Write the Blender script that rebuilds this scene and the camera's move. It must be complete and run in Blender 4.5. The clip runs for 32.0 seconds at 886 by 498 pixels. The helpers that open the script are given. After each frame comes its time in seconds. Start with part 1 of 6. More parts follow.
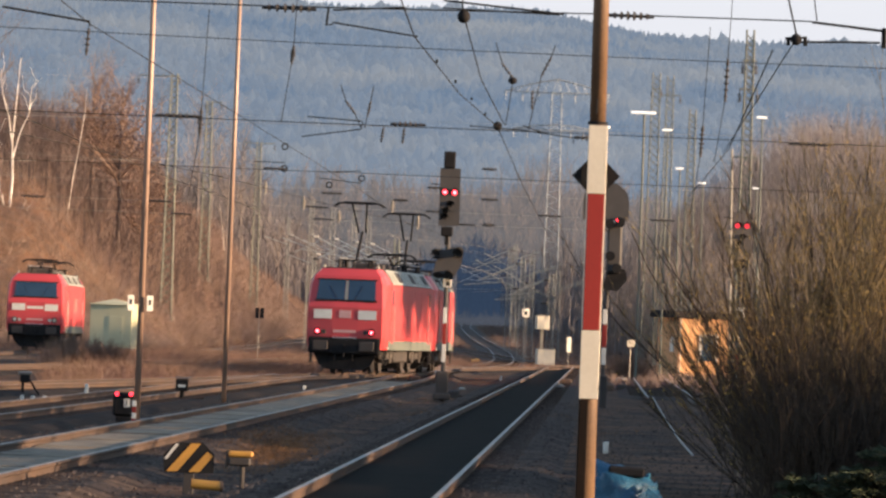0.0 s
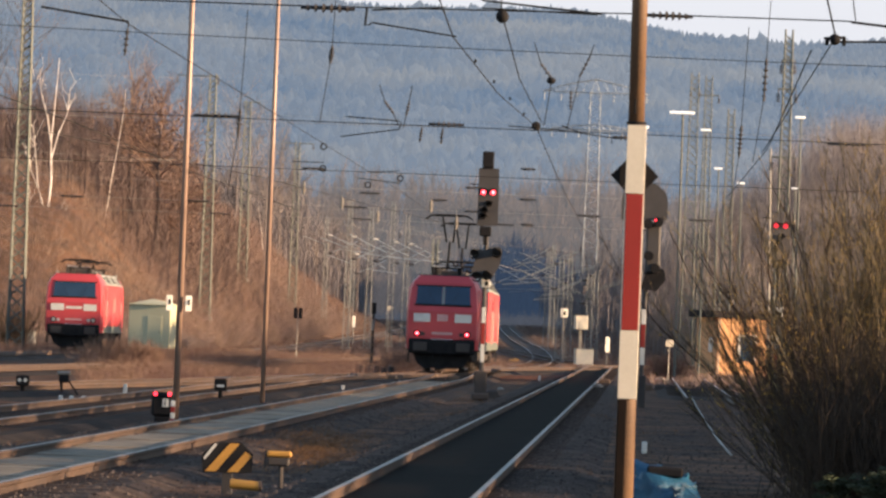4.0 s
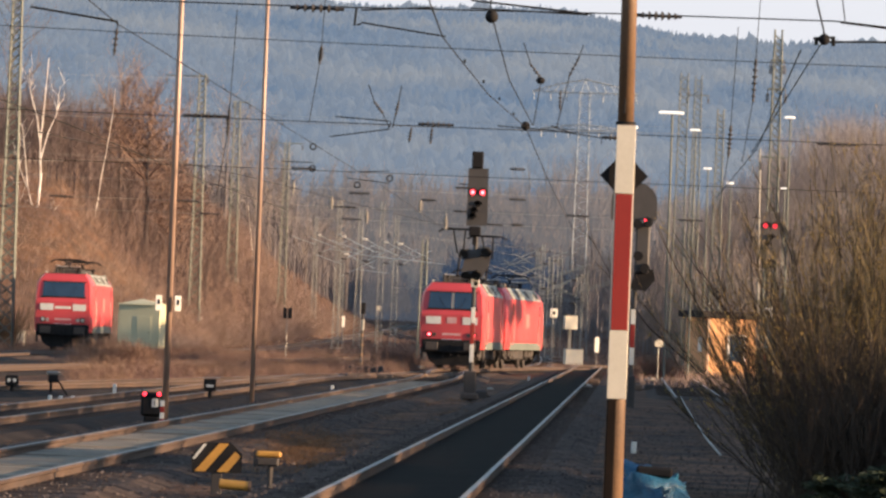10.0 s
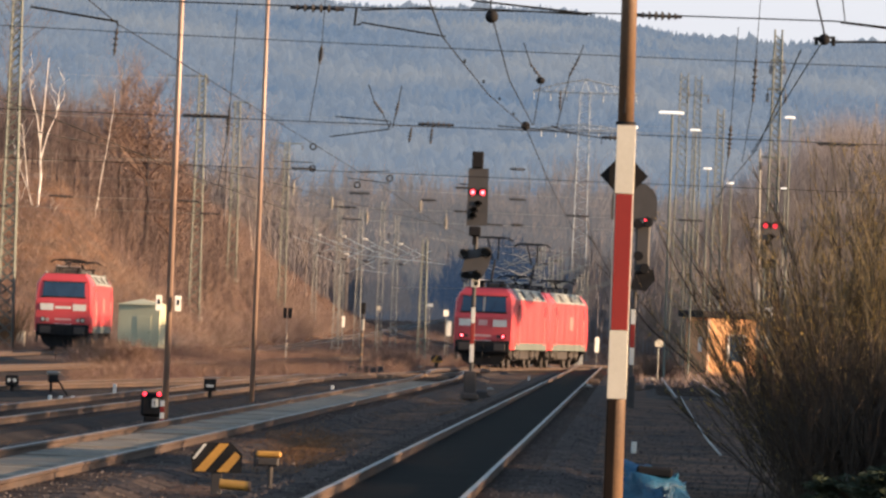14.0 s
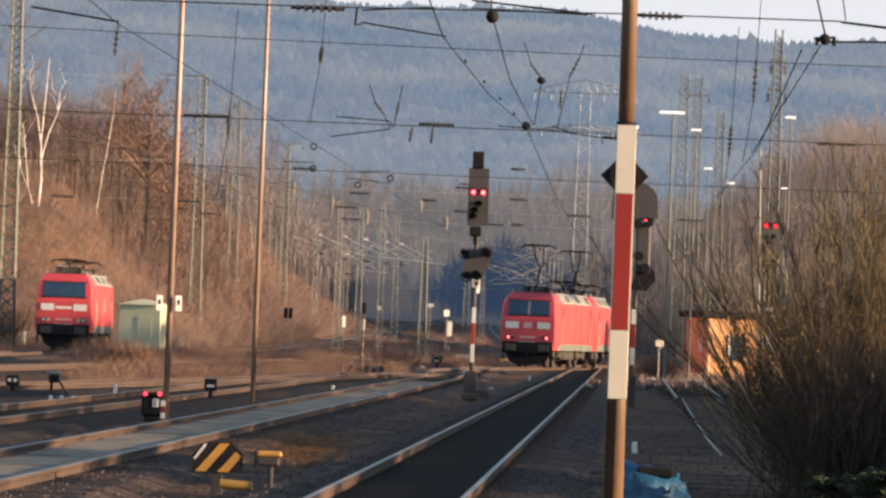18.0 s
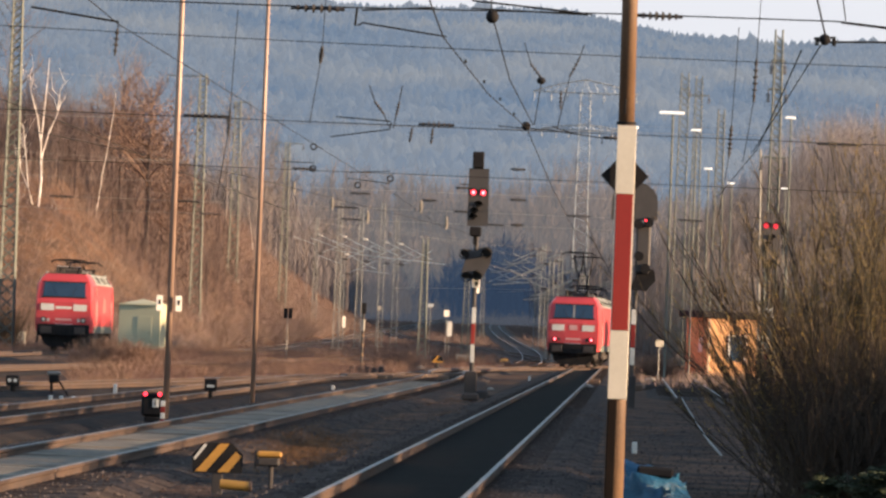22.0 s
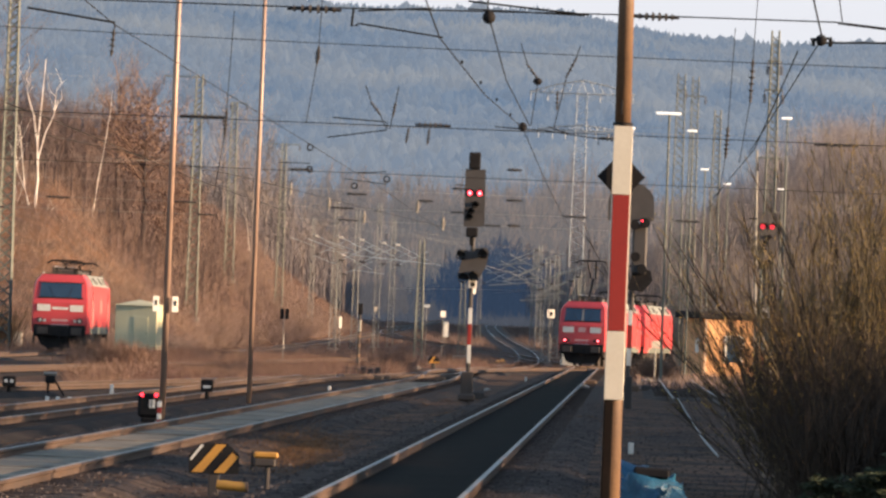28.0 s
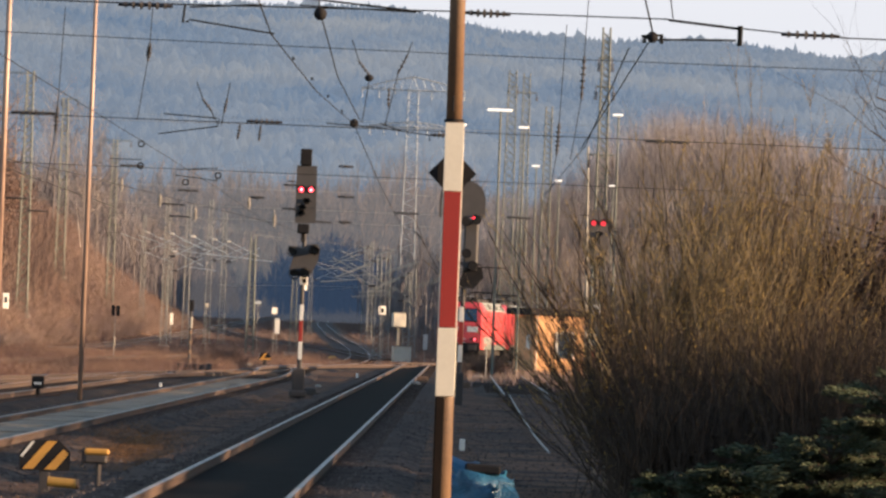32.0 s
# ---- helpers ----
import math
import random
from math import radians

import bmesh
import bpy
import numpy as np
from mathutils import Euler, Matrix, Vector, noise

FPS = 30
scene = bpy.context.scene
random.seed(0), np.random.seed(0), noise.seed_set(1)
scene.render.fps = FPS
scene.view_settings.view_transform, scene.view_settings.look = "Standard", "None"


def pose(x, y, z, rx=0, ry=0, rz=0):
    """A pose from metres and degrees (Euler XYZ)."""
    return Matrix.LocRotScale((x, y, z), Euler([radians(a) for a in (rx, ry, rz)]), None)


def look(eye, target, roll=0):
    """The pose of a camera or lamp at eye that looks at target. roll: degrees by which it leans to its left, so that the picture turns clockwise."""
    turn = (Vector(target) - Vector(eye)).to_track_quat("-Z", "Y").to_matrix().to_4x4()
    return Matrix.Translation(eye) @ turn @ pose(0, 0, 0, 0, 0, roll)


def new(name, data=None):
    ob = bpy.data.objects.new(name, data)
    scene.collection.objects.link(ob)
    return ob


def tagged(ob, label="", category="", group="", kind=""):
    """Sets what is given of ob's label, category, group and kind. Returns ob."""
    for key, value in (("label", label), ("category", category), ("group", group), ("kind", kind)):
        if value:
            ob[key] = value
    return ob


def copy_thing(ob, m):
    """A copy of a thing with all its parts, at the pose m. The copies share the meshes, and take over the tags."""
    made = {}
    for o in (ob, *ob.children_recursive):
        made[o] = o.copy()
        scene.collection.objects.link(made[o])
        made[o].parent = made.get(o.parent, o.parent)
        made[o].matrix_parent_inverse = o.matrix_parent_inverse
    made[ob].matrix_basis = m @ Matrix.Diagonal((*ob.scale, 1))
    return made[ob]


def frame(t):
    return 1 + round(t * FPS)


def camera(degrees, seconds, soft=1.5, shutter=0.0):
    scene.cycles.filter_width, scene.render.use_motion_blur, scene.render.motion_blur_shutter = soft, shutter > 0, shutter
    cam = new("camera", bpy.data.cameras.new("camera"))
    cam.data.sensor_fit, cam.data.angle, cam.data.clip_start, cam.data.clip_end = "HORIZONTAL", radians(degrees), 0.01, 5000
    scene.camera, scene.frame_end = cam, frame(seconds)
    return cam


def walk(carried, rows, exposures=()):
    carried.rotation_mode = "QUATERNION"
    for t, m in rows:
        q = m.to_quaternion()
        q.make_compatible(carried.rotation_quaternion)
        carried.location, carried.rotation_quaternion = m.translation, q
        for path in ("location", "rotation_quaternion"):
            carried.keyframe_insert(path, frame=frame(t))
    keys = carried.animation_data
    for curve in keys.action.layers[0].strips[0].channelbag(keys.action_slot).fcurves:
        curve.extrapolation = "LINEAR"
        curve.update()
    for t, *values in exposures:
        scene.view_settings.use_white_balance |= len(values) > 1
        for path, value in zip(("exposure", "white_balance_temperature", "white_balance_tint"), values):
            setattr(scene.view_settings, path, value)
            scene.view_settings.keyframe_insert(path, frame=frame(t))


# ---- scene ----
EYE = (0.0, 0.0, 1.68)
LEAN = 2.2
cam = camera(8.70, 32.0, soft=2.6, shutter=0.4)
# seconds, turn to the left and tilt upwards in degrees: a tripod head that pans
VIEW = [(0.0, -0.2811, 0.8458), (0.3, -0.2862, 0.846), (0.5, -0.2295, 0.8438), (1.0, -0.1023, 0.839),
        (1.5, -0.0256, 0.836), (2.0, 0.0342, 0.8421), (2.5, 0.0761, 0.8321), (3.0, 0.0939, 0.8314),
        (3.5, 0.1017, 0.8311), (5.5, 0.0683, 0.8324), (6.0, 0.0595, 0.8327), (6.5, 0.0423, 0.8334),
        (7.0, 0.0339, 0.8337), (7.5, 0.0256, 0.834), (9.0, 0.0, 0.835), (12.0, -0.0089, 0.8354),
        (17.0, 0.0, 0.835), (20.0, 0.0, 0.835), (23.0, 0.0003, 0.8374), (25.0, 0.0083, 0.8347),
        (27.5, -0.0083, 0.8353), (28.0, -0.0342, 0.8447), (28.5, -0.0671, 0.8543), (28.8, -0.1017, 0.8657),
        (29.0, -0.1693, 0.8755), (29.1, -0.7543, 0.8973), (29.2, -1.2377, 0.9157), (29.3, -1.5936, 0.9124),
        (29.4, -1.761, 0.8965), (29.5, -1.795, 0.8945), (30.0, -1.77, 0.8769), (30.5, -1.7445, 0.8759),
        (31.0, -1.7196, 0.875), (31.5, -1.7107, 0.8746), (32.0, -1.6935, 0.874)]


def gaze(turn, tilt):
    a, b = radians(turn), radians(tilt)
    return look(EYE, (EYE[0] - 50 * math.sin(a) * math.cos(b), EYE[1] + 50 * math.cos(a) * math.cos(b), EYE[2] + 50 * math.sin(b)), LEAN)


walk(cam, [(t, gaze(turn, tilt)) for t, turn, tilt in VIEW], [(0, 1.41, 7380, 13), (32, 1.41, 7380, 13)])

# ---- daylight: a low evening sun ----
SUN_UP, SUN_BACK = 9.5, 11.0
to_sun = Vector((math.cos(radians(SUN_UP)) * math.cos(radians(SUN_BACK)), -math.cos(radians(SUN_UP)) * math.sin(radians(SUN_BACK)), math.sin(radians(SUN_UP))))
world = bpy.data.worlds.new("evening_sky")
scene.world = world
world.use_nodes = True
wn = world.node_tree
sky = wn.nodes.new("ShaderNodeTexSky")
sky.sky_type, sky.sun_disc = "NISHITA", False
sky.sun_elevation, sky.sun_rotation = radians(SUN_UP), math.atan2(to_sun.x, to_sun.y)
sky.air_density, sky.dust_density, sky.ozone_density = 0.8, 0.8, 1.9
veil = wn.nodes.new("ShaderNodeVectorMath")
# thin high haze evens out the whole dome
veil.operation = "MINIMUM"
veil.inputs[1].default_value = (1.75, 1.95, 2.30)
wn.links.new(sky.outputs[0], veil.inputs[0])
wn.links.new(veil.outputs[0], wn.nodes["Background"].inputs[0])
wn.nodes["Background"].inputs[1].default_value = 0.165
lamp = bpy.data.lights.new("sun", "SUN")
lamp.energy, lamp.angle, lamp.color = 5.0, radians(0.8), (1.0, 0.73, 0.50)
new("sun", lamp).matrix_world = look(to_sun * 300, (0, 0, 0))


# ---- materials ----
def material(name, col, col2=None, rough=0.8, metal=0.0, scale=3.0, bump=0.2, spread=0.5, glow=None, island=0.0, each=0.0, grain=40.0, veil=None):
    """Two colours mixed by a broad and a fine noise, with relief; island or each: chance tint for each piece."""
    m = bpy.data.materials.new(name)
    m.use_nodes = True
    n, l = m.node_tree.nodes, m.node_tree.links
    b = n["Principled BSDF"]
    b.inputs["Roughness"].default_value, b.inputs["Metallic"].default_value = rough, metal
    if rough >= 0.8:
        b.inputs["Specular IOR Level"].default_value = 0.04
    co = n.new("ShaderNodeTexCoord")
    broad, fine = n.new("ShaderNodeTexNoise"), n.new("ShaderNodeTexNoise")
    broad.inputs["Scale"].default_value, broad.inputs["Detail"].default_value = scale, 6
    fine.inputs["Scale"].default_value, fine.inputs["Detail"].default_value = grain, 4
    for t in (broad, fine):
        l.new(co.outputs["Object"], t.inputs["Vector"])
    mul = n.new("ShaderNodeMath")
    mul.operation = "MULTIPLY_ADD"
    mul.inputs[1].default_value = 0.35
    l.new(fine.outputs["Fac"], mul.inputs[0])
    l.new(broad.outputs["Fac"], mul.inputs[2])
    ramp = n.new("ShaderNodeValToRGB")
    ramp.color_ramp.elements[0].position, ramp.color_ramp.elements[1].position = 0.675 - spread * 0.5, 0.675 + spread * 0.5
    ramp.color_ramp.elements[0].color = (*col, 1)
    ramp.color_ramp.elements[1].color = (*(col2 or [c * 0.7 for c in col]), 1)
    l.new(mul.outputs[0], ramp.inputs[0])
    out = ramp.outputs[0]
    if island or each:
        src = n.new("ShaderNodeNewGeometry").outputs["Random Per Island"] if island else n.new("ShaderNodeObjectInfo").outputs["Random"]
        amount = island or each
        hsv = n.new("ShaderNodeHueSaturation")
        rng = n.new("ShaderNodeMapRange")
        rng.inputs["To Min"].default_value, rng.inputs["To Max"].default_value = 1 - amount, 1 + amount
        l.new(src, rng.inputs["Value"])
        l.new(rng.outputs[0], hsv.inputs["Value"])
        l.new(out, hsv.inputs["Color"])
        out = hsv.outputs[0]
    l.new(out, b.inputs["Base Color"])
    if bump:
        bp = n.new("ShaderNodeBump")
        bp.inputs["Strength"].default_value, bp.inputs["Distance"].default_value = bump, 0.05
        l.new(mul.outputs[0], bp.inputs["Height"])
        l.new(bp.outputs[0], b.inputs["Normal"])
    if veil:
        # aerial haze of a far backdrop, painted as emission, uneven from tree to tree
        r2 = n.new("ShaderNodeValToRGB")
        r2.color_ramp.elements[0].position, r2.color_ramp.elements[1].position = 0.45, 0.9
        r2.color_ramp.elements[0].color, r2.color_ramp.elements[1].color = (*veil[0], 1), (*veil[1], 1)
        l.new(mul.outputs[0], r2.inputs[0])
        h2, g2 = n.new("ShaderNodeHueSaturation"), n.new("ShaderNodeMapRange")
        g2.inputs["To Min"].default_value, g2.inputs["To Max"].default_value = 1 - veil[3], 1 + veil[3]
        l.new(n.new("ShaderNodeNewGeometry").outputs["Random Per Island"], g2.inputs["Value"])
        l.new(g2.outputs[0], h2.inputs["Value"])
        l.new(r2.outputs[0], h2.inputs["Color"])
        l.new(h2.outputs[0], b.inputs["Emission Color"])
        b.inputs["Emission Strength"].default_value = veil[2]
    # glow of the lit lamps, and haze painted over the far woods
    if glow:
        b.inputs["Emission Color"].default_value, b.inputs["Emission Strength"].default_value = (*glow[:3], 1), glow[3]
    return m


BALLAST = material("ballast", (0.102, 0.076, 0.063), (0.027, 0.022, 0.021), 0.95, scale=1.5, bump=1.0, grain=16, spread=0.3)
OILY = material("oily_ballast", (0.012, 0.010, 0.010), (0.006, 0.006, 0.006), 0.95, scale=0.8, bump=0.6, grain=14)
DARKBED = material("dark_cinder_ballast", (0.046, 0.038, 0.035), (0.019, 0.017, 0.017), 0.95, scale=0.6, bump=0.9, grain=9)
SLAB = material("grey_slab", (0.31, 0.262, 0.205), (0.15, 0.128, 0.10), 0.9, scale=1.1, bump=0.3, grain=6, spread=0.4)
RAIL = material("rail_rust", (0.085, 0.050, 0.032), (0.04, 0.027, 0.022), 0.7, scale=0.7, bump=0.2)
RAILTOP = material("rail_running_face", (0.32, 0.29, 0.265), (0.20, 0.17, 0.145), 0.5, 0.7, scale=1.5, bump=0.05)
# brighter rail copy: the sky's reflection is put into its colour
RAILFAR = material("sky_pale_far_rail", (0.36, 0.37, 0.38), (0.28, 0.29, 0.30), 0.5, 0.4, scale=1.5, bump=0)
TIMBER = material("sleeper_timber", (0.07, 0.05, 0.04), (0.035, 0.028, 0.025), 0.9, scale=2)
RED = material("signal_red_paint", (0.60, 0.064, 0.070), (0.50, 0.052, 0.057), 0.42, scale=0.6, bump=0.03, spread=0.8)
DULL_RED = material("dull_red_plate", (0.31, 0.018, 0.011), (0.24, 0.015, 0.010), 0.6, scale=3, bump=0.05)
GREYP = material("light_grey_paint", (0.24, 0.235, 0.22), (0.17, 0.165, 0.155), 0.5, scale=1.2, bump=0.05)
ROOFG = material("roof_grey_paint", (0.32, 0.33, 0.29), (0.20, 0.21, 0.18), 0.55, scale=1.2, bump=0.05)
DARK = material("dark_underframe", (0.036, 0.034, 0.035), (0.060, 0.047, 0.040), 0.75, scale=2.0, bump=0.2)
BLACK = material("black_plate", (0.016, 0.016, 0.018), (0.028, 0.027, 0.027), 0.82, scale=4, bump=0.05)
SIGNALF = material("paler_signal_grey", (0.125, 0.108, 0.100), (0.090, 0.080, 0.078), 0.75, scale=3, bump=0.1)
SIGNALG = material("signal_case_grey", (0.066, 0.060, 0.058), (0.045, 0.042, 0.042), 0.7, scale=3, bump=0.1)
PINKPLATE = material("faded_emblem_enamel", (0.66, 0.40, 0.37), (0.55, 0.28, 0.27), 0.5, scale=9, bump=0.02)
SIDEPLATE = material("faded_side_marking", (0.64, 0.20, 0.18), (0.58, 0.13, 0.12), 0.5, scale=9, bump=0.02)
GLASS = material("dark_window_glass", (0.028, 0.060, 0.105), (0.020, 0.045, 0.080), 0.10, scale=1, bump=0.0)
WHITE = material("white_enamel", (0.74, 0.73, 0.68), (0.60, 0.58, 0.52), 0.5, scale=3, bump=0.03)
CREAM = material("cream_mast_paint", (0.72, 0.66, 0.54), (0.60, 0.54, 0.43), 0.6, scale=2.5, bump=0.05)
RUSTY = material("rusty_brown_mast", (0.20, 0.115, 0.062), (0.075, 0.046, 0.032), 0.6, scale=1.6, bump=0.2)
SHADERUST = material("shaded_rust", (0.022, 0.015, 0.012), (0.012, 0.010, 0.009), 0.85, scale=4, bump=0.2)
PINKISH = material("weathered_steel_pole", (0.37, 0.255, 0.20), (0.27, 0.18, 0.14), 0.42, 0.1, scale=1.2, bump=0.1)
LATTICE = material("mast_grey_green", (0.105, 0.120, 0.103), (0.135, 0.150, 0.130), 0.7, scale=0.8, bump=0.1)
GALV = material("galvanised_steel", (0.32, 0.31, 0.28), (0.22, 0.21, 0.19), 0.55, 0.4, scale=1.0, bump=0.05)
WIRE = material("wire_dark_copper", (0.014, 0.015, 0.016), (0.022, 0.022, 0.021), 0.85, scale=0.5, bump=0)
# paler copy of the wire above, with sunlight painted into the colour
LIGHTWIRE = material("sunlit_wire_tone", (0.24, 0.23, 0.21), (0.18, 0.17, 0.16), 0.6, scale=0.5, bump=0)
PORCELAIN = material("brown_insulator", (0.016, 0.014, 0.014), (0.028, 0.024, 0.023), 0.6, scale=3, bump=0)
YELLOW = material("yellow_stripe_paint", (0.62, 0.31, 0.055), (0.46, 0.22, 0.045), 0.6, scale=6, bump=0.05)
SHEDG = material("pale_green_sheet", (0.54, 0.51, 0.34), (0.45, 0.43, 0.28), 0.7, scale=0.6, bump=0.1)
PLASTER = material("orange_plaster", (0.74, 0.42, 0.22), (0.62, 0.33, 0.17), 0.9, scale=0.9, bump=0.3)
ROOFD = material("dark_roofing_felt", (0.05, 0.042, 0.04), (0.03, 0.027, 0.027), 0.9, scale=1)
TARP = material("blue_tarpaulin", (0.020, 0.140, 0.235), (0.006, 0.055, 0.11), 0.4, scale=5, bump=0.6)
CONCRETE = material("weathered_concrete", (0.33, 0.31, 0.27), (0.22, 0.20, 0.18), 0.9, scale=1.5)
BIRCH = material("birch_bark", (0.82, 0.77, 0.70), (0.52, 0.45, 0.40), 0.7, scale=1.2, bump=0.2, spread=0.2)
BARK = material("bare_brown_bark", (0.135, 0.107, 0.098), (0.09, 0.074, 0.070), 0.9, scale=1.0, island=0.25)
DULLBROWN = material("dull_mauve_brown_twigs", (0.165, 0.120, 0.108), (0.115, 0.090, 0.086), 0.9, scale=0.12, spread=0.3, island=0.4, bump=0)
RUSSET = material("russet_leaves_and_twigs", (0.24, 0.158, 0.122), (0.17, 0.115, 0.095), 0.9, scale=0.5, island=0.4)
BRUSH = material("dry_brush_stems", (0.287, 0.213, 0.170), (0.195, 0.140, 0.128), 0.95, scale=0.09, spread=0.3, island=0.4, bump=0)
LOWBRUSH = material("low_reddish_brush", (0.27, 0.175, 0.122), (0.145, 0.088, 0.08), 0.95, scale=0.14, spread=0.3, island=0.4, bump=0)
# far mast steel and ballast, paler than the near ones to suggest haze
FARSTEEL = material("far_haze_steel", (0.20, 0.215, 0.21), (0.15, 0.165, 0.16), 0.6, scale=0.4, bump=0)
FARBED = material("far_haze_ballast", (0.115, 0.092, 0.08), (0.075, 0.063, 0.058), 0.95, scale=0.2, bump=0.3, grain=4)
WEED = material("dead_weed", (0.26, 0.14, 0.07), (0.13, 0.075, 0.045), 0.95, scale=0.4, island=0.5, bump=0)
STONE = material("ballast_stone", (0.12, 0.098, 0.088), (0.045, 0.036, 0.034), 0.9, scale=2, island=0.6, bump=0)
GREYWOOD = material("grey_bare_wood", (0.215, 0.188, 0.175), (0.16, 0.142, 0.135), 0.95, scale=0.02, island=0.35, bump=0)
BUSHTWIG = material("yellow_brown_twigs", (0.21, 0.168, 0.105), (0.125, 0.100, 0.070), 0.85, scale=0.8, island=0.4, bump=0)
BUSHBUD = material("olive_yellow_buds", (0.41, 0.282, 0.082), (0.23, 0.160, 0.060), 0.8, scale=0.6, island=0.45, bump=0)
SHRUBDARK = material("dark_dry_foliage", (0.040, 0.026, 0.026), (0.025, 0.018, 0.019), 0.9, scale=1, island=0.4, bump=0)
SHRUB = material("dark_reddish_twigs", (0.21, 0.148, 0.125), (0.13, 0.095, 0.088), 0.9, scale=1, island=0.3, bump=0)
DARKSTEMS = material("dark_stem_brown", (0.076, 0.058, 0.045), (0.048, 0.038, 0.032), 0.9, scale=1, island=0.3, bump=0)
JUNIPER = material("juniper_needles", (0.038, 0.053, 0.036), (0.062, 0.077, 0.048), 0.85, scale=1.2, island=0.4, bump=0)
JUNIPERTIP = material("juniper_pale_tips", (0.090, 0.096, 0.062), (0.060, 0.069, 0.045), 0.85, scale=1.2, island=0.4, bump=0)
# the far hill's blue haze is put into its emission
HILL = material("haze_glow_hill_wood", (0.008, 0.011, 0.011), (0.006, 0.008, 0.009), 0.95, scale=0.010, island=0.3, bump=0, grain=0.05, veil=((0.29, 0.46, 0.74), (0.56, 0.67, 0.83), 0.182, 0.05))
# four far woods whose bluish emission stands in for aerial haze
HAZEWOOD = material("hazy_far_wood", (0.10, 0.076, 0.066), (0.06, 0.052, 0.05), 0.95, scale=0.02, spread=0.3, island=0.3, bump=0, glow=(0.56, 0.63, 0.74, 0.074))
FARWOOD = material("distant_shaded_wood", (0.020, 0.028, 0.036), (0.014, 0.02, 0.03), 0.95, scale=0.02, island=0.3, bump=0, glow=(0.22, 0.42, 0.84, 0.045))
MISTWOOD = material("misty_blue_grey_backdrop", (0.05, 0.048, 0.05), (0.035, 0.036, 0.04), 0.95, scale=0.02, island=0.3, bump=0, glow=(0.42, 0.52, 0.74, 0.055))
ENDWOOD = material("haze_glow_backdrop_wood", (0.09, 0.078, 0.076), (0.06, 0.055, 0.056), 0.95, scale=0.02, spread=0.3, island=0.25, bump=0, glow=(0.52, 0.54, 0.64, 0.062))
# these two carry the haze in lightened base colours, without emission
VALLEYWOOD = material("haze_tinted_valley_wood", (0.178, 0.166, 0.174), (0.13, 0.125, 0.135), 0.95, scale=0.02, spread=0.3, island=0.25, bump=0)
HAZEBROWN = material("haze_tinted_brown_wood", (0.27, 0.235, 0.225), (0.21, 0.188, 0.184), 0.95, scale=0.03, island=0.25, bump=0)
REDLAMP = material("lit_red_lamp", (0.5, 0.02, 0.03), (0.5, 0.02, 0.03), 0.3, bump=0, glow=(1.0, 0.04, 0.07, 1.6))
DIMLAMP = material("dim_red_lamp", (0.5, 0.02, 0.03), (0.5, 0.02, 0.03), 0.3, bump=0, glow=(1.0, 0.04, 0.07, 0.5))
REDGLOW = material("bright_lamp_core", (0.8, 0.3, 0.3), (0.8, 0.3, 0.3), 0.3, bump=0, glow=(1.0, 0.25, 0.30, 2.0))
LAMPW = material("lit_yard_lamp", (0.85, 0.84, 0.80), (0.75, 0.74, 0.71), 0.4, bump=0, glow=(1.0, 0.97, 0.92, 0.28))
# pale blue-grey base puts haze into the pylon and bracket steel
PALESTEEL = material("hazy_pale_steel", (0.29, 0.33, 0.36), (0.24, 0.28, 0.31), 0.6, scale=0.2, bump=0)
SILVER = material("silver_hatch_metal", (0.60, 0.58, 0.54), (0.45, 0.43, 0.40), 0.35, 0.7, bump=0.02)


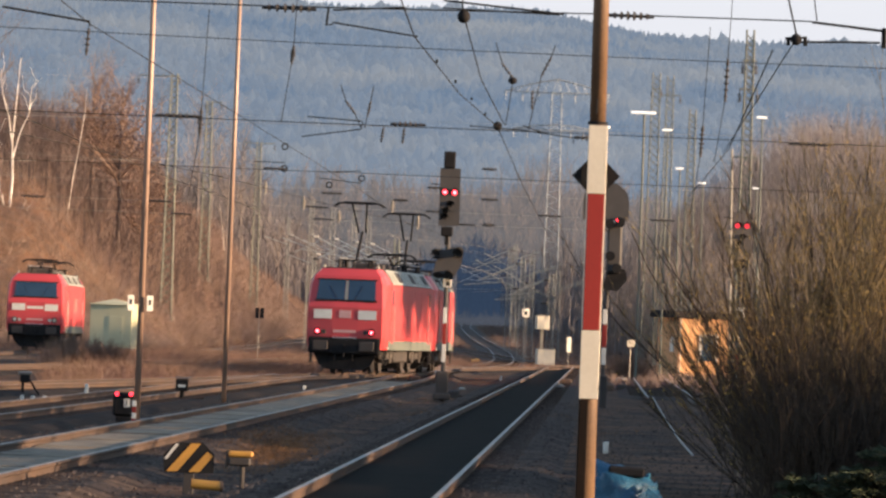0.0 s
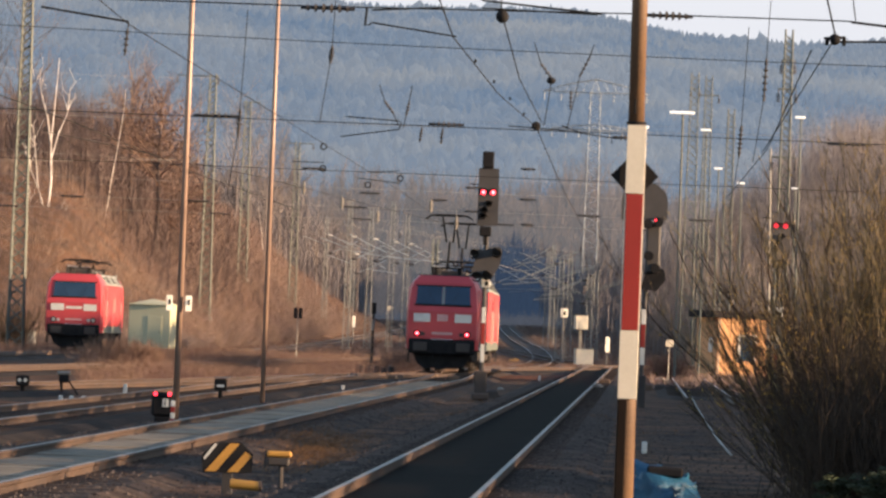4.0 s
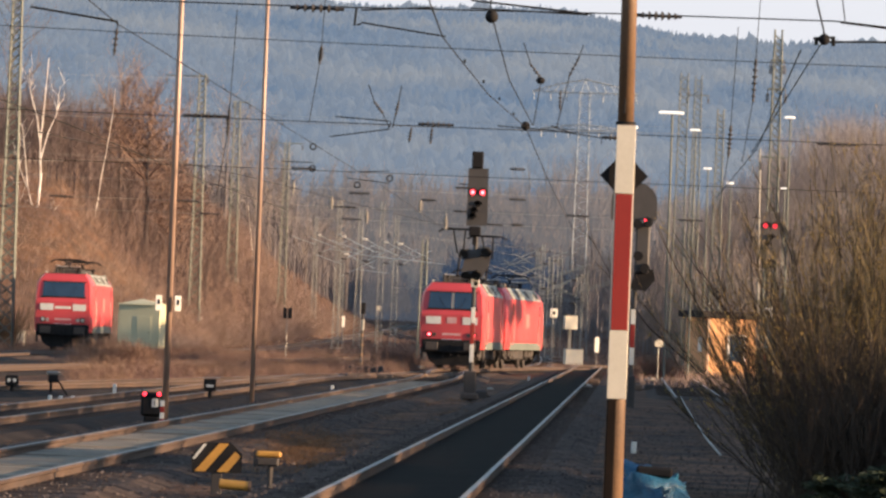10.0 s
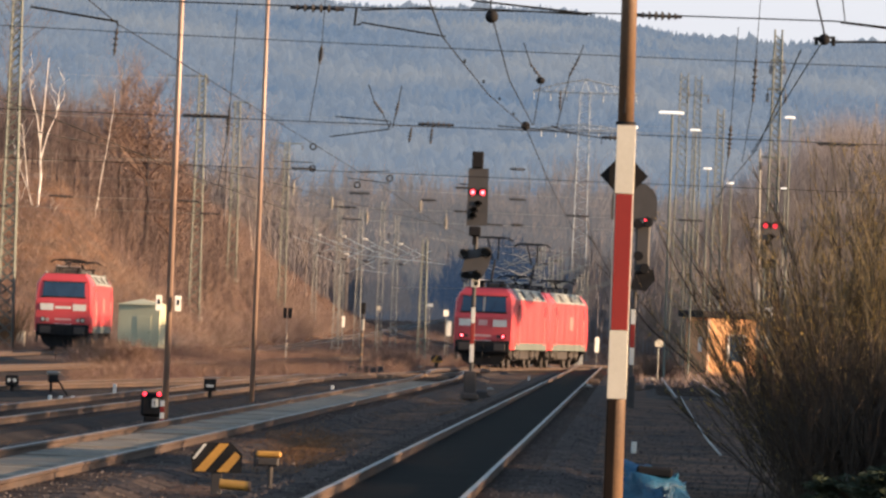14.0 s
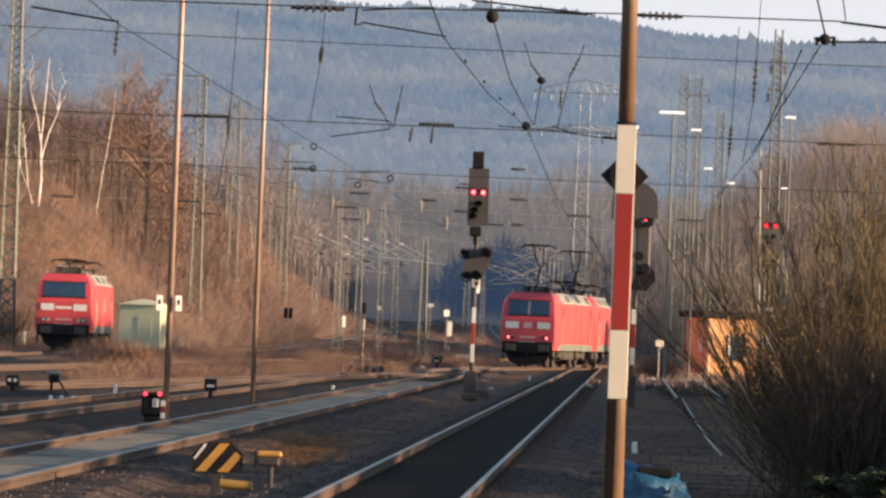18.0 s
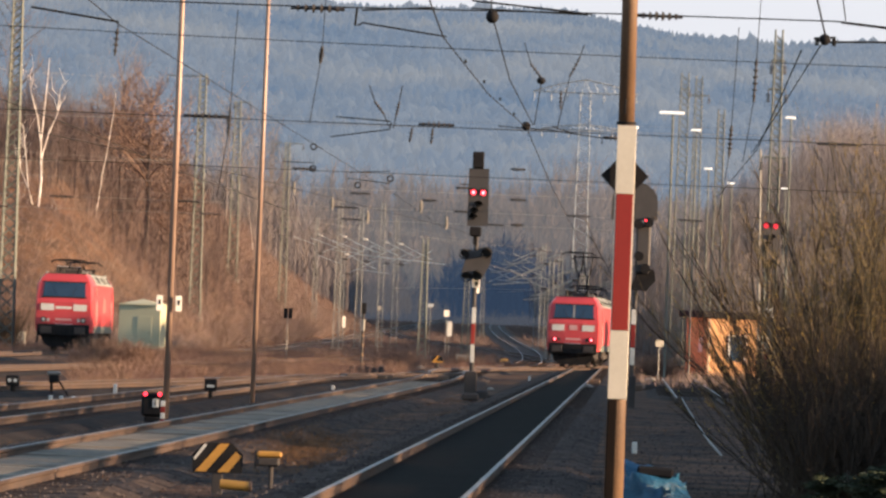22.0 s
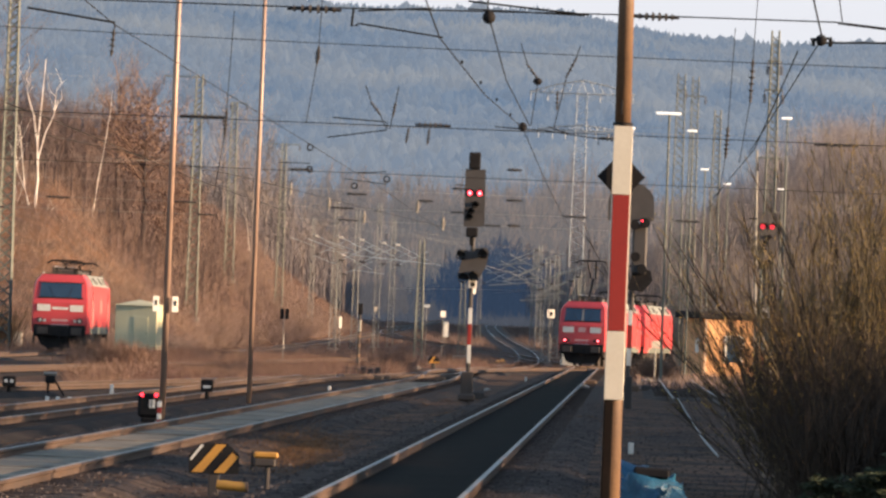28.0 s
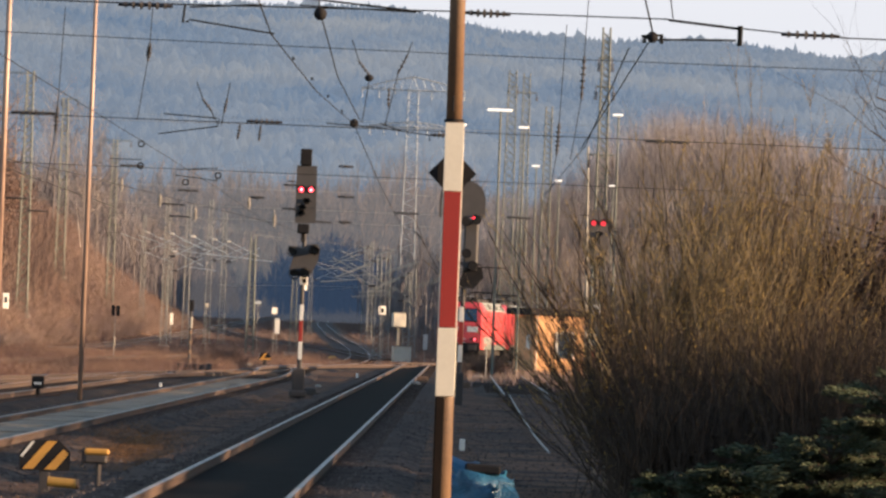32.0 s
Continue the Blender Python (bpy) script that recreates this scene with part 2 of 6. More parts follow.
# ---- mesh helpers ----
class Shape:
    """Vertices and faces of one part while it is built."""

    def __init__(self):
        self.v, self.f, self.m = [], [], []

    def add(self, verts, faces, mi=0):
        o = len(self.v)
        self.v.extend(tuple(p) for p in verts)
        self.f.extend(tuple(i + o for i in f) for f in faces)
        self.m.extend([mi] * len(faces))
        return self

    def box(self, c, s, bevel=0.0, turn=None, mi=0):
        hx, hy, hz = (d / 2 for d in s)
        b = min(bevel, hx * 0.9, hy * 0.9, hz * 0.9)
        if b <= 0:
            vs = [Vector((x * hx, y * hy, z * hz)) for x in (-1, 1) for y in (-1, 1) for z in (-1, 1)]
            fs = [(0, 1, 3, 2), (4, 6, 7, 5), (0, 4, 5, 1), (2, 3, 7, 6), (0, 2, 6, 4), (1, 5, 7, 3)]
        else:
            vs, idx = [], {}
            for x in (-1, 1):
                for y in (-1, 1):
                    for z in (-1, 1):
                        for k in range(3):
                            idx[x, y, z, k] = len(vs)
                            p = [x * (hx - b), y * (hy - b), z * (hz - b)]
                            p[k] = (x, y, z)[k] * (hx, hy, hz)[k]
                            vs.append(Vector(p))
            fs = []
            for k in range(3):
                i, j = (k + 1) % 3, (k + 2) % 3
                for s0 in (-1, 1):
                    ring = []
                    for a, c2 in ((-1, -1), (1, -1), (1, 1), (-1, 1)):
                        q = [0, 0, 0]
                        q[k], q[i], q[j] = s0, a, c2
                        ring.append(idx[(*q, k)])
                    fs.append(tuple(ring if s0 > 0 else ring[::-1]))
                for a in (-1, 1):
                    for c2 in (-1, 1):
                        q0, q1 = [0, 0, 0], [0, 0, 0]
                        q0[k], q1[k] = -1, 1
                        q0[i] = q1[i] = a
                        q0[j] = q1[j] = c2
                        fs.append((idx[(*q0, i)], idx[(*q1, i)], idx[(*q1, j)], idx[(*q0, j)]))
            for x in (-1, 1):
                for y in (-1, 1):
                    for z in (-1, 1):
                        fs.append(tuple(idx[x, y, z, k] for k in range(3)))
        c = Vector(c)
        if turn is not None:
            vs = [turn @ p for p in vs]
        return self.add([p + c for p in vs], fs, mi)

    def tube(self, p, q, r0, r1=None, n=8, mi=0, caps=True):
        p, q = Vector(p), Vector(q)
        r1 = r0 if r1 is None else r1
        d = (q - p).normalized()
        a = d.cross(Vector((0, 0, 1)) if abs(d.z) < 0.95 else Vector((1, 0, 0))).normalized()
        b = d.cross(a)
        ring = [(math.cos(2 * math.pi * i / n), math.sin(2 * math.pi * i / n)) for i in range(n)]
        vs = [p + (a * c + b * s) * r0 for c, s in ring] + [q + (a * c + b * s) * r1 for c, s in ring]
        fs = [(i, (i + 1) % n, n + (i + 1) % n, n + i) for i in range(n)]
        if caps:
            fs += [tuple(range(n))[::-1], tuple(range(n, 2 * n))]
        return self.add(vs, fs, mi)

    def line(self, pts, r, n=4, mi=0, r1=None):
        """A bent tapering tube through the points."""
        pts = [Vector(p) for p in pts]
        r1 = r if r1 is None else r1
        k = len(pts) - 1
        o = len(self.v)
        for i, p in enumerate(pts):
            d = (pts[min(k, i + 1)] - pts[max(0, i - 1)]).normalized()
            a = d.cross(Vector((0.31, 0.95, 0.05))).normalized()
            b = d.cross(a)
            rr = r + (r1 - r) * i / k
            self.v += [tuple(p + (a * math.cos(6.2832 * j / n) + b * math.sin(6.2832 * j / n)) * rr) for j in range(n)]
        for i in range(k):
            for j in range(n):
                self.f.append((o + i * n + j, o + i * n + (j + 1) % n, o + (i + 1) * n + (j + 1) % n, o + (i + 1) * n + j))
                self.m.append(mi)
        return self

    def ball(self, c, r, n=10, m=6, mi=0, squash=1.0):
        c = Vector(c)
        vs = [c + Vector((0, 0, r * squash))]
        for j in range(1, m):
            a = math.pi * j / m
            vs += [c + Vector((r * math.sin(a) * math.cos(2 * math.pi * i / n), r * math.sin(a) * math.sin(2 * math.pi * i / n), r * squash * math.cos(a))) for i in range(n)]
        vs.append(c - Vector((0, 0, r * squash)))
        fs = [(0, 1 + i, 1 + (i + 1) % n) for i in range(n)]
        for j in range(m - 2):
            for i in range(n):
                a, b2 = 1 + j * n + i, 1 + j * n + (i + 1) % n
                fs.append((a, a + n, b2 + n, b2))
        last, o = len(vs) - 1, 1 + (m - 2) * n
        fs += [(o + (i + 1) % n, o + i, last) for i in range(n)]
        return self.add(vs, fs, mi)

    def prism(self, poly, axis, lo, hi, mi=0):
        """A closed outline in the two other axes, drawn out along the axis from lo to hi."""
        def put(a, b, d):
            return {"x": (d, a, b), "y": (a, d, b), "z": (a, b, d)}[axis]
        n = len(poly)
        vs = [put(a, b, lo) for a, b in poly] + [put(a, b, hi) for a, b in poly]
        fs = [(i, (i + 1) % n, n + (i + 1) % n, n + i) for i in range(n)] + [tuple(range(n))[::-1], tuple(range(n, 2 * n))]
        return self.add(vs, fs, mi)

    def slab(self, corners, thick, mi=0):
        """A plate over four corners, thickened along its normal."""
        c = [Vector(p) for p in corners]
        n = (c[1] - c[0]).cross(c[3] - c[0]).normalized() * thick
        vs = c + [p + n for p in c]
        return self.add(vs, [(3, 2, 1, 0), (4, 5, 6, 7), (0, 1, 5, 4), (1, 2, 6, 5), (2, 3, 7, 6), (3, 0, 4, 7)], mi)

    def mesh(self, name, *mats, smooth=False):
        me = bpy.data.meshes.new(name)
        me.from_pydata(self.v, [], self.f)
        for m in mats:
            me.materials.append(m)
        if len(mats) > 1:
            me.polygons.foreach_set("material_index", self.m)
        me.validate()
        if len(self.f) < 4000:
            bm = bmesh.new()
            bm.from_mesh(me)
            bmesh.ops.recalc_face_normals(bm, faces=bm.faces)
            bm.to_mesh(me)
            bm.free()
        if smooth:
            me.polygons.foreach_set("use_smooth", [True] * len(me.polygons))
        return me


def part(name, shape, mat, parent, label="", smooth=False):
    ob = new(name, shape.mesh(name, *(mat if isinstance(mat, tuple) else (mat,)), smooth=smooth))
    ob.parent = parent
    return tagged(ob, label)


def thing(name, x, y, z, label, category, group="", turn=0.0, kind=""):
    ob = new(name)
    ob.matrix_basis = pose(x, y, z, 0, 0, turn)
    ob.empty_display_size = 0.2
    return tagged(ob, label, category, group, kind)


def single(name, shape, mat, label, category="", group="", kind="", smooth=False):
    ob = new(name, shape.mesh(name, *(mat if isinstance(mat, tuple) else (mat,)), smooth=smooth))
    return tagged(ob, label, category, group, kind)


def smoothstep(a, b, x):
    t = min(1.0, max(0.0, (x - a) / (b - a)))
    return t * t * (3 - 2 * t)


def glide(knots, y):
    """A smooth curve through (y, x) knots."""
    if y <= knots[0][0]:
        (a, p), (b, q) = knots[0], knots[1]
        return p + (q - p) * (y - a) / (b - a)
    if y >= knots[-1][0]:
        (a, p), (b, q) = knots[-2], knots[-1]
        return q + (q - p) * (y - b) / (b - a)
    for i in range(len(knots) - 1):
        if y <= knots[i + 1][0]:
            y0, x0 = knots[i]
            y1, x1 = knots[i + 1]
            m0 = (x1 - knots[i - 1][1]) / (y1 - knots[i - 1][0]) if i else (x1 - x0) / (y1 - y0)
            m1 = (knots[i + 2][1] - x0) / (knots[i + 2][0] - y0) if i + 2 < len(knots) else (x1 - x0) / (y1 - y0)
            h = y1 - y0
            t = (y - y0) / h
            return (2 * t**3 - 3 * t**2 + 1) * x0 + (t**3 - 2 * t**2 + t) * h * m0 + (3 * t**2 - 2 * t**3) * x1 + (t**3 - t**2) * h * m1


# ---- lie of the land and the tracks ----
LADDER = [(69, -21.96), (103.5, -16.74), (146, -11.12), (185.1, -6.8), (212.7, -4.23), (228.8, -2.69), (239.2, -1.35), (248.4, -0.52), (258.8, 0.12), (274.8, 0.52), (285.2, 0.9), (295.5, 1.66), (312.8, 3.77),
          (326.6, 5.63), (335.8, 7.04), (346.1, 8.14), (356.5, 8.85), (369.1, 9.33), (379.5, 10.35), (392.1, 12.75), (415.1, 16.0), (435.8, 18.7), (483, 21.77)]


def near_track(y):
    return 0.033 + 0.0326 * (y - 74.8)


def slab_track(y):
    return -4.76 + 0.0317 * (y - 74.8) if y < 218 else glide([(206, -0.60), (218, -0.22), (247, 0.30), (275, 0.65), (301, 2.2)], y)


def side_track(y):
    return -7.5 + 0.0313 * (y - 115)


def bush_track(y):
    return 5.0 + 0.0335 * (y - 86)


def main_track(y):
    return glide([(288, 1.0), (345, 4.6), (437, 7.0), (517, 7.8), (690, 7.6), (1035, 10.2), (1380, 22.0)], y)


def main_track_2(y):
    return glide([(430, 8.6), (488, 6.1), (544, 2.5), (606, -1.9), (660, -4.8), (720, -6.2), (793, -5.7), (1000, -1.4), (1150, 3.0)], y)


def bank_track(y):
    return glide([(380, -15.6), (440, -13.9), (490, -12.3), (522, -11.0), (575, -9.95), (655, -8.15), (745, -5.7), (870, -3.7)], y)


def loco_track(y):
    return -20.4 + 0.010 * (y - 315)


def ladder(y):
    return glide(LADDER, y)


def bank(x, y):
    """The brushy embankment beyond the sidings."""
    foot = bank_track(y) - 2.3
    return smoothstep(385, 440, y) * min(13.0, max(0.0, (foot - x) * 0.95)) * (1 - smoothstep(620, 900, y))


def land(x, y):
    z = -0.17
    z += 0.0066 * max(0.0, y - 443) * (1 - smoothstep(1035, 1725, y)) + 5.0 * smoothstep(1035, 1725, y)
    z += bank(x, y)
    z += smoothstep(402, 506, y) * min(9.5, max(0.0, (x - 21) * 0.21)) * (1 - smoothstep(1035, 1495, y))
    z += 24 * smoothstep(1220, 1610, y)
    z += 11 * smoothstep(30, 62, x) * smoothstep(690, 820, y) * (1 - smoothstep(1035, 1400, y))
    z += 0.008 * noise.noise(Vector((x * 1.4, y * 0.6, 0))) if y < 345 else (0.05 if -8 < x < 20 else 0.25) * noise.noise(Vector((x * 0.2, y * 0.1, 3)))
    if y < 380:
        z -= 0.05
    return z


def surface(x, y):
    """Height of the ground or of the ballast that lies on it."""
    z = land(x, y)
    for path in (near_track, slab_track):
        d = abs(x - path(y))
        if d < 2.7:
            z = max(z, -0.125 - 0.295 * max(0.0, d - 1.6))
    return z


def ground_sheet():
    ys = [-60, -30, -10, 0, 10, 20]
    y = 26.0
    while y < 5000:
        ys.append(y)
        y += max(1.2, y * 0.016)
    us = sorted({*(i / 60 for i in range(-60, 61)), *(i * 0.002 for i in range(-44, 45))})
    s, n = Shape(), len(us)
    for y in ys:
        w = 60 + 0.55 * abs(y)
        for u in us:
            x = u * w * 1.6 + 0.03 * y
            s.v.append((x, y, land(x, y)))
    for j in range(len(ys) - 1):
        for i in range(n - 1):
            s.f.append((j * n + i, j * n + i + 1, (j + 1) * n + i + 1, (j + 1) * n + i))
    return s


def ground_material():
    """Dark trackside cinders near the sidings, dry brown soil and grass beyond, blended by place with ragged borders."""
    m = material("yard_ground", (0.075, 0.054, 0.045), (0.022, 0.018, 0.018), 0.95, spread=0.35, scale=1.3, bump=1.0, grain=14)
    n, l = m.node_tree.nodes, m.node_tree.links
    geo = n.new("ShaderNodeNewGeometry")
    sep = n.new("ShaderNodeSeparateXYZ")
    l.new(geo.outputs["Position"], sep.inputs[0])
    patch = n.new("ShaderNodeTexNoise")
    patch.inputs["Scale"].default_value, patch.inputs["Detail"].default_value = 0.16, 8
    l.new(geo.outputs["Position"], patch.inputs["Vector"])
    far = n.new("ShaderNodeMapRange")
    far.inputs["From Min"].default_value, far.inputs["From Max"].default_value = 235, 520
    l.new(sep.outputs["Y"], far.inputs["Value"])
    add = n.new("ShaderNodeMath")
    l.new(far.outputs[0], add.inputs[0])
    l.new(patch.outputs["Fac"], add.inputs[1])
    ramp = n.new("ShaderNodeValToRGB")
    ramp.color_ramp.elements[0].position, ramp.color_ramp.elements[1].position = 0.56, 0.78
    l.new(add.outputs[0], ramp.inputs[0])
    mix = n.new("ShaderNodeMix")
    mix.data_type = "RGBA"
    l.new(ramp.outputs[0], mix.inputs["Factor"])
    base = n["Principled BSDF"].inputs["Base Color"]
    l.new(base.links[0].from_socket, mix.inputs["A"])
    mix.inputs["B"].default_value = (0.085, 0.056, 0.042, 1)
    # dry reddish weed mats in the cinders, with speckled borders
    mat, speck = n.new("ShaderNodeTexNoise"), n.new("ShaderNodeTexNoise")
    mat.inputs["Scale"].default_value, mat.inputs["Detail"].default_value = 0.55, 9
    speck.inputs["Scale"].default_value, speck.inputs["Detail"].default_value = 11, 5
    for t in (mat, speck):
        l.new(geo.outputs["Position"], t.inputs["Vector"])
    both = n.new("ShaderNodeMath")
    both.operation = "MULTIPLY_ADD"
    both.inputs[1].default_value = 0.55
    l.new(speck.outputs["Fac"], both.inputs[0])
    l.new(mat.outputs["Fac"], both.inputs[2])
    r3 = n.new("ShaderNodeValToRGB")
    r3.color_ramp.elements[0].position, r3.color_ramp.elements[1].position = 0.70, 0.88
    l.new(both.outputs[0], r3.inputs[0])
    mix2 = n.new("ShaderNodeMix")
    mix2.data_type = "RGBA"
    l.new(r3.outputs[0], mix2.inputs["Factor"])
    l.new(mix.outputs["Result"], mix2.inputs["A"])
    mix2.inputs["B"].default_value = (0.155, 0.086, 0.054, 1)
    l.new(mix2.outputs["Result"], base)
    return m


ground = single("ground", ground_sheet(), ground_material(), "dark cinder and dry brown yard ground", "ground", kind="structure", smooth=True)

RAIL_OUTLINE = [(-0.036, -0.006), (-0.030, 0.0), (0.030, 0.0), (0.036, -0.006), (0.034, -0.04), (0.010, -0.055), (0.010, -0.13), (0.068, -0.15), (0.068, -0.168), (-0.068, -0.168), (-0.068, -0.15), (-0.010, -0.13),
                (-0.010, -0.055), (-0.034, -0.04)]


SLEEPER = Shape().box((0, 0, 0), (2.5, 0.25, 0.07), 0.01).mesh("sleeper", TIMBER)


def railway(label, path, y0, y1, bed=BALLAST, step=3.0, half=1.6, skip=0.0, top=None):
    """Two rails, sleepers and a low ballast bed along x = path(y)."""
    tr = thing("railway_track", path(y0), y0, 0, label, "railway track", "yard tracks", kind="structure")
    ox, oy = path(y0), y0
    ys = [y0 + (y1 - y0) * i / max(1, round((y1 - y0) / step)) for i in range(max(1, round((y1 - y0) / step)) + 1)]
    lift = [0.0066 * (y - 443) if y > 443 else 0.0 for y in ys]
    k = len(RAIL_OUTLINE)
    for side in (-0.752, 0.752):
        s = Shape()
        for y, dz in zip(ys, lift):
            g = (path(y + 0.5) - path(y - 0.5))
            c = 1 / math.hypot(1, g)
            for a, b in RAIL_OUTLINE:
                s.v.append((path(y) + (side + a) * c - ox, y - (side + a) * c * g - oy, b + dz))
        for j in range(len(ys) - 1):
            for i in range(k):
                s.f.append((j * k + i, j * k + (i + 1) % k, (j + 1) * k + (i + 1) % k, (j + 1) * k + i))
                s.m.append(1 if i == 1 else 0)
        part("rail", s, (RAIL, top or RAILTOP), tr)
    s = Shape()
    ramp = [(y, dz - 0.3 * (1 - smoothstep(0, 8, y - y0 - skip)) * (skip > 0)) for y, dz in zip(ys, lift) if y >= y0 + skip]
    for y, dz in ramp:
        for a, b in ((-half - 1.1, -0.45), (-half, -0.125), (half, -0.125), (half + 1.1, -0.45)):
            s.v.append((path(y) + a - ox, y - oy, b + dz))
    for j in range(len(ramp) - 1):
        for i in range(3):
            s.f.append((j * 4 + i, j * 4 + i + 1, (j + 1) * 4 + i + 1, (j + 1) * 4 + i))
            s.m.append(0)
    part("ballast_bed", s, bed, tr)
    s = Shape()
    y = y0 + skip * 2
    while y < min(y1, 437):
        g = path(y + 0.5) - path(y - 0.5)
        if 50 < y < 150:
            sleeper = new("sleeper", SLEEPER)
            sleeper.parent = tr
            sleeper.matrix_basis = pose(path(y) - ox, y - oy, -0.155, 0, 0, -math.degrees(math.atan(g)))
        else:
            s.box((path(y) - ox, y - oy, -0.155), (2.5, 0.25, 0.07), turn=Matrix.Rotation(-math.atan(g), 3, "Z"))
        y += 0.65
    part("sleeper_row", s, TIMBER, tr)["kind"] = "stuff"
    return tr


near_rails = railway("rusty siding with oily black ballast", near_track, 23, 365.7, BALLAST)
s = Shape()
for y in range(23, 364, 3):
    x0, x1 = near_track(y) - near_track(23), near_track(y + 3) - near_track(23)
    s.add([(x0 - 0.70, y - 23, -0.116), (x0 + 0.70, y - 23, -0.116), (x1 + 0.70, y - 20, -0.116), (x1 - 0.70, y - 20, -0.116)], [(0, 1, 2, 3)])
part("oily_strip", s, OILY, near_rails, "oil-black ballast between the rails")
railway("worn siding with a grey slab between its rails", slab_track, 23, 299)
railway("rusty siding behind the slender poles", side_track, 46, 218.5, DARKBED)
railway("ladder track on which the coupled locomotives run", ladder, 69, 483, DARKBED)
railway("overgrown siding beside the bushes", bush_track, 180, 276, half=1.3, skip=9)
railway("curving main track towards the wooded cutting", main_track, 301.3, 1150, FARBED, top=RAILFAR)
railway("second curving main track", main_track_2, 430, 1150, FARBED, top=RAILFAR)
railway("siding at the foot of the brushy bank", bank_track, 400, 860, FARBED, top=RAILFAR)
railway("siding of the parked red locomotive", loco_track, 172.5, 437)
railway("weedy siding", lambda y: -14.5 + 0.061 * (y - 207), 138, 380, DARKBED)

paving = tagged(new("track_paving"), "grey concrete slabs between the rails", "paving", kind="structure")
for y in range(22, 214, 3):
    hi = min(y + 2.97, 214)
    part("paving_slab", Shape().slab([(slab_track(y) - 0.67, y, -0.137), (slab_track(y) + 0.67, y, -0.137), (slab_track(hi) + 0.67, hi, -0.137), (slab_track(hi) - 0.67, hi, -0.137)], 0.042 + 0.006 * math.sin(y * 7.3)), SLAB, paving)


# ---- locomotives ----
CAB_LEVELS = [(0.95, -9.12, 1.34, 1.45), (1.40, -9.25, 1.40, 1.48), (2.50, -9.22, 1.40, 1.48), (2.72, -9.12, 1.38, 1.48), (3.40, -8.86, 1.32, 1.45), (3.68, -8.72, 1.23, 1.32), (3.96, -8.35, 1.00, 1.07)]
BODY_HALF = [1.45, 1.49, 1.49, 1.49, 1.49, 1.33, 1.10]


GROWN = Matrix.Diagonal((1.05, 0.94, 1.05, 1.0))


def wheelset(loco, y):
    s = Shape()
    for x in (-0.75, 0.75):
        s.tube((x - 0.065, 0, 0), (x + 0.065, 0, 0), 0.625, n=20)
        s.tube((x * 0.93 - 0.02, 0, 0), (x * 0.93 + 0.02, 0, 0), 0.655, n=20)
    s.tube((-0.75, 0, 0), (0.75, 0, 0), 0.09, n=8)
    for a in range(6):
        c, d = math.cos(a * math.pi / 3), math.sin(a * math.pi / 3)
        for x in (-0.825, 0.825):
            s.box((x, 0.38 * c, 0.38 * d), (0.012, 0.10, 0.10))
    w = part("wheelset", s, DARK, loco)
    w.matrix_basis = pose(0, y * 0.94, 0.656)
    return w


def pantograph(loco, y, raised, way):
    s = Shape()
    s.box((0, y, 4.30), (1.3, 1.1, 0.05), 0.01)
    for x in (-0.5, 0.5):
        for d in (-0.45, 0.45):
            s.tube((x, y + d, 4.0), (x, y + d, 4.28), 0.05, 0.04, 8)
            for k in range(3):
                s.tube((x, y + d, 4.05 + 0.07 * k), (x, y + d, 4.075 + 0.07 * k), 0.085, n=8)
    top = 6.5 if raised else 4.72
    knee = (y + way * 1.25, 4.32 + (top - 4.32) * 0.5 + (0.0 if raised else 0.05))
    s.tube((0, y - way * 0.3, 4.32), (0, knee[0], knee[1]), 0.06, 0.05, 6)
    for x in (-0.28, 0.28):
        s.tube((x * 0.5, knee[0], knee[1]), (x, y, top - 0.05), 0.04, 0.035, 6)
    s.tube((-0.6, y, top - 0.05), (0.6, y, top - 0.05), 0.02, n=6)
    for d in (-0.2, 0.2):
        s.line([(-0.97, y + d, top - 0.16), (-0.75, y + d, top - 0.03), (-0.5, y + d, top), (0.5, y + d, top), (0.75, y + d, top - 0.03), (0.97, y + d, top - 0.16)], 0.034, 6)
    part("pantograph", s, BLACK, loco, "raised single-arm pantograph" if raised else "folded single-arm pantograph")


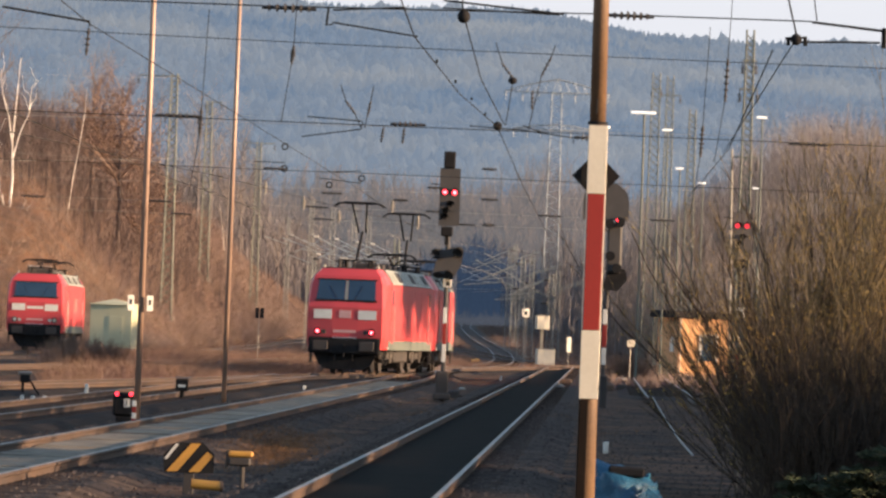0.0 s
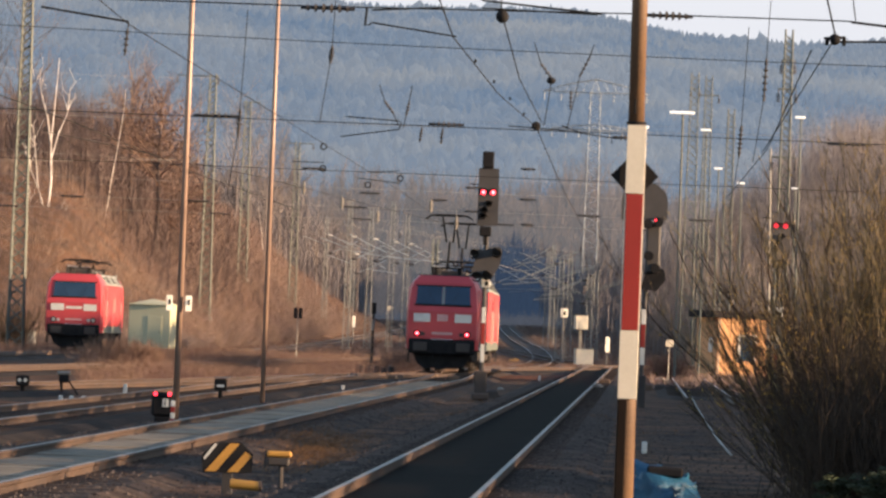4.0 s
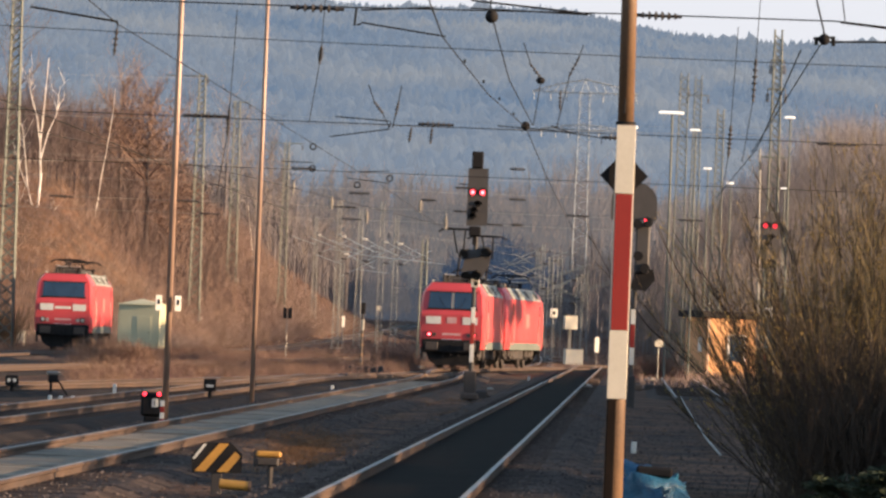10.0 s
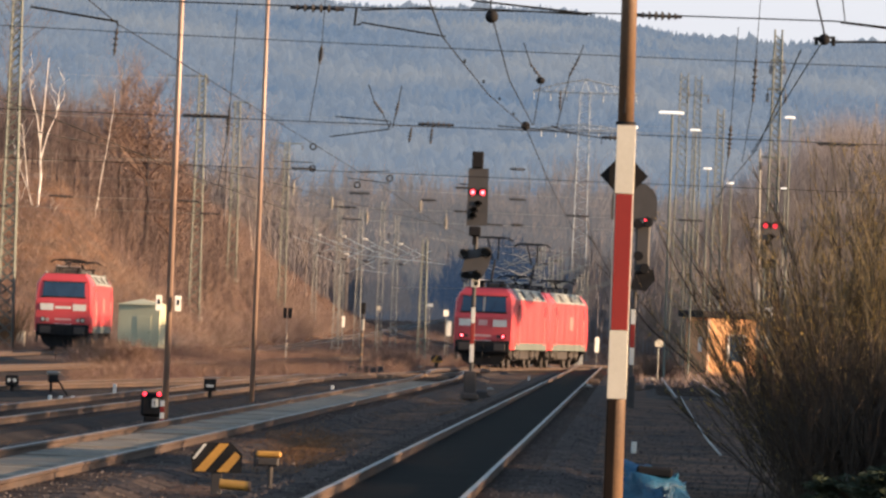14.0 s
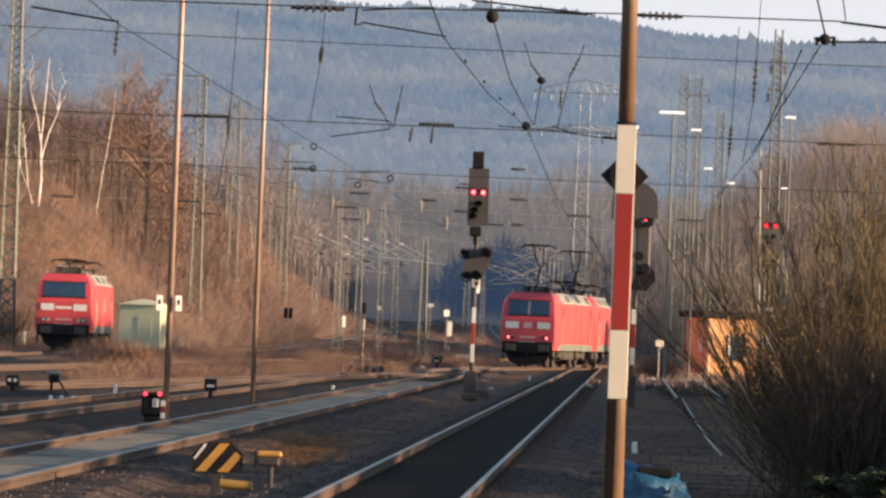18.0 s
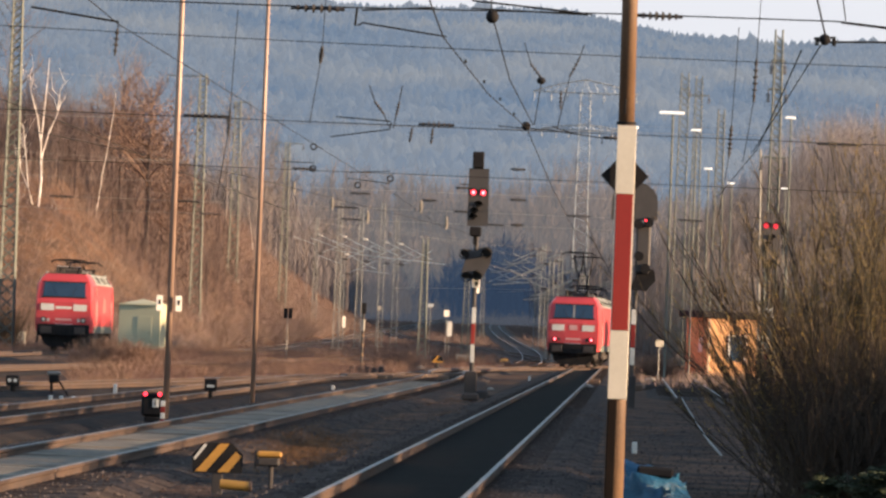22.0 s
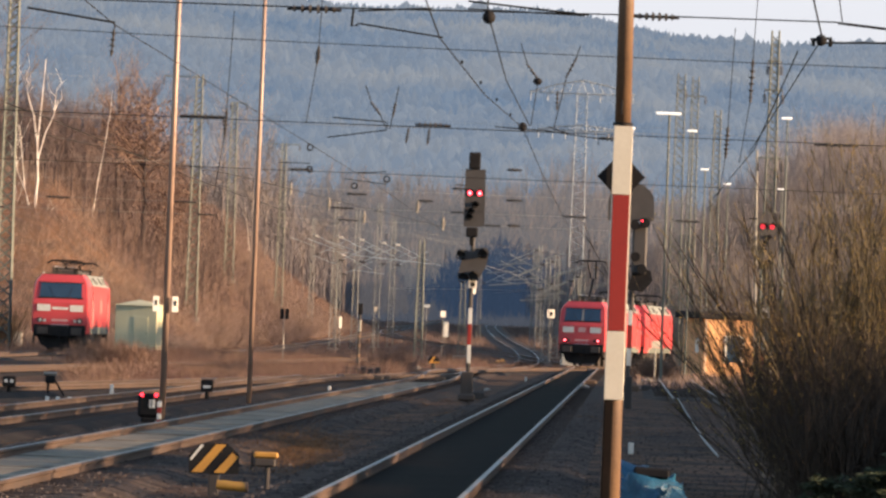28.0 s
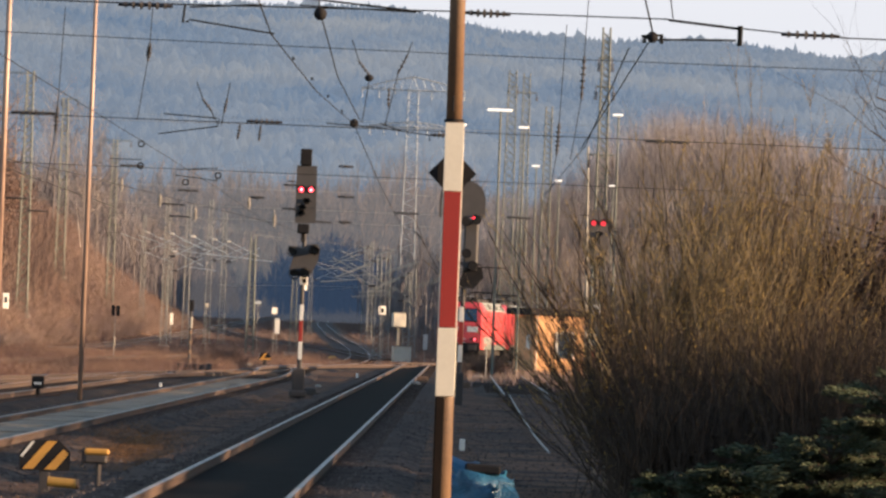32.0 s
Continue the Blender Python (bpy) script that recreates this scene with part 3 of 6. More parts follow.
def locomotive(label, group, lit=True, one_pane=False, raised=0):
    loco = thing("electric_locomotive", 0, 0, 0, label, "locomotive", group)
    zs = [lv[0] for lv in CAB_LEVELS]
    # side walls, roof and floor
    outline = [(h, z) for h, z in zip(BODY_HALF, zs)]
    outline = outline + [(-h, z) for h, z in reversed(outline)]
    part("body", Shape().prism(outline, "y", -7.8, 7.8), RED, loco)
    for end in (-1, 1):
        s = Shape()
        for z, y, hw, cw in CAB_LEVELS:
            i = zs.index(z)
            back = y + (0.42 if z < 3.9 else 0.3)
            row = [(-BODY_HALF[i], -7.8), (-cw, back), (-hw, y), (-hw * 0.35, y - 0.035), (hw * 0.35, y - 0.035), (hw, y), (cw, back), (BODY_HALF[i], -7.8)]
            s.v += [(x, -end * yy if end > 0 else yy, z) for x, yy in row] if end < 0 else [(x, -yy, z) for x, yy in row]
        n = 8
        for j in range(len(zs) - 1):
            for i in range(n - 1):
                s.f.append((j * n + i, j * n + i + 1, (j + 1) * n + i + 1, (j + 1) * n + i))
        s.f.append(tuple(range((len(zs) - 1) * n, len(zs) * n)))
        s.f.append(tuple(range(n))[::-1])
        s.m = [0] * len(s.f)
        cab = part("cab", s, RED, loco)

        def at(x, z, off=0.0):
            for (z0, y0, *_), (z1, y1, *_) in zip(CAB_LEVELS, CAB_LEVELS[1:]):
                if z <= z1:
                    return (x * -end, -end * (y0 + (y1 - y0) * (z - z0) / (z1 - z0) - 0.03 - off), z)
        # windscreen
        panes = [(-1.10, 1.10)] if one_pane else [(-1.12, -0.06), (0.06, 1.12)]
        for a, b in panes:
            part("windscreen", Shape().slab([at(a, 2.78, -0.005), at(b, 2.78, -0.005), at(b * 0.955, 3.50, -0.005), at(a * 0.955, 3.50, -0.005)], 0.03), GLASS, cab, "dark tinted windscreen")
        if not one_pane:
            part("window_pillar", Shape().slab([at(-0.055, 2.78, 0.012), at(0.055, 2.78, 0.012), at(0.05, 3.5, 0.012), at(-0.05, 3.5, 0.012)], 0.02), GREYP, cab, "pale grey pillar between the windscreens")
        for sx in (-1, 1):
            part("wiper", Shape().tube(at(sx * 0.3, 2.76, 0.03), at(sx * 0.62, 3.3, 0.03), 0.007, n=5), BLACK, cab)
        s = Shape()
        for a, b, c, d in ((-1.17, 1.17, 2.71, 2.775), (-1.13, 1.13, 3.51, 3.56)):
            s.slab([at(a, c), at(b, c), at(b, d), at(a, d)], 0.02)
        part("window_seal", s, BLACK, cab)
        for sx in (-1, 1):
            a, b = sorted((sx * 0.50, sx * 1.18))
            part("marker_panel", Shape().slab([at(a, 2.06), at(b, 2.06), at(b, 2.40), at(a, 2.40)], 0.02), WHITE, cab, "pale square panel below the windscreen")
            s = Shape()
            c = Vector(at(sx * 1.02, 1.58))
            d = Vector((0, end, 0))
            s.tube(c - d * 0.05, c + d * 0.05, 0.15, 0.14, 16)
            case = part("lamp_case", s, BLACK if lit else DARK, cab)
            s = Shape().tube(c + d * 0.03, c + d * 0.065, 0.09, 0.08, 16)
            part("tail_lamp", s, REDLAMP if lit and end < 0 else SILVER, case, "glowing red tail lamp" if lit and end < 0 else "unlit headlamp")
            s = Shape().tube(c + d * 0.06, c + d * 0.072, 0.045, 0.04, 12)
            part("lens", s, REDGLOW if lit and end < 0 else SILVER, case)
            part("second_lamp", Shape().tube(Vector(at(sx * 0.78, 1.57)) - d * 0.03, Vector(at(sx * 0.78, 1.57)) + d * 0.04, 0.09, 0.08, 12), SILVER if not lit else DARK, cab)
            # buffer: sleeve and plate
            s = Shape().tube((sx * 0.875, end * 9.1, 1.05), (sx * 0.875, end * 9.42, 1.05), 0.13, 0.12, 12)
            s.box((sx * 0.875, end * 9.46, 1.05), (0.56, 0.05, 0.36), 0.02)
            part("buffer", s, DARK, loco)
            # cab side steps and mirror rail
            s = Shape()
            for k in range(3):
                s.box((sx * 1.40, end * 8.0, 0.42 + 0.24 * k), (0.16, 0.42, 0.03), 0.005)
            s.box((sx * 1.40, end * 7.8, 0.72), (0.05, 0.03, 0.66)).box((sx * 1.40, end * 8.2, 0.72), (0.05, 0.03, 0.66))
            part("cab_steps", s, DARK, loco)
            part("roof_horn", Shape().box((sx * 1.02, end * 8.0, 4.03), (0.14, 0.3, 0.10), 0.03), ROOFG, loco, "small roof edge horn")
            part("cab_door", Shape().box((sx * 1.50, end * 6.6, 2.25), (0.02, 0.72, 2.1), 0.006), RED, loco)
            part("cab_side_window", Shape().box((sx * 1.51, end * 6.6, 2.92), (0.014, 0.46, 0.55), 0.004), GLASS, loco)
            part("grab_rail", Shape().tube((sx * 1.53, end * 6.15, 1.3), (sx * 1.53, end * 6.15, 2.6), 0.018, n=6), SILVER, loco)
        if not one_pane:
            part("emblem", Shape().slab([at(-0.22, 2.10), at(0.22, 2.10), at(0.22, 2.38), at(-0.22, 2.38)], 0.018), PINKPLATE, cab, "plain pale emblem plate")
        if one_pane:
            part("writing_bar", Shape().slab([at(-0.42, 2.15), at(0.42, 2.15), at(0.42, 2.28), at(-0.42, 2.28)], 0.022), WHITE, cab)
        part("number_bar", Shape().slab([at(-0.42, 1.55), at(0.42, 1.55), at(0.42, 1.65), at(-0.42, 1.65)], 0.018), PINKPLATE, cab)
        # buffer beam, plough and coupling
        s = Shape().box((0, end * 9.06, 1.06), (2.70, 0.50, 0.62), 0.05)
        part("buffer_beam", s, BLACK, loco)
        s = Shape().prism([(-1.20, 0.80), (1.20, 0.80), (0.98, 0.34), (0.70, 0.17), (-0.70, 0.17), (-0.98, 0.34)], "y", *sorted((end * 8.75, end * 8.95)))
        part("snow_plough", s, BLACK, loco)
        s = Shape().box((0, end * 9.2, 1.04), (0.12, 0.3, 0.16), 0.02).tube((0, end * 9.25, 1.0), (0, end * 9.3, 0.62), 0.04, n=6)
        part("coupling", s, BLACK, loco)
        for x in (-0.3, 0.3):
            part("brake_hose", Shape().line([(x, end * 9.15, 0.95), (x * 1.1, end * 9.24, 0.72), (x * 1.2, end * 9.2, 0.5)], 0.03, 6), BLACK, loco)
        part("foot_rail", Shape().tube((-0.45, end * 9.28, 1.36), (0.45, end * 9.28, 1.36), 0.022, n=6), SILVER, loco)
    # grey sill and grey sloping roof panels
    for sx in (-1, 1):
        part("sill", Shape().box((sx * 1.49, 0, 1.12), (0.03, 15.4, 0.36), 0.008), LATTICE, loco, "grey sill stripe")
        part("sill_lamp", Shape().box((sx * 1.51, -8.05, 1.02), (0.05, 0.12, 0.10), 0.02), WHITE, loco)
        for k in range(6):
            y0 = -6.9 + 2.3 * k
            part("roof_panel", Shape().slab([(sx * 1.50, y0, 3.42), (sx * 1.50, y0 + 2.22, 3.42), (sx * 1.13, y0 + 2.22, 3.96), (sx * 1.13, y0, 3.96)] if sx > 0 else
                 [(sx * 1.13, y0, 3.96), (sx * 1.13, y0 + 2.22, 3.96), (sx * 1.50, y0 + 2.22, 3.42), (sx * 1.50, y0, 3.42)], 0.03), ROOFG, loco, "light grey sloping roof panel")
            s = Shape()
            for j in range(5):
                s.box((sx * 1.345, y0 + 0.5 + 0.3 * j, 3.72), (0.02, 0.05, 0.40), turn=Matrix.Rotation(sx * -0.6, 3, "Y"))
            s.box((sx * 1.345, y0 + 1.1, 3.72), (0.012, 1.3, 0.42), turn=Matrix.Rotation(sx * -0.6, 3, "Y"))
            part("vent_grille", s, DARK if k % 2 else ROOFG, loco)
        for k in range(5):
            part("side_panel", Shape().box((sx * 1.492, -4.8 + 2.4 * k, 2.35), (0.02, 2.36, 1.86), 0.006), RED, loco)
        if not lit:
            part("side_marking", Shape().box((sx * 1.508, 0.6, 2.4), (0.012, 1.7, 0.70), 0.002), SIDEPLATE, loco)
    # running gear
    s = Shape().box((0, 0, 0.72), (2.3, 4.6, 0.5), 0.06)
    part("transformer_tank", s, DARK, loco)
    for y in (-5.2, 5.2):
        s = Shape()
        for sx in (-1, 1):
            s.box((sx * 1.08, y, 0.72), (0.14, 3.9, 0.26), 0.03)
            for d in (-1.3, 1.3):
                s.box((sx * 1.10, y + d, 0.62), (0.20, 0.36, 0.36), 0.04)
                s.tube((sx * 1.12, y + d - 0.3, 0.66), (sx * 1.12, y + d - 0.3, 1.0), 0.10, n=8).tube((sx * 1.12, y + d + 0.3, 0.66), (sx * 1.12, y + d + 0.3, 1.0), 0.10, n=8)
            s.tube((sx * 1.15, y - 0.4, 0.55), (sx * 1.15, y + 0.4, 1.0), 0.05, n=6)
        s.box((0, y, 0.70), (2.1, 0.5, 0.3), 0.04)
        part("bogie", s, DARK, loco)
    wheels = [wheelset(loco, y) for y in (-6.5, -3.9, 3.9, 6.5)]
    # roof gear
    s = Shape().box((0, 0, 3.98), (2.0, 15.2, 0.06), 0.02)
    part("roof_deck", s, DARK, loco)
    for y in (-3.4, -1.6, 0.6, 2.4, 4.0):
        s = Shape().box((0.1, y, 4.12), (0.9, 0.9, 0.22), 0.04)
        part("roof_box", s, DARK, loco)
    for y in (-7.0, -4.6, -2.4, -0.4, 1.6, 3.4, 5.0):
        s = Shape().tube((-0.55, y, 4.0), (-0.55, y, 4.36), 0.06, 0.05, 8)
        for k in range(3):
            s.tube((-0.55, y, 4.06 + 0.09 * k), (-0.55, y, 4.09 + 0.09 * k), 0.10, n=8)
        part("roof_insulator", s, PORCELAIN, loco)
    s = Shape().tube((-0.55, -7.0, 4.38), (-0.55, 5.0, 4.38), 0.025, n=6).tube((-0.55, -4.6, 4.38), (0.5, -4.6, 4.36), 0.02, n=6)
    part("busbar", s, SILVER, loco)
    pantograph(loco, -5.9, raised == 1, 1)
    pantograph(loco, 5.9, raised == 2, -1)
    for ob in loco.children_recursive:
        if ob not in wheels:
            ob.data.transform(GROWN)
    return loco, wheels


lead_loco, lead_wheels = locomotive("red electric locomotive with red tail lamps, coupled in front", "coupled locomotives", raised=1)
rear_loco, rear_wheels = locomotive("red electric locomotive coupled behind the first one", "coupled locomotives", lit=False, raised=1)
parked, _ = locomotive("parked red electric locomotive with one wide windscreen", "parked locomotive", lit=False, one_pane=True)
parked.matrix_basis = pose(-20.3, 315 + 8.9, 0, 0, 0, -math.degrees(math.atan(0.010)))


# ---- masts, signals and small trackside things ----
def pole_with_sign():
    p = thing("signal_pole", 1.42, 46, -0.4, "brown tubular signal pole with white and red bands", "pole")
    s = Shape().tube((0, 0, 0), (-0.01, 0, 3.80), 0.082, 0.066, 20).tube((-0.01, 0, 3.80), (-0.03, 0, 6.2), 0.064, 0.058, 20)
    part("mast_tube", s, RUSTY, p, "rusty brown tube", smooth=True)
    for a, b, m in ((1.62, 2.16, CREAM), (2.164, 3.236, DULL_RED), (3.24, 3.78, CREAM)):
        part("mast_plate", Shape().box((-0.005, -0.085, (a + b) / 2), (0.150 if m is CREAM else 0.132, 0.012, b - a), 0.003), m, p, "red enamel mast plate" if m is DULL_RED else "cream-white enamel mast plate")
        if m is DULL_RED:
            for x in (-0.0765, 0.0665):
                part("plate_margin", Shape().box((x, -0.083, (a + b) / 2), (0.009, 0.012, b - a), 0.002), CREAM, p, "pale margin of the red plate")
    # dark strip laid on to paint the tube's unlit left half
    part("shade_strip", Shape().box((-0.040, -0.068, 0.80), (0.076, 0.03, 1.63), 0.008), SHADERUST, p, "dark strip for the shaded half of the rusty tube")
    part("band", Shape().tube((-0.01, 0, 3.79), (-0.01, 0, 3.81), 0.079, n=20), BLACK, p)
    part("cable_slot", Shape().box((-0.025, -0.066, 3.93), (0.016, 0.012, 0.12), 0.004), BLACK, p)
    part("diamond_board", Shape().prism([(-0.19, 0), (0, -0.195), (0.19, 0), (0, 0.195)], "y", 0.09, 0.11), BLACK, p, "black diamond board behind the pole").location = (-0.005, 0, 3.385)
    return p


pole_with_sign()


def slender_pole(x, y, h, label):
    p = thing("slender_pole", x, y, -0.25, label, "pole", "slender poles")
    part("shaft", Shape().tube((0, 0, 0), (0.02, 0, h), 0.060, 0.047, 14), PINKISH, p, smooth=True)
    return p


p1 = slender_pole(-5.08, 109.2, 12.5, "slender weathered steel pole with two small white plates")
for x in (-0.19, 0.17):
    part("small_plate", Shape().box((x, -0.08, 2.31), (0.12, 0.015, 0.29), 0.003, turn=Matrix.Rotation(0.30, 3, "Z")), WHITE, p1, "small white plate")
    part("plate_mark", Shape().box((x + 0.005, -0.098, 2.33), (0.035, 0.010, 0.10)), BLACK, p1)
slender_pole(-4.45, 140.3, 13.5, "slender weathered steel pole")


def main_signal(x, y, label, board=True, lit=REDLAMP, case=SIGNALG, top=6.76):
    p = thing("railway_signal", x, y, -0.3, label, "signal", "light signals")
    part("mast", Shape().tube((0, 0.12, 0), (0, 0.12, 4.9), 0.07, 0.06, 10), SIGNALG, p)
    part("relay_case", Shape().box((-0.02, 0, 0.62), (0.36, 0.34, 0.66), 0.03).box((-0.02, -0.05, 0.22), (0.5, 0.5, 0.2), 0.04), DARK, p)
    for a, b, m in ((1.20, 1.72, WHITE), (1.72, 2.32, DULL_RED), (2.32, 2.78, WHITE)):
        part("mast_plate", Shape().box((0, -0.01, (a + b) / 2), (0.11, 0.03, b - a - 0.01), 0.004), m, p)
    part("number_plate", Shape().box((0.03, -0.02, 3.50), (0.24, 0.05, 0.30), 0.01), WHITE, p, "small pale plate with unreadable marks")
    part("plate_mark", Shape().box((0.05, -0.05, 3.46), (0.10, 0.006, 0.12)), BLACK, p)
    head = part("signal_screen", Shape().prism([(-0.29, 5.10), (0.31, 5.12), (0.29, top), (-0.29, top)], "y", -0.08, 0.06), case, p, "tall dark signal screen")
    if board:
        part("top_box", Shape().box((-0.03, 0, 7.0), (0.33, 0.3, 0.48), 0.03), BLACK, p)
    part("lower_box", Shape().box((-0.04, 0, 4.95), (0.34, 0.25, 0.28), 0.03), BLACK, p)
    part("bracket", Shape().box((-0.04, 0.05, 4.70), (0.12, 0.12, 0.26), 0.01), BLACK, p)
    for i, (lx, lz, on) in enumerate(((-0.14, 6.07, True), (0.14, 6.07, True), (-0.10, 5.53, False), (0.02, 5.72, False), (-0.13, 5.36, False))):
        s = Shape()
        n = 12
        for d, r in ((-0.08, 0.105), (-0.30, 0.115)):
            s.v += [(lx + r * math.cos(math.pi * k / n), d, lz + r * math.sin(math.pi * k / n)) for k in range(n + 1)]
        s.f = [(k, k + 1, n + 2 + k, n + 1 + k) for k in range(n)]
        s.m = [0] * n
        part("lamp_hood", s, BLACK, p)
        lens = part("signal_lamp", Shape().tube((lx, -0.075, lz), (lx, -0.10, lz), 0.074, n=14), lit if on else BLACK, p, "glowing red signal lamp" if on else "unlit signal lamp")
        if on and lit is REDLAMP:
            part("lens", Shape().tube((lx, -0.10, lz), (lx, -0.108, lz), 0.04, n=10), REDGLOW, lens)
    part("cross_wire_arm", Shape().tube((-0.55, 0.08, 6.30), (0.1, 0.08, 6.28), 0.018, n=6), BLACK, p)
    if board:
        dist = part("distant_signal_board", Shape().prism([(-0.42, 3.66), (-0.30, 3.58), (0.20, 3.62), (0.30, 3.80), (0.42, 4.05), (0.47, 4.42), (0.38, 4.53), (0.10, 4.50), (-0.02, 4.40), (-0.20, 4.44), (-0.42, 4.44), (-0.46, 4.30), (-0.30, 4.15)], "y", -0.16, -0.05), SIGNALG, p, "dark distant-signal board with hooded lamps")
        for lx, lz in ((-0.35, 4.32), (0.30, 4.38), (-0.25, 3.66), (0.05, 3.72)):
            part("lamp_hood", Shape().tube((lx, -0.16, lz), (lx, -0.42, lz - 0.04), 0.13, 0.14, 12, caps=False), BLACK, dist)
    return p


main_signal(0.95, 166.8, "light signal showing two red lamps above a dark lower board")
main_signal(9.68, 172.5, "light signal with two red lamps half hidden by bushes", board=False, lit=DIMLAMP, case=SIGNALF, top=6.46).location.z -= 0.52

s_back = thing("distant_signal", 5.50, 166.8, -0.3, "dark distant signal with a rounded board on a banded mast", "signal", "light signals")
part("mast", Shape().tube((0.02, 0.1, 0), (0.1, 0.1, 6.3), 0.07, 0.06, 10), SIGNALG, s_back)
board_outline = [(-0.72, 5.44), (0.60, 5.46)] + [(-0.06 + 0.66 * math.cos(a * math.pi / 10), 6.00 + 0.55 * math.sin(a * math.pi / 10)) for a in range(0, 11)]
part("board", Shape().prism(board_outline, "y", -0.05, 0.05), SIGNALG, s_back, "rounded dark grey board")
part("lamp_case", Shape().box((0.22, -0.05, 4.66), (0.42, 0.3, 1.45), 0.05), SIGNALG, s_back)
part("lower_board", Shape().prism([(-0.1, 3.5), (0.35, 3.42), (0.62, 3.75), (0.56, 4.05), (0.1, 4.1)], "y", -0.1, 0.05), BLACK, s_back)
for lx, lz in ((0.35, 5.42), (0.05, 5.36), (0.3, 4.1), (0.1, 4.45)):
    part("lamp_hood", Shape().tube((lx, -0.05, lz), (lx, -0.4, lz - 0.03), 0.13, 0.14, 12), BLACK, s_back)
part("signal_lamp", Shape().tube((0.26, -0.41, 5.45), (0.26, -0.42, 5.45), 0.032, n=10), REDLAMP, s_back, "small red light")
for a, b, m in ((1.30, 1.80, WHITE), (1.80, 2.46, DULL_RED), (2.46, 2.90, WHITE)):
    part("mast_plate", Shape().box((0.03, -0.01, (a + b) / 2), (0.13, 0.03, b - a - 0.01), 0.004), m, s_back)
part("relay_case", Shape().box((0.05, 0, 0.5), (0.2, 0.3, 1.0), 0.02), DARK, s_back)

# striped stop marker and its two low drums
mk = thing("striped_marker", -2.44, 65.5, -0.22, "octagonal black marker board with yellow diagonal stripes", "marker")
out8 = [(-0.28, 0.24), (0.16, 0.24), (0.28, 0.25), (0.28, 0.46), (0.15, 0.59), (-0.15, 0.58), (-0.29, 0.44)]
part("board", Shape().prism(out8, "y", -0.02, 0.05), BLACK, mk)
for a, b, c, d in (((-0.25, 0.255), (-0.13, 0.255), (0.13, 0.575), (0.02, 0.575)), ((0.00, 0.255), (0.12, 0.255), (0.27, 0.44), (0.20, 0.485)), ((-0.275, 0.40), (-0.255, 0.385), (-0.12, 0.56), (-0.15, 0.57))):
    m = YELLOW if a[0] > -0.27 else WHITE
    part("stripe", Shape().slab([(a[0], -0.022, a[1]), (b[0], -0.022, b[1]), (c[0], -0.022, c[1]), (d[0], -0.022, d[1])], 0.004), m, mk, "yellow stripe" if m is YELLOW else "worn pale stripe")
part("foot", Shape().box((0, 0.02, 0.11), (0.12, 0.06, 0.28), 0.01), DARK, mk)
dr = thing("point_drum", -2.22, 64.9, -0.22, "low yellow drum beside the striped marker", "drum", "point machine drums")
part("drum", Shape().tube((-0.16, 0, 0.14), (0.16, 0, 0.12), 0.055, n=14), YELLOW, dr, smooth=False)
part("end_cap", Shape().tube((0.16, 0, 0.12), (0.19, 0, 0.12), 0.062, n=14), RUSTY, dr)
lv = thing("point_lever", -1.86, 65.5, -0.22, "yellow point lever weight on a dark stand", "point lever")
part("weight", Shape().box((0.0, 0, 0.475), (0.28, 0.14, 0.07), 0.02), YELLOW, lv)
part("box", Shape().box((-0.01, 0.02, 0.39), (0.25, 0.16, 0.10), 0.02), DARK, lv)
part("stand", Shape().tube((0.02, 0, 0), (0.02, 0, 0.36), 0.03, n=8).tube((-0.16, 0, 0.30), (-0.15, 0, 0.52), 0.015, n=6), DARK, lv)

# blue tarpaulin bundle at the foot of the pole
tp = thing("tarpaulin_bundle", 2.24, 59.8, -0.17, "crumpled blue tarpaulin over a dark box", "tarpaulin")
s = Shape()
n, m = 44, 18
for j in range(m):
    t = j / (m - 1)
    for i in range(n):
        a = 2 * math.pi * i / n
        fold = 1.5 * noise.noise(Vector((math.cos(a) * 3.4, math.sin(a) * 3.4, t * 2.6)))
        fold += 0.7 * noise.noise(Vector((math.cos(a) * 8, math.sin(a) * 8, t * 9.0)))
        r = (0.35 - 0.03 * t) * (1 + 0.15 * fold)
        s.v.append((r * math.cos(a), r * 0.8 * math.sin(a), 0.49 * t * (1 - 0.20 * math.cos(a) + 0.16 * math.sin(a)) + 0.07 * fold * t))
s.f = [(j * n + i, j * n + (i + 1) % n, (j + 1) * n + (i + 1) % n, (j + 1) * n + i) for j in range(m - 1) for i in range(n)] + [tuple(range((m - 1) * n, m * n))]
s.m = [0] * len(s.f)
part("sheet", s, TARP, tp, smooth=True)
part("dark_box", Shape().box((0.02, 0.0, 0.52), (0.37, 0.24, 0.10), 0.02, turn=Matrix.Rotation(0.05, 3, "Y")), BLACK, tp)
part("loose_corner", Shape().slab([(0.16, -0.34, 0.20), (0.40, -0.30, 0.24), (0.34, -0.24, 0.36), (0.18, -0.30, 0.42)], 0.012), TARP, tp)

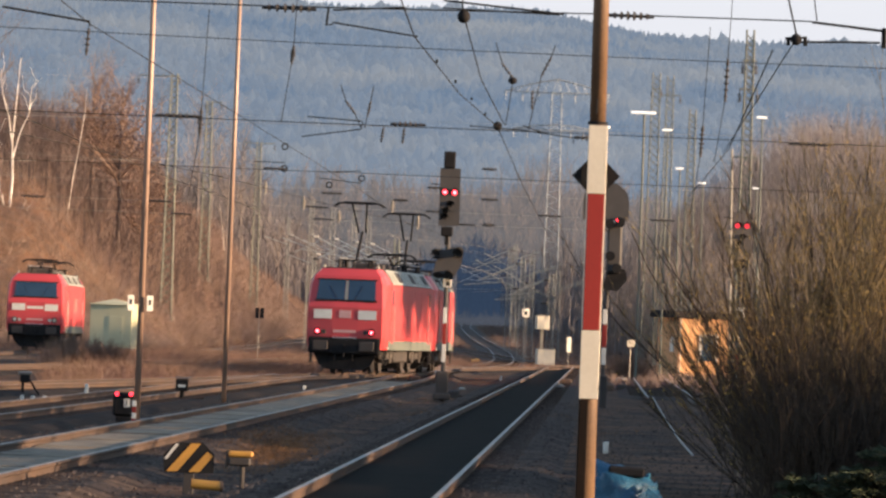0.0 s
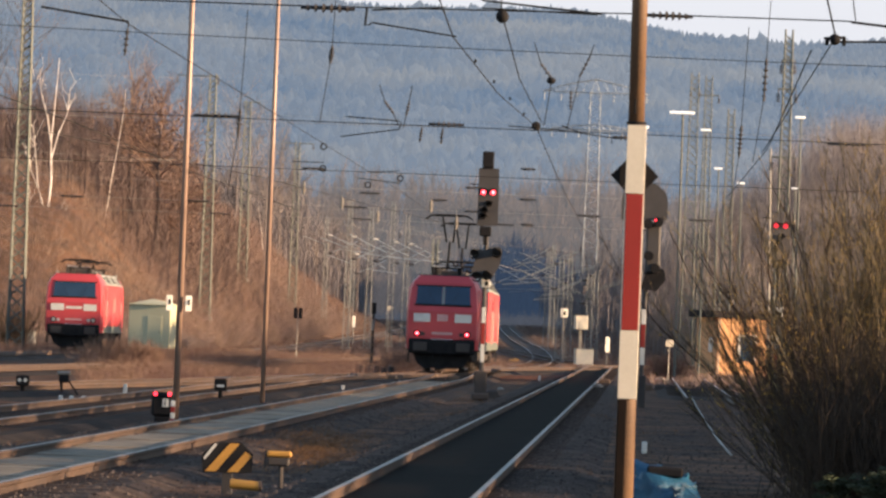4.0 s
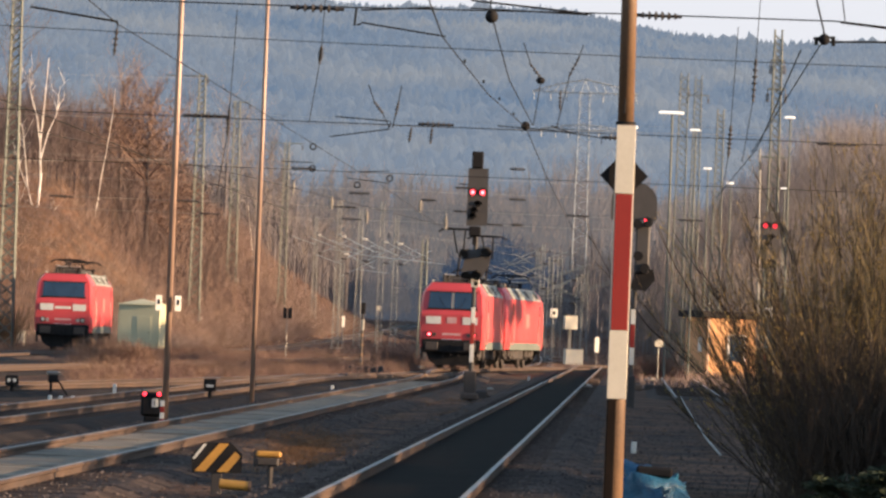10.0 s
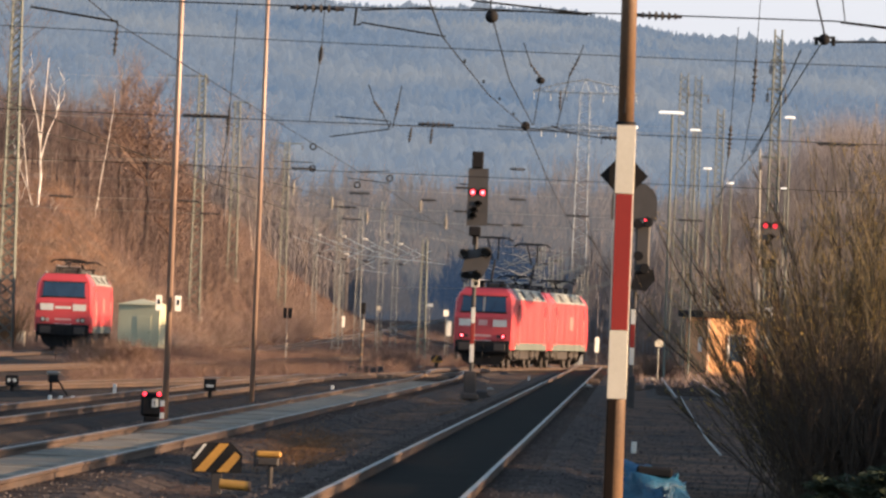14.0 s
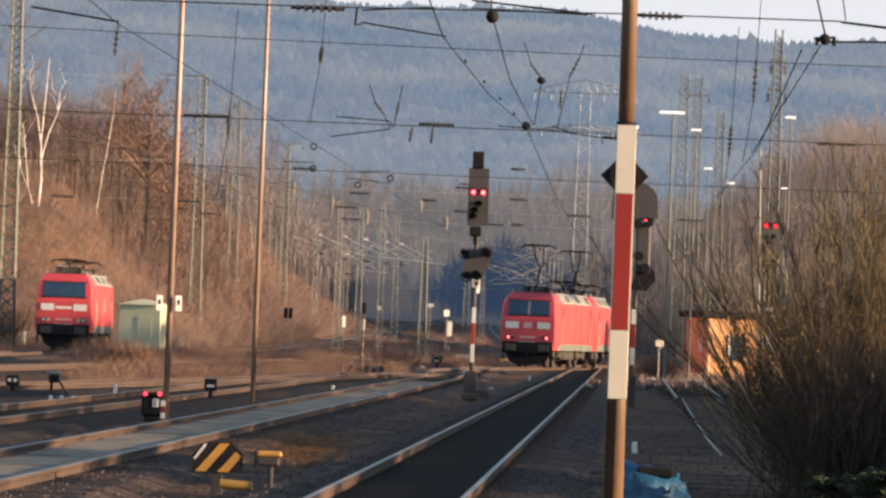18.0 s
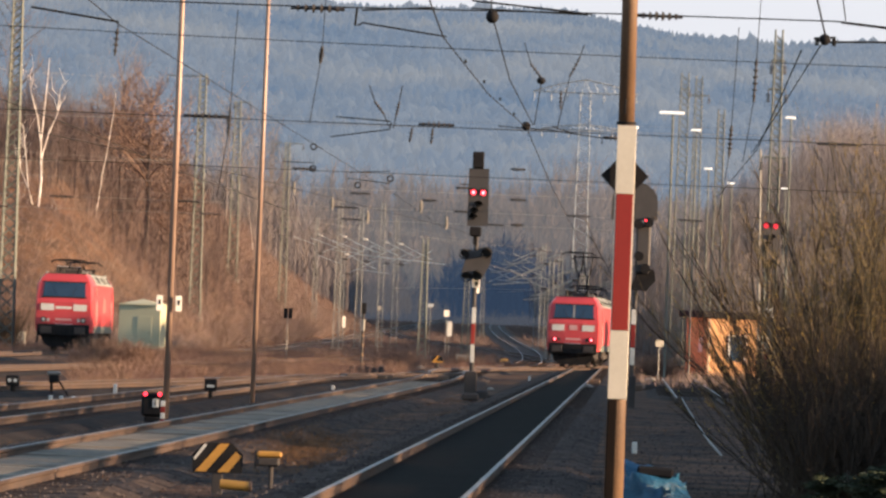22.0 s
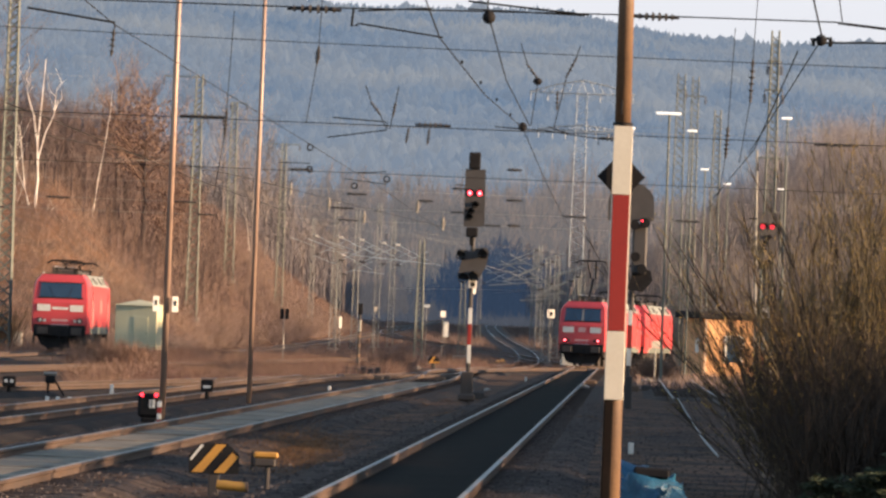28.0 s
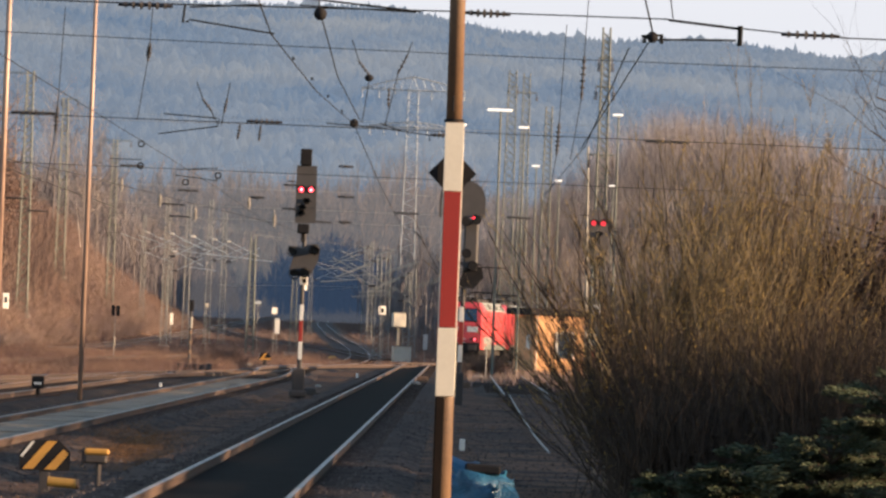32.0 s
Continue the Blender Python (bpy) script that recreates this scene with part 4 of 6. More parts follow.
# dwarf shunting signal with two red lamps
dw = thing("dwarf_signal", -5.16, 105.8, -0.22, "black dwarf shunting signal with two red lamps", "signal")
part("case", Shape().box((0, 0, 0.42), (0.40, 0.3, 0.44), 0.05).box((0, 0, 0.1), (0.28, 0.24, 0.22), 0.03), BLACK, dw)
for x in (-0.13, 0.13):
    lens = part("signal_lamp", Shape().tube((x, -0.14, 0.61), (x, -0.17, 0.61), 0.038, n=12), REDLAMP, dw, "glowing red lamp")
    part("lamp_hood", Shape().tube((x, -0.14, 0.62), (x, -0.26, 0.615), 0.06, n=12, caps=False), BLACK, dw)
part("white_plate", Shape().box((0.06, -0.16, 0.45), (0.11, 0.015, 0.15), 0.003), WHITE, dw)
part("plate_mark", Shape().box((0.05, -0.17, 0.45), (0.02, 0.004, 0.11)), BLACK, dw)
st = thing("marker_stake", -4.95, 105.3, -0.22, "short dark red and white banded stake", "stake")
for k in range(4):
    part("band", Shape().box((0, 0, 0.12 + 0.11 * k), (0.08, 0.06, 0.105), 0.008), WHITE if k % 2 else DULL_RED, st)

bx = thing("point_indicator", -5.6, 143.8, -0.22, "small black point indicator box with a pale bar", "point indicator", "point indicators")
part("case", Shape().box((0, 0, 0.42), (0.30, 0.24, 0.30), 0.02).tube((0, 0, 0), (0, 0, 0.3), 0.05, n=8), BLACK, bx)
part("pale_bar", Shape().box((0, -0.125, 0.40), (0.18, 0.01, 0.06), 0.002), WHITE, bx)
part("lid", Shape().box((0.02, 0, 0.60), (0.38, 0.26, 0.03), 0.005), GALV, bx)
part("lever", Shape().tube((0.2, 0, 0.1), (0.55, 0, 0.12), 0.03, n=6), RAIL, bx)
tw = thing("point_lantern", -10.4, 142.6, -0.22, "dark point lantern with two pale lights", "point lantern", "point indicators")
part("case", Shape().box((0, 0, 0.36), (0.32, 0.25, 0.26), 0.03).tube((0, 0, 0), (0, 0, 0.3), 0.05, n=8), BLACK, tw)
for x in (-0.07, 0.07):
    part("pale_light", Shape().tube((x, -0.125, 0.37), (x, -0.14, 0.37), 0.045, n=10), WHITE, tw)
lvr = thing("point_lever", -9.55, 144.9, -0.22, "point lever stand with a pale weight and a slanting rod", "point lever", "point levers")
part("weight", Shape().box((0, 0, 0.56), (0.34, 0.16, 0.09), 0.03), GALV, lvr)
part("stand", Shape().box((0, 0, 0.42), (0.24, 0.16, 0.2), 0.02).tube((-0.05, 0, 0), (-0.05, 0, 0.35), 0.035, n=6), BLACK, lvr)
part("rod", Shape().tube((0.1, 0, 0.42), (0.36, 0, 0.02), 0.025, n=6), BLACK, lvr)
for x, y, h in ((-7.95, 143.8, 0.36), (-3.2, 178.2, 0.2), (4.0, 255.3, 0.2), (3.37, 98.7, 0.20), (-9.0, 135.7, 0.12), (-8.75, 135.7, 0.12), (-8.5, 136.2, 0.12)):
    w = thing("white_stake", x, y, -0.22, "short white marker stake in the cinders", "stake", "white stakes")
    part("post", Shape().box((0, 0, h / 2), (0.09, 0.07, h), 0.012), WHITE, w)

# concrete block, green shed, plastered hut
cb = thing("concrete_block", -26.4, 365.7, -0.25, "weathered concrete block near the parked locomotive", "block")
part("block", Shape().box((0, 0, 0.55), (0.85, 0.8, 1.15), 0.05), CONCRETE, cb)
sh = thing("equipment_shed", -19.5, 381.8, -0.25, "pale green sheet-metal equipment shed", "shed", turn=-7)
part("wall_body", Shape().box((0, 0, 1.58), (2.75, 2.3, 3.16), 0.02), SHEDG, sh)
part("roof", Shape().add([(-1.5, -1.3, 3.08), (1.5, -1.3, 3.08), (1.5, 1.3, 3.16), (-1.5, 1.3, 3.16), (0, 0, 3.48), (-1.5, -1.3, 3.08), (1.5, -1.3, 3.08), (1.5, 1.3, 3.16), (-1.5, 1.3, 3.16)],
     [(0, 1, 4), (1, 2, 4), (2, 3, 4), (3, 0, 4), (0, 5, 6, 1), (1, 6, 7, 2), (2, 7, 8, 3), (3, 8, 5, 0), (8, 7, 6, 5)]), SHEDG, sh, "shallow hipped sheet roof")
part("door", Shape().box((0.35, -1.16, 1.3), (0.95, 0.03, 2.1), 0.01), SHEDG, sh)
part("door_handle", Shape().box((0.70, -1.19, 1.3), (0.03, 0.04, 0.16), 0.008), DARK, sh)
part("plinth", Shape().box((0, 0, 0.1), (2.85, 2.4, 0.3), 0.02), CONCRETE, sh)

hut = thing("trackside_hut", 17.15, 349, -0.25, "orange plastered flat-roofed trackside hut", "hut", turn=20)
part("wall_front", Shape().box((0, -1.45, 1.75), (3.8, 0.3, 3.5), 0.01), PLASTER, hut)
part("wall_back", Shape().box((0, 1.45, 1.75), (3.8, 0.3, 3.5), 0.01), PLASTER, hut)
for x in (-1.75, 1.75):
    part("wall_side", Shape().box((x, 0, 1.75), (0.3, 2.6, 3.5), 0.01), PLASTER, hut)
part("roof", Shape().box((-0.1, 0, 3.72), (4.5, 3.8, 0.40), 0.04), ROOFD, hut, "dark flat overhanging roof")
w = part("window", Shape().box((0.05, -1.60, 1.70), (0.95, 0.06, 1.5), 0.01), GLASS, hut)
for x in (-0.48, 0.58):
    part("window_frame", Shape().box((x, -1.64, 1.70), (0.13, 0.10, 1.66), 0.01), WHITE, w, "white window frame")
part("window_frame", Shape().box((0.05, -1.64, 2.50), (0.93, 0.10, 0.13), 0.01), WHITE, w, "white window frame")
part("downpipe", Shape().tube((-1.8, -1.68, 0), (-1.8, -1.68, 3.5), 0.05, n=8), GALV, hut)
part("wall_panel", Shape().box((-1.92, -0.7, 1.9), (0.03, 0.6, 0.9), 0.01), WHITE, hut)


def lattice_mast(x, y, h, half, label="grey-green lattice catenary mast", cross=None, z0=None, mat=LATTICE):
    p = thing("lattice_mast", x, y, (land(x, y) - 0.1) if z0 is None else z0, label, "mast", "catenary masts")
    top = half * 0.55
    fine = 0.62 if mat is FARSTEEL else 0.8 if x > 0 else 1.2
    for sx in (-1, 1):
        for sy in (-1, 1):
            part("leg", Shape().tube((sx * half, sy * half, 0), (sx * top, sy * top, h), 0.05 * fine, 0.042 * fine, 4), mat, p)
    s, z, k = Shape(), 0.3, 0
    while z < h - 0.4:
        w0 = half + (top - half) * z / h
        z1 = min(h - 0.05, z + w0 * 1.7)
        w1 = half + (top - half) * z1 / h
        sg = 1 if k % 2 else -1
        for sy in (-1, 1):
            s.tube((sg * w0, sy * w0, z), (-sg * w1, sy * w1, z1), 0.026 * fine, n=3, caps=False)
            s.tube((sy * w0, sg * w0, z), (sy * w1, -sg * w1, z1), 0.026 * fine, n=3, caps=False)
            s.tube((-sg * w0, sy * w0, z), (sg * w1, sy * w1, z1), 0.026 * fine, n=3, caps=False)
        z, k = z1, k + 1
    part("bracing", s, mat, p)
    part("footing", Shape().box((0, 0, 0.05), (half * 2 + 0.4, half * 2 + 0.4, 0.3), 0.03), CONCRETE, p)
    if cross:
        for z, a, b in cross:
            part("cross_arm", Shape().tube((a, 0, z), (b, 0, z), 0.05, n=6), mat, p)
            for xx in (a, b):
                s = Shape().tube((xx, 0, z), (xx, 0, z - 0.60), 0.02, n=5)
                for q in range(4):
                    s.tube((xx, 0, z - 0.25 - 0.1 * q), (xx, 0, z - 0.30 - 0.1 * q), 0.09, n=8)
                part("insulator", s, PORCELAIN, p)
    return p


lattice_mast(-24.0, 322, 20.5, 0.44, cross=[(13.6, -0.3, 0.6)])
lattice_mast(-18.6, 440, 18.6, 0.42, cross=[(18.4, -2.7, 0.4), (15.5, -0.6, 1.9), (10.4, -0.5, 0.6)])
lattice_mast(-18.9, 524, 16.2, 0.42, cross=[(16.1, -0.4, 1.1)])
lattice_mast(-15.3, 560, 16.4, 0.36, cross=[(16.3, -1.5, 1.5), (8.2, -0.6, 0.7)])
lattice_mast(-1.3, 427.8, 8.9, 0.30)
lattice_mast(2.0, 460, 6.6, 0.28)
lattice_mast(17.8, 440, 22.4, 0.50, cross=[(21.2, -0.3, 0.4)])
lattice_mast(19.3, 450, 22.6, 0.44, cross=[(21.1, -0.8, 0.8)])
lattice_mast(17.8, 379.5, 17.3, 0.36)
lattice_mast(14.9, 264.5, 16.4, 0.30, label="tall lattice mast lit along one edge", cross=[(15.0, -0.3, 0.3), (13.7, -0.4, 0.4), (10.6, -0.6, 0.5)])
for x, y, h in ((-8.6, 483, 12.4), (-7.0, 494.5, 12.0), (-5.4, 517.5, 13.0), (-4.2, 529, 12.0), (-13.05, 600, 11.4), (8.2, 437, 8.0), (9.8, 483, 8.6), (8.9, 540.5, 9.4), (10.9, 460, 7.0), (11.7, 471.5, 7.4), (10.4, 598, 10.5), (5.0, 700, 9.0), (-9.6, 560, 9.0)):
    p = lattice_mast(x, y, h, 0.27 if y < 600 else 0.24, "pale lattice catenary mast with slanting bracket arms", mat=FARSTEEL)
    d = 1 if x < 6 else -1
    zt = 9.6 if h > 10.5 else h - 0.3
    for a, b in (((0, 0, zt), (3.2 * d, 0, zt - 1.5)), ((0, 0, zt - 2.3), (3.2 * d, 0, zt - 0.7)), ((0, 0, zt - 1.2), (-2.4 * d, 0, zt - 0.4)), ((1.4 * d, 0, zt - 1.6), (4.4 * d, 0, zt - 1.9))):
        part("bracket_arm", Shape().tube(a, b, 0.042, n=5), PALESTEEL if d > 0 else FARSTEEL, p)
    part("insulator", Shape().box((0.5 * d, -0.15, zt - 2.05), (0.5, 0.2, 0.16), 0.05), PORCELAIN, p)
    part("insulator", Shape().box((0.4 * d, -0.15, zt - 0.2), (0.4, 0.2, 0.16), 0.05), WHITE if x < -3 else PORCELAIN, p)
# lamp posts with flat pale heads
for x, y, h, w in ((11.05, 287.5, 13.2, 1.25), (14.7, 345, 14.5, 0.6), (18.1, 402.5, 13.9, 0.55), (21.4, 437, 13.9, 0.55), (19.6, 333.5, 15.0, 0.6), (26.8, 460, 13.4, 0.6), (9.0, 281.8, 12.2, 0.5), (8.8, 287.5, 11.2, 0.5)):
    p = thing("lamp_post", x, y, land(x, y), "tall yard lamp post with a lit flat head", "lamp post", "yard lamp posts")
    part("shaft", Shape().tube((0.1, 0.1, 0), (0.05, 0.1, h), 0.07, 0.05, 8), LATTICE, p)
    part("head", Shape().box((0, 0, h + 0.05), (w, 0.35, 0.13), 0.04), LAMPW, p, "lit pale lamp head")
wp = thing("white_pole", 14.65, 270.2, -0.2, "slim pale pole beside a lattice mast", "pole")
part("shaft", Shape().tube((0.17, 0, 0), (-0.1, 0, 11.0), 0.07, 0.05, 8), GALV, wp)

# high-voltage pylon far away
PY = land(27, 1150)
py = thing("power_pylon", 27.0, 1150, PY, "pale lattice high-voltage pylon in the haze", "pylon")
for sx in (-1, 1):
    for sy in (-1, 1):
        part("leg", Shape().tube((sx * 1.5, sy * 1.5, 0), (sx * 0.95, sy * 0.95, 50.5 - PY), 0.09, 0.08, 4), PALESTEEL, py)
for sy in (-1, 1):
    pts = []
    for k in range(41):
        w0 = 1.5 - 0.55 * k / 40
        pts.append((w0 if k % 2 else -w0, sy * w0, (50.5 - PY) * k / 40))
    part("bracing", Shape().line(pts, 0.055, 3), PALESTEEL, py)
for z, reach, rise in ((50.3 - PY, 10.4, 2.7), (43.0 - PY, 8.6, 1.1)):
    for sx in (-1, 1):
        for sy in (-0.9, 0.9):
            part("arm_chord", Shape().line([(0, sy, z), (sx * reach, 0, z + 0.1)], 0.09, 4), PALESTEEL, py)
            part("arm_chord", Shape().line([(0, sy, z + rise), (sx * reach * 0.5, sy * 0.6, z + rise * 0.62), (sx * reach, 0, z + 0.12)], 0.10, 4), PALESTEEL, py)
            zig = [(sx * reach * k / 12, sy * (1 - k / 13), z + (0.0 if k % 2 else rise * (1 - 0.95 * k / 12))) for k in range(12)]
            part("arm_bracing", Shape().line(zig, 0.055, 3), PALESTEEL, py)
        for k in (0.35, 0.65, 0.97):
            part("insulator", Shape().tube((sx * reach * k, 0, z), (sx * reach * k, 0, z - 1.7), 0.09, n=5), PALESTEEL, py)

# signs, cabinets and stakes among the far tracks
def sign_on_post(x, y, h, w, hh, label, mat=WHITE, mark=True, twin=False):
    p = thing("track_sign", x, y, land(x, y) - 0.05, label, "sign", "track signs", turn=22)
    part("post", Shape().tube((0, 0.05, 0), (0, 0.05, h), 0.025, n=8), GALV, p)
    for dx in ((-w * 0.68, w * 0.68) if twin else (0,)):
        part("plate", Shape().box((dx, 0, h), (w, 0.03, hh), 0.006), mat, p)
        if mark:
            part("plate_mark", Shape().box((dx + 0.02, -0.019, h - 0.02), (w * 0.35, 0.006, hh * 0.5)), BLACK, p)
    return p


sign_on_post(8.6, 440, 3.8, 0.6, 0.65, "small white track sign with a dark mark")
sign_on_post(0.5, 465, 3.4, 0.45, 0.5, "small pale track sign on a post", mark=False)
sign_on_post(0.75, 462, 2.2, 0.42, 1.2, "white narrow board beside the track", mark=False)
sign_on_post(-9.02, 345, 2.85, 0.23, 0.62, "dark twin plates on a thin post", mat=BLACK, mark=False, twin=True)
sign_on_post(2.9, 480, 5.4, 0.5, 0.5, "small pale blue-white plate high on a post", mark=False)
sign_on_post(9.9, 262, 1.9, 0.4, 0.3, "small grey sign on a thin post", mat=GALV, mark=False)
sign_on_post(11.4, 420, 1.55, 0.34, 1.1, "narrow white board beside the track", mark=False)
for x, y, z0, w, h in ((9.6, 415, 0.0, 1.3, 1.15), (9.65, 430, 2.6, 0.95, 1.0)):
    c = thing("cable_cabinet", x, y, land(x, y) - 0.05, "cream-coloured cable cabinet beside the track", "cabinet", "cable cabinets", turn=13)
    part("case", Shape().box((0, 0, z0 + h / 2), (w, 0.6, h), 0.03), CREAM, c)
    part("lid", Shape().box((0, 0, z0 + h + 0.04), (w + 0.08, 0.7, 0.06), 0.01), GALV, c)
    if z0:
        part("pillar", Shape().box((0, 0.1, z0 / 2), (0.2, 0.2, z0), 0.01), CONCRETE, c)
k = thing("banded_post", -3.48, 262, -0.25, "dark thin post with rusty bands", "post")
part("post", Shape().tube((0, 0, 0), (0.03, 0, 3.1), 0.06, 0.05, 8), DARK, k)
for j in range(4):
    part("band", Shape().tube((0.01, 0, 0.35 + 0.44 * j), (0.01, 0, 0.50 + 0.44 * j), 0.075, n=8), RUSTY, k)
part("collar", Shape().tube((0.025, 0, 1.95), (0.028, 0, 2.45), 0.075, n=10), GALV, k, "pale grey collar")
part("top_box", Shape().box((0.03, 0, 2.95), (0.22, 0.16, 0.5), 0.02), BLACK, k)
for x, y, w in ((-0.9, 240, 0.9), (3.4, 330, 0.7), (-2.2, 225, 0.45), (-1.9, 226, 0.4), (-3.6, 222, 0.35), (0.2, 231, 0.5), (1.35, 176, 0.35), (6.6, 246, 0.5), (7.6, 225, 0.6), (8.3, 228, 0.4)):
    g = thing("point_machine", x, y, -0.25, "low dusty point machine box between the rails", "point machine", "point machines")
    part("case", Shape().box((0, 0, 0.14), (w, 0.5, 0.28), 0.05), RUSTY if w > 0.45 else DARK, g)
    part("rod", Shape().tube((w / 2, 0, 0.1), (w / 2 + 0.7, 0, 0.09), 0.025, n=6), RAIL, g)

for x, y, r in ((10.1, 277, 0.30), (5.73, 221, 0.17), (1.86, 205, 0.13), (-0.94, 315, 0.22), (2.37, 80.5, 0.04)):
    g = thing("pale_stone", x, y, surface(x, y) - r * 0.2, "pale stone lying beside the track", "stone", "pale stones", turn=y * 31)
    s = Shape().ball((0, 0, r * 0.35), r, 9, 6, squash=0.55)
    s.v = [(a + 0.25 * r * noise.noise(Vector((a, b, c)) * (2 / r)), b, c + 0.2 * r * noise.noise(Vector((b, c, a)) * (2 / r))) for a, b, c in s.v]
    part("stone", s, CONCRETE, g)
for x, y, h in ((-3.7, 248.5, 0.42), (-3.35, 249, 0.36), (-3.1, 251, 0.40), (-2.8, 252, 0.34), (-2.5, 254, 0.40)):
    g = thing("cable_stub", x, y, -0.25, "short dark cable stub beside the points", "stub", "cable stubs")
    part("post", Shape().tube((0, 0, 0), (0.02, 0, h), 0.14, 0.11, 9), DARK, g)
    part("cap", Shape().tube((0.02, 0, h), (0.02, 0, h + 0.05), 0.16, 0.10, 9), RUSTY, g)
g = thing("cable_box", 1.6, 396, land(1.6, 396), "low grey cable box beside the crossing", "cable box")
part("case", Shape().box((0, 0, 0.25), (0.9, 0.5, 0.4), 0.05), CONCRETE, g)
part("lid", Shape().box((0, 0, 0.47), (0.98, 0.56, 0.05), 0.01), GALV, g)
sign_on_post(-8.0, 484, 2.3, 0.28, 0.95, "narrow white board at the foot of a mast", mark=False)
sign_on_post(-0.83, 470, 4.0, 0.50, 0.25, "small pale grey plate on a post", mat=PALESTEEL, mark=False)
sign_on_post(-4.97, 470, 3.6, 0.3, 0.35, "small pale plate on a thin post", mat=GALV, mark=False)

lr = thing("loose_rail", 0, 0, 0, "slender pale bent rail lying beside the bushes", "rail")
part("rail", Shape().line([(glide([(94.9, 4.66), (110.1, 5.14), (139.0, 6.15), (196.5, 8.21)], 94.9 + 2.9 * i), 94.9 + 2.9 * i, -0.12) for i in range(36)], 0.017, 6), GALV, lr)
turning = thing("turning_point_lantern", -0.09, 326, 0.0, "dark point lantern whose yellow arrow turns away and back", "point lantern", "point indicators")
part("case", Shape().prism([(-0.30, 0.10), (0.30, 0.10), (0.32, 0.30), (0.20, 0.46), (-0.20, 0.46), (-0.32, 0.30)], "y", -0.30, 0.30), BLACK, turning, "dark many-sided lantern case")
part("foot", Shape().tube((0, 0, -0.3), (0, 0, 0.12), 0.14, 0.09, 10), DARK, turning)
part("arrow", Shape().prism([(-0.30, 0.08), (0.32, 0.08), (0.34, 0.17), (-0.06, 0.17), (0.10, 0.42), (0.02, 0.48)], "y", -0.33, -0.305), YELLOW, turning, "yellow arrow plate")
ring = Shape().line([(-0.315, 0.20 * math.cos(k * math.pi / 8), 0.28 + 0.15 * math.sin(k * math.pi / 8)) for k in range(17)], 0.022, 5)
part("ring", ring, GALV, turning, "pale ring on the side of the lantern")
part("side_bar", Shape().box((-0.315, 0.02, 0.17), (0.02, 0.26, 0.05), 0.005), WHITE, turning)

for x, y in ((4.6, 420),):
    w = thing("point_cover", x, y, -0.15, "sunlit yellow slanting cover plate beside the points", "cover plate", "point covers", turn=35)
    part("plate", Shape().slab([(-0.4, -0.2, 0.0), (0.4, -0.2, 0.08), (0.4, 0.1, 0.22), (-0.2, 0.1, 0.10)], 0.04), YELLOW, w)
    part("frame", Shape().box((0.1, 0.3, 0.08), (0.7, 0.2, 0.16), 0.02), DARK, w)


# ---- overhead wires ----
def sag(p, q, drop, n=12):
    p, q = Vector(p), Vector(q)
    return [p.lerp(q, i / n) - Vector((0, 0, drop * 4 * (i / n) * (1 - i / n))) for i in range(n + 1)]


def insulator(sp, name, p, q, r=0.05, discs=5, mat=PORCELAIN):
    p, q = Vector(p), Vector(q)
    s = Shape().tube(p, q, r * 0.45, n=8)
    for k in range(discs):
        f = (k + 0.5) / discs
        c = p.lerp(q, f)
        d = (q - p).normalized() * (r * 0.35)
        w = r * (0.75 + 0.55 * math.sin(math.pi * f))
        s.tube(c - d, c + d, w, w * 0.8, 10)
    for f in (0.0, 1.0):
        c = p.lerp(q, f)
        d = (q - p).normalized() * (r * 0.9)
        s.tube(c - d, c + d, r * 0.5, n=8)
    return part(name, s, mat, sp)


def cross_span(y, label, lo, hi, z, wires, mat=WIRE):
    sp = thing("cross_span", 0, y, 0, label, "overhead wire", "cross spans")
    for dz, drop, r in wires:
        part("span_wire", Shape().line(sag((lo, 0, z + dz), (hi, 0, z + dz - 0.12), drop, 16), r, 4), mat, sp)
    return sp


sp1 = cross_span(74.8, "overhead cross span with insulators and steady arms over the tracks", -16, 16, 5.83, ())
part("span_wire", Shape().line([(-16, 0, 5.80), (-2, 0, 5.82), (2.2, 0, 5.88), (4.98, 0, 5.89), (5.92, 0, 5.81), (6.5, 0, 5.77), (7.2, 0, 5.74), (16, 0, 5.70)], 0.009, 4), WIRE, sp1)
part("span_wire", Shape().line(sag((-16, 0, 5.68), (16, 0, 5.40), 0.19, 16), 0.005, 4), WIRE, sp1)
for a, b in ((-2.03, -1.42), (2.42, 2.92), (6.5, 7.17)):
    z = 5.80 if a < 0 else (5.87 if a < 6 else 5.755)
    insulator(sp1, "insulator", (a, -0.02, z), (b, -0.02, z), 0.048, 6)
for pts, r in (([(-1.16, 0, 5.80), (-0.22, 0, 5.87)], 0.011), ([(-1.16, 0, 5.64), (-0.06, 0, 5.50)], 0.011), ([(-5.41, 0, 5.68), (-4.28, 0, 5.53), (-4.28, 0, 5.46)], 0.014), ([(0.25, 0, 5.98), (1.80, 0, 5.86)], 0.013), ([(0.25, 0, 5.88), (1.75, 0, 5.85)], 0.009),
               ([(4.85, 0, 5.62), (5.4, 0, 5.64), (5.88, 0, 5.65)], 0.014), ([(5.0, 0, 5.88), (5.92, 0, 5.80)], 0.016), ([(5.93, 0, 5.84), (5.93, 0, 5.58)], 0.035), ([(4.66, 0, 5.66), (4.94, 0, 5.68)], 0.016)):
    part("steady_arm", Shape().line(pts, r, 6), WIRE, sp1)
part("clamp", Shape().line([(-1.22, 0, 5.84), (-1.24, 0, 5.60), (-1.16, 0, 5.62)], 0.016, 6), WIRE, sp1)
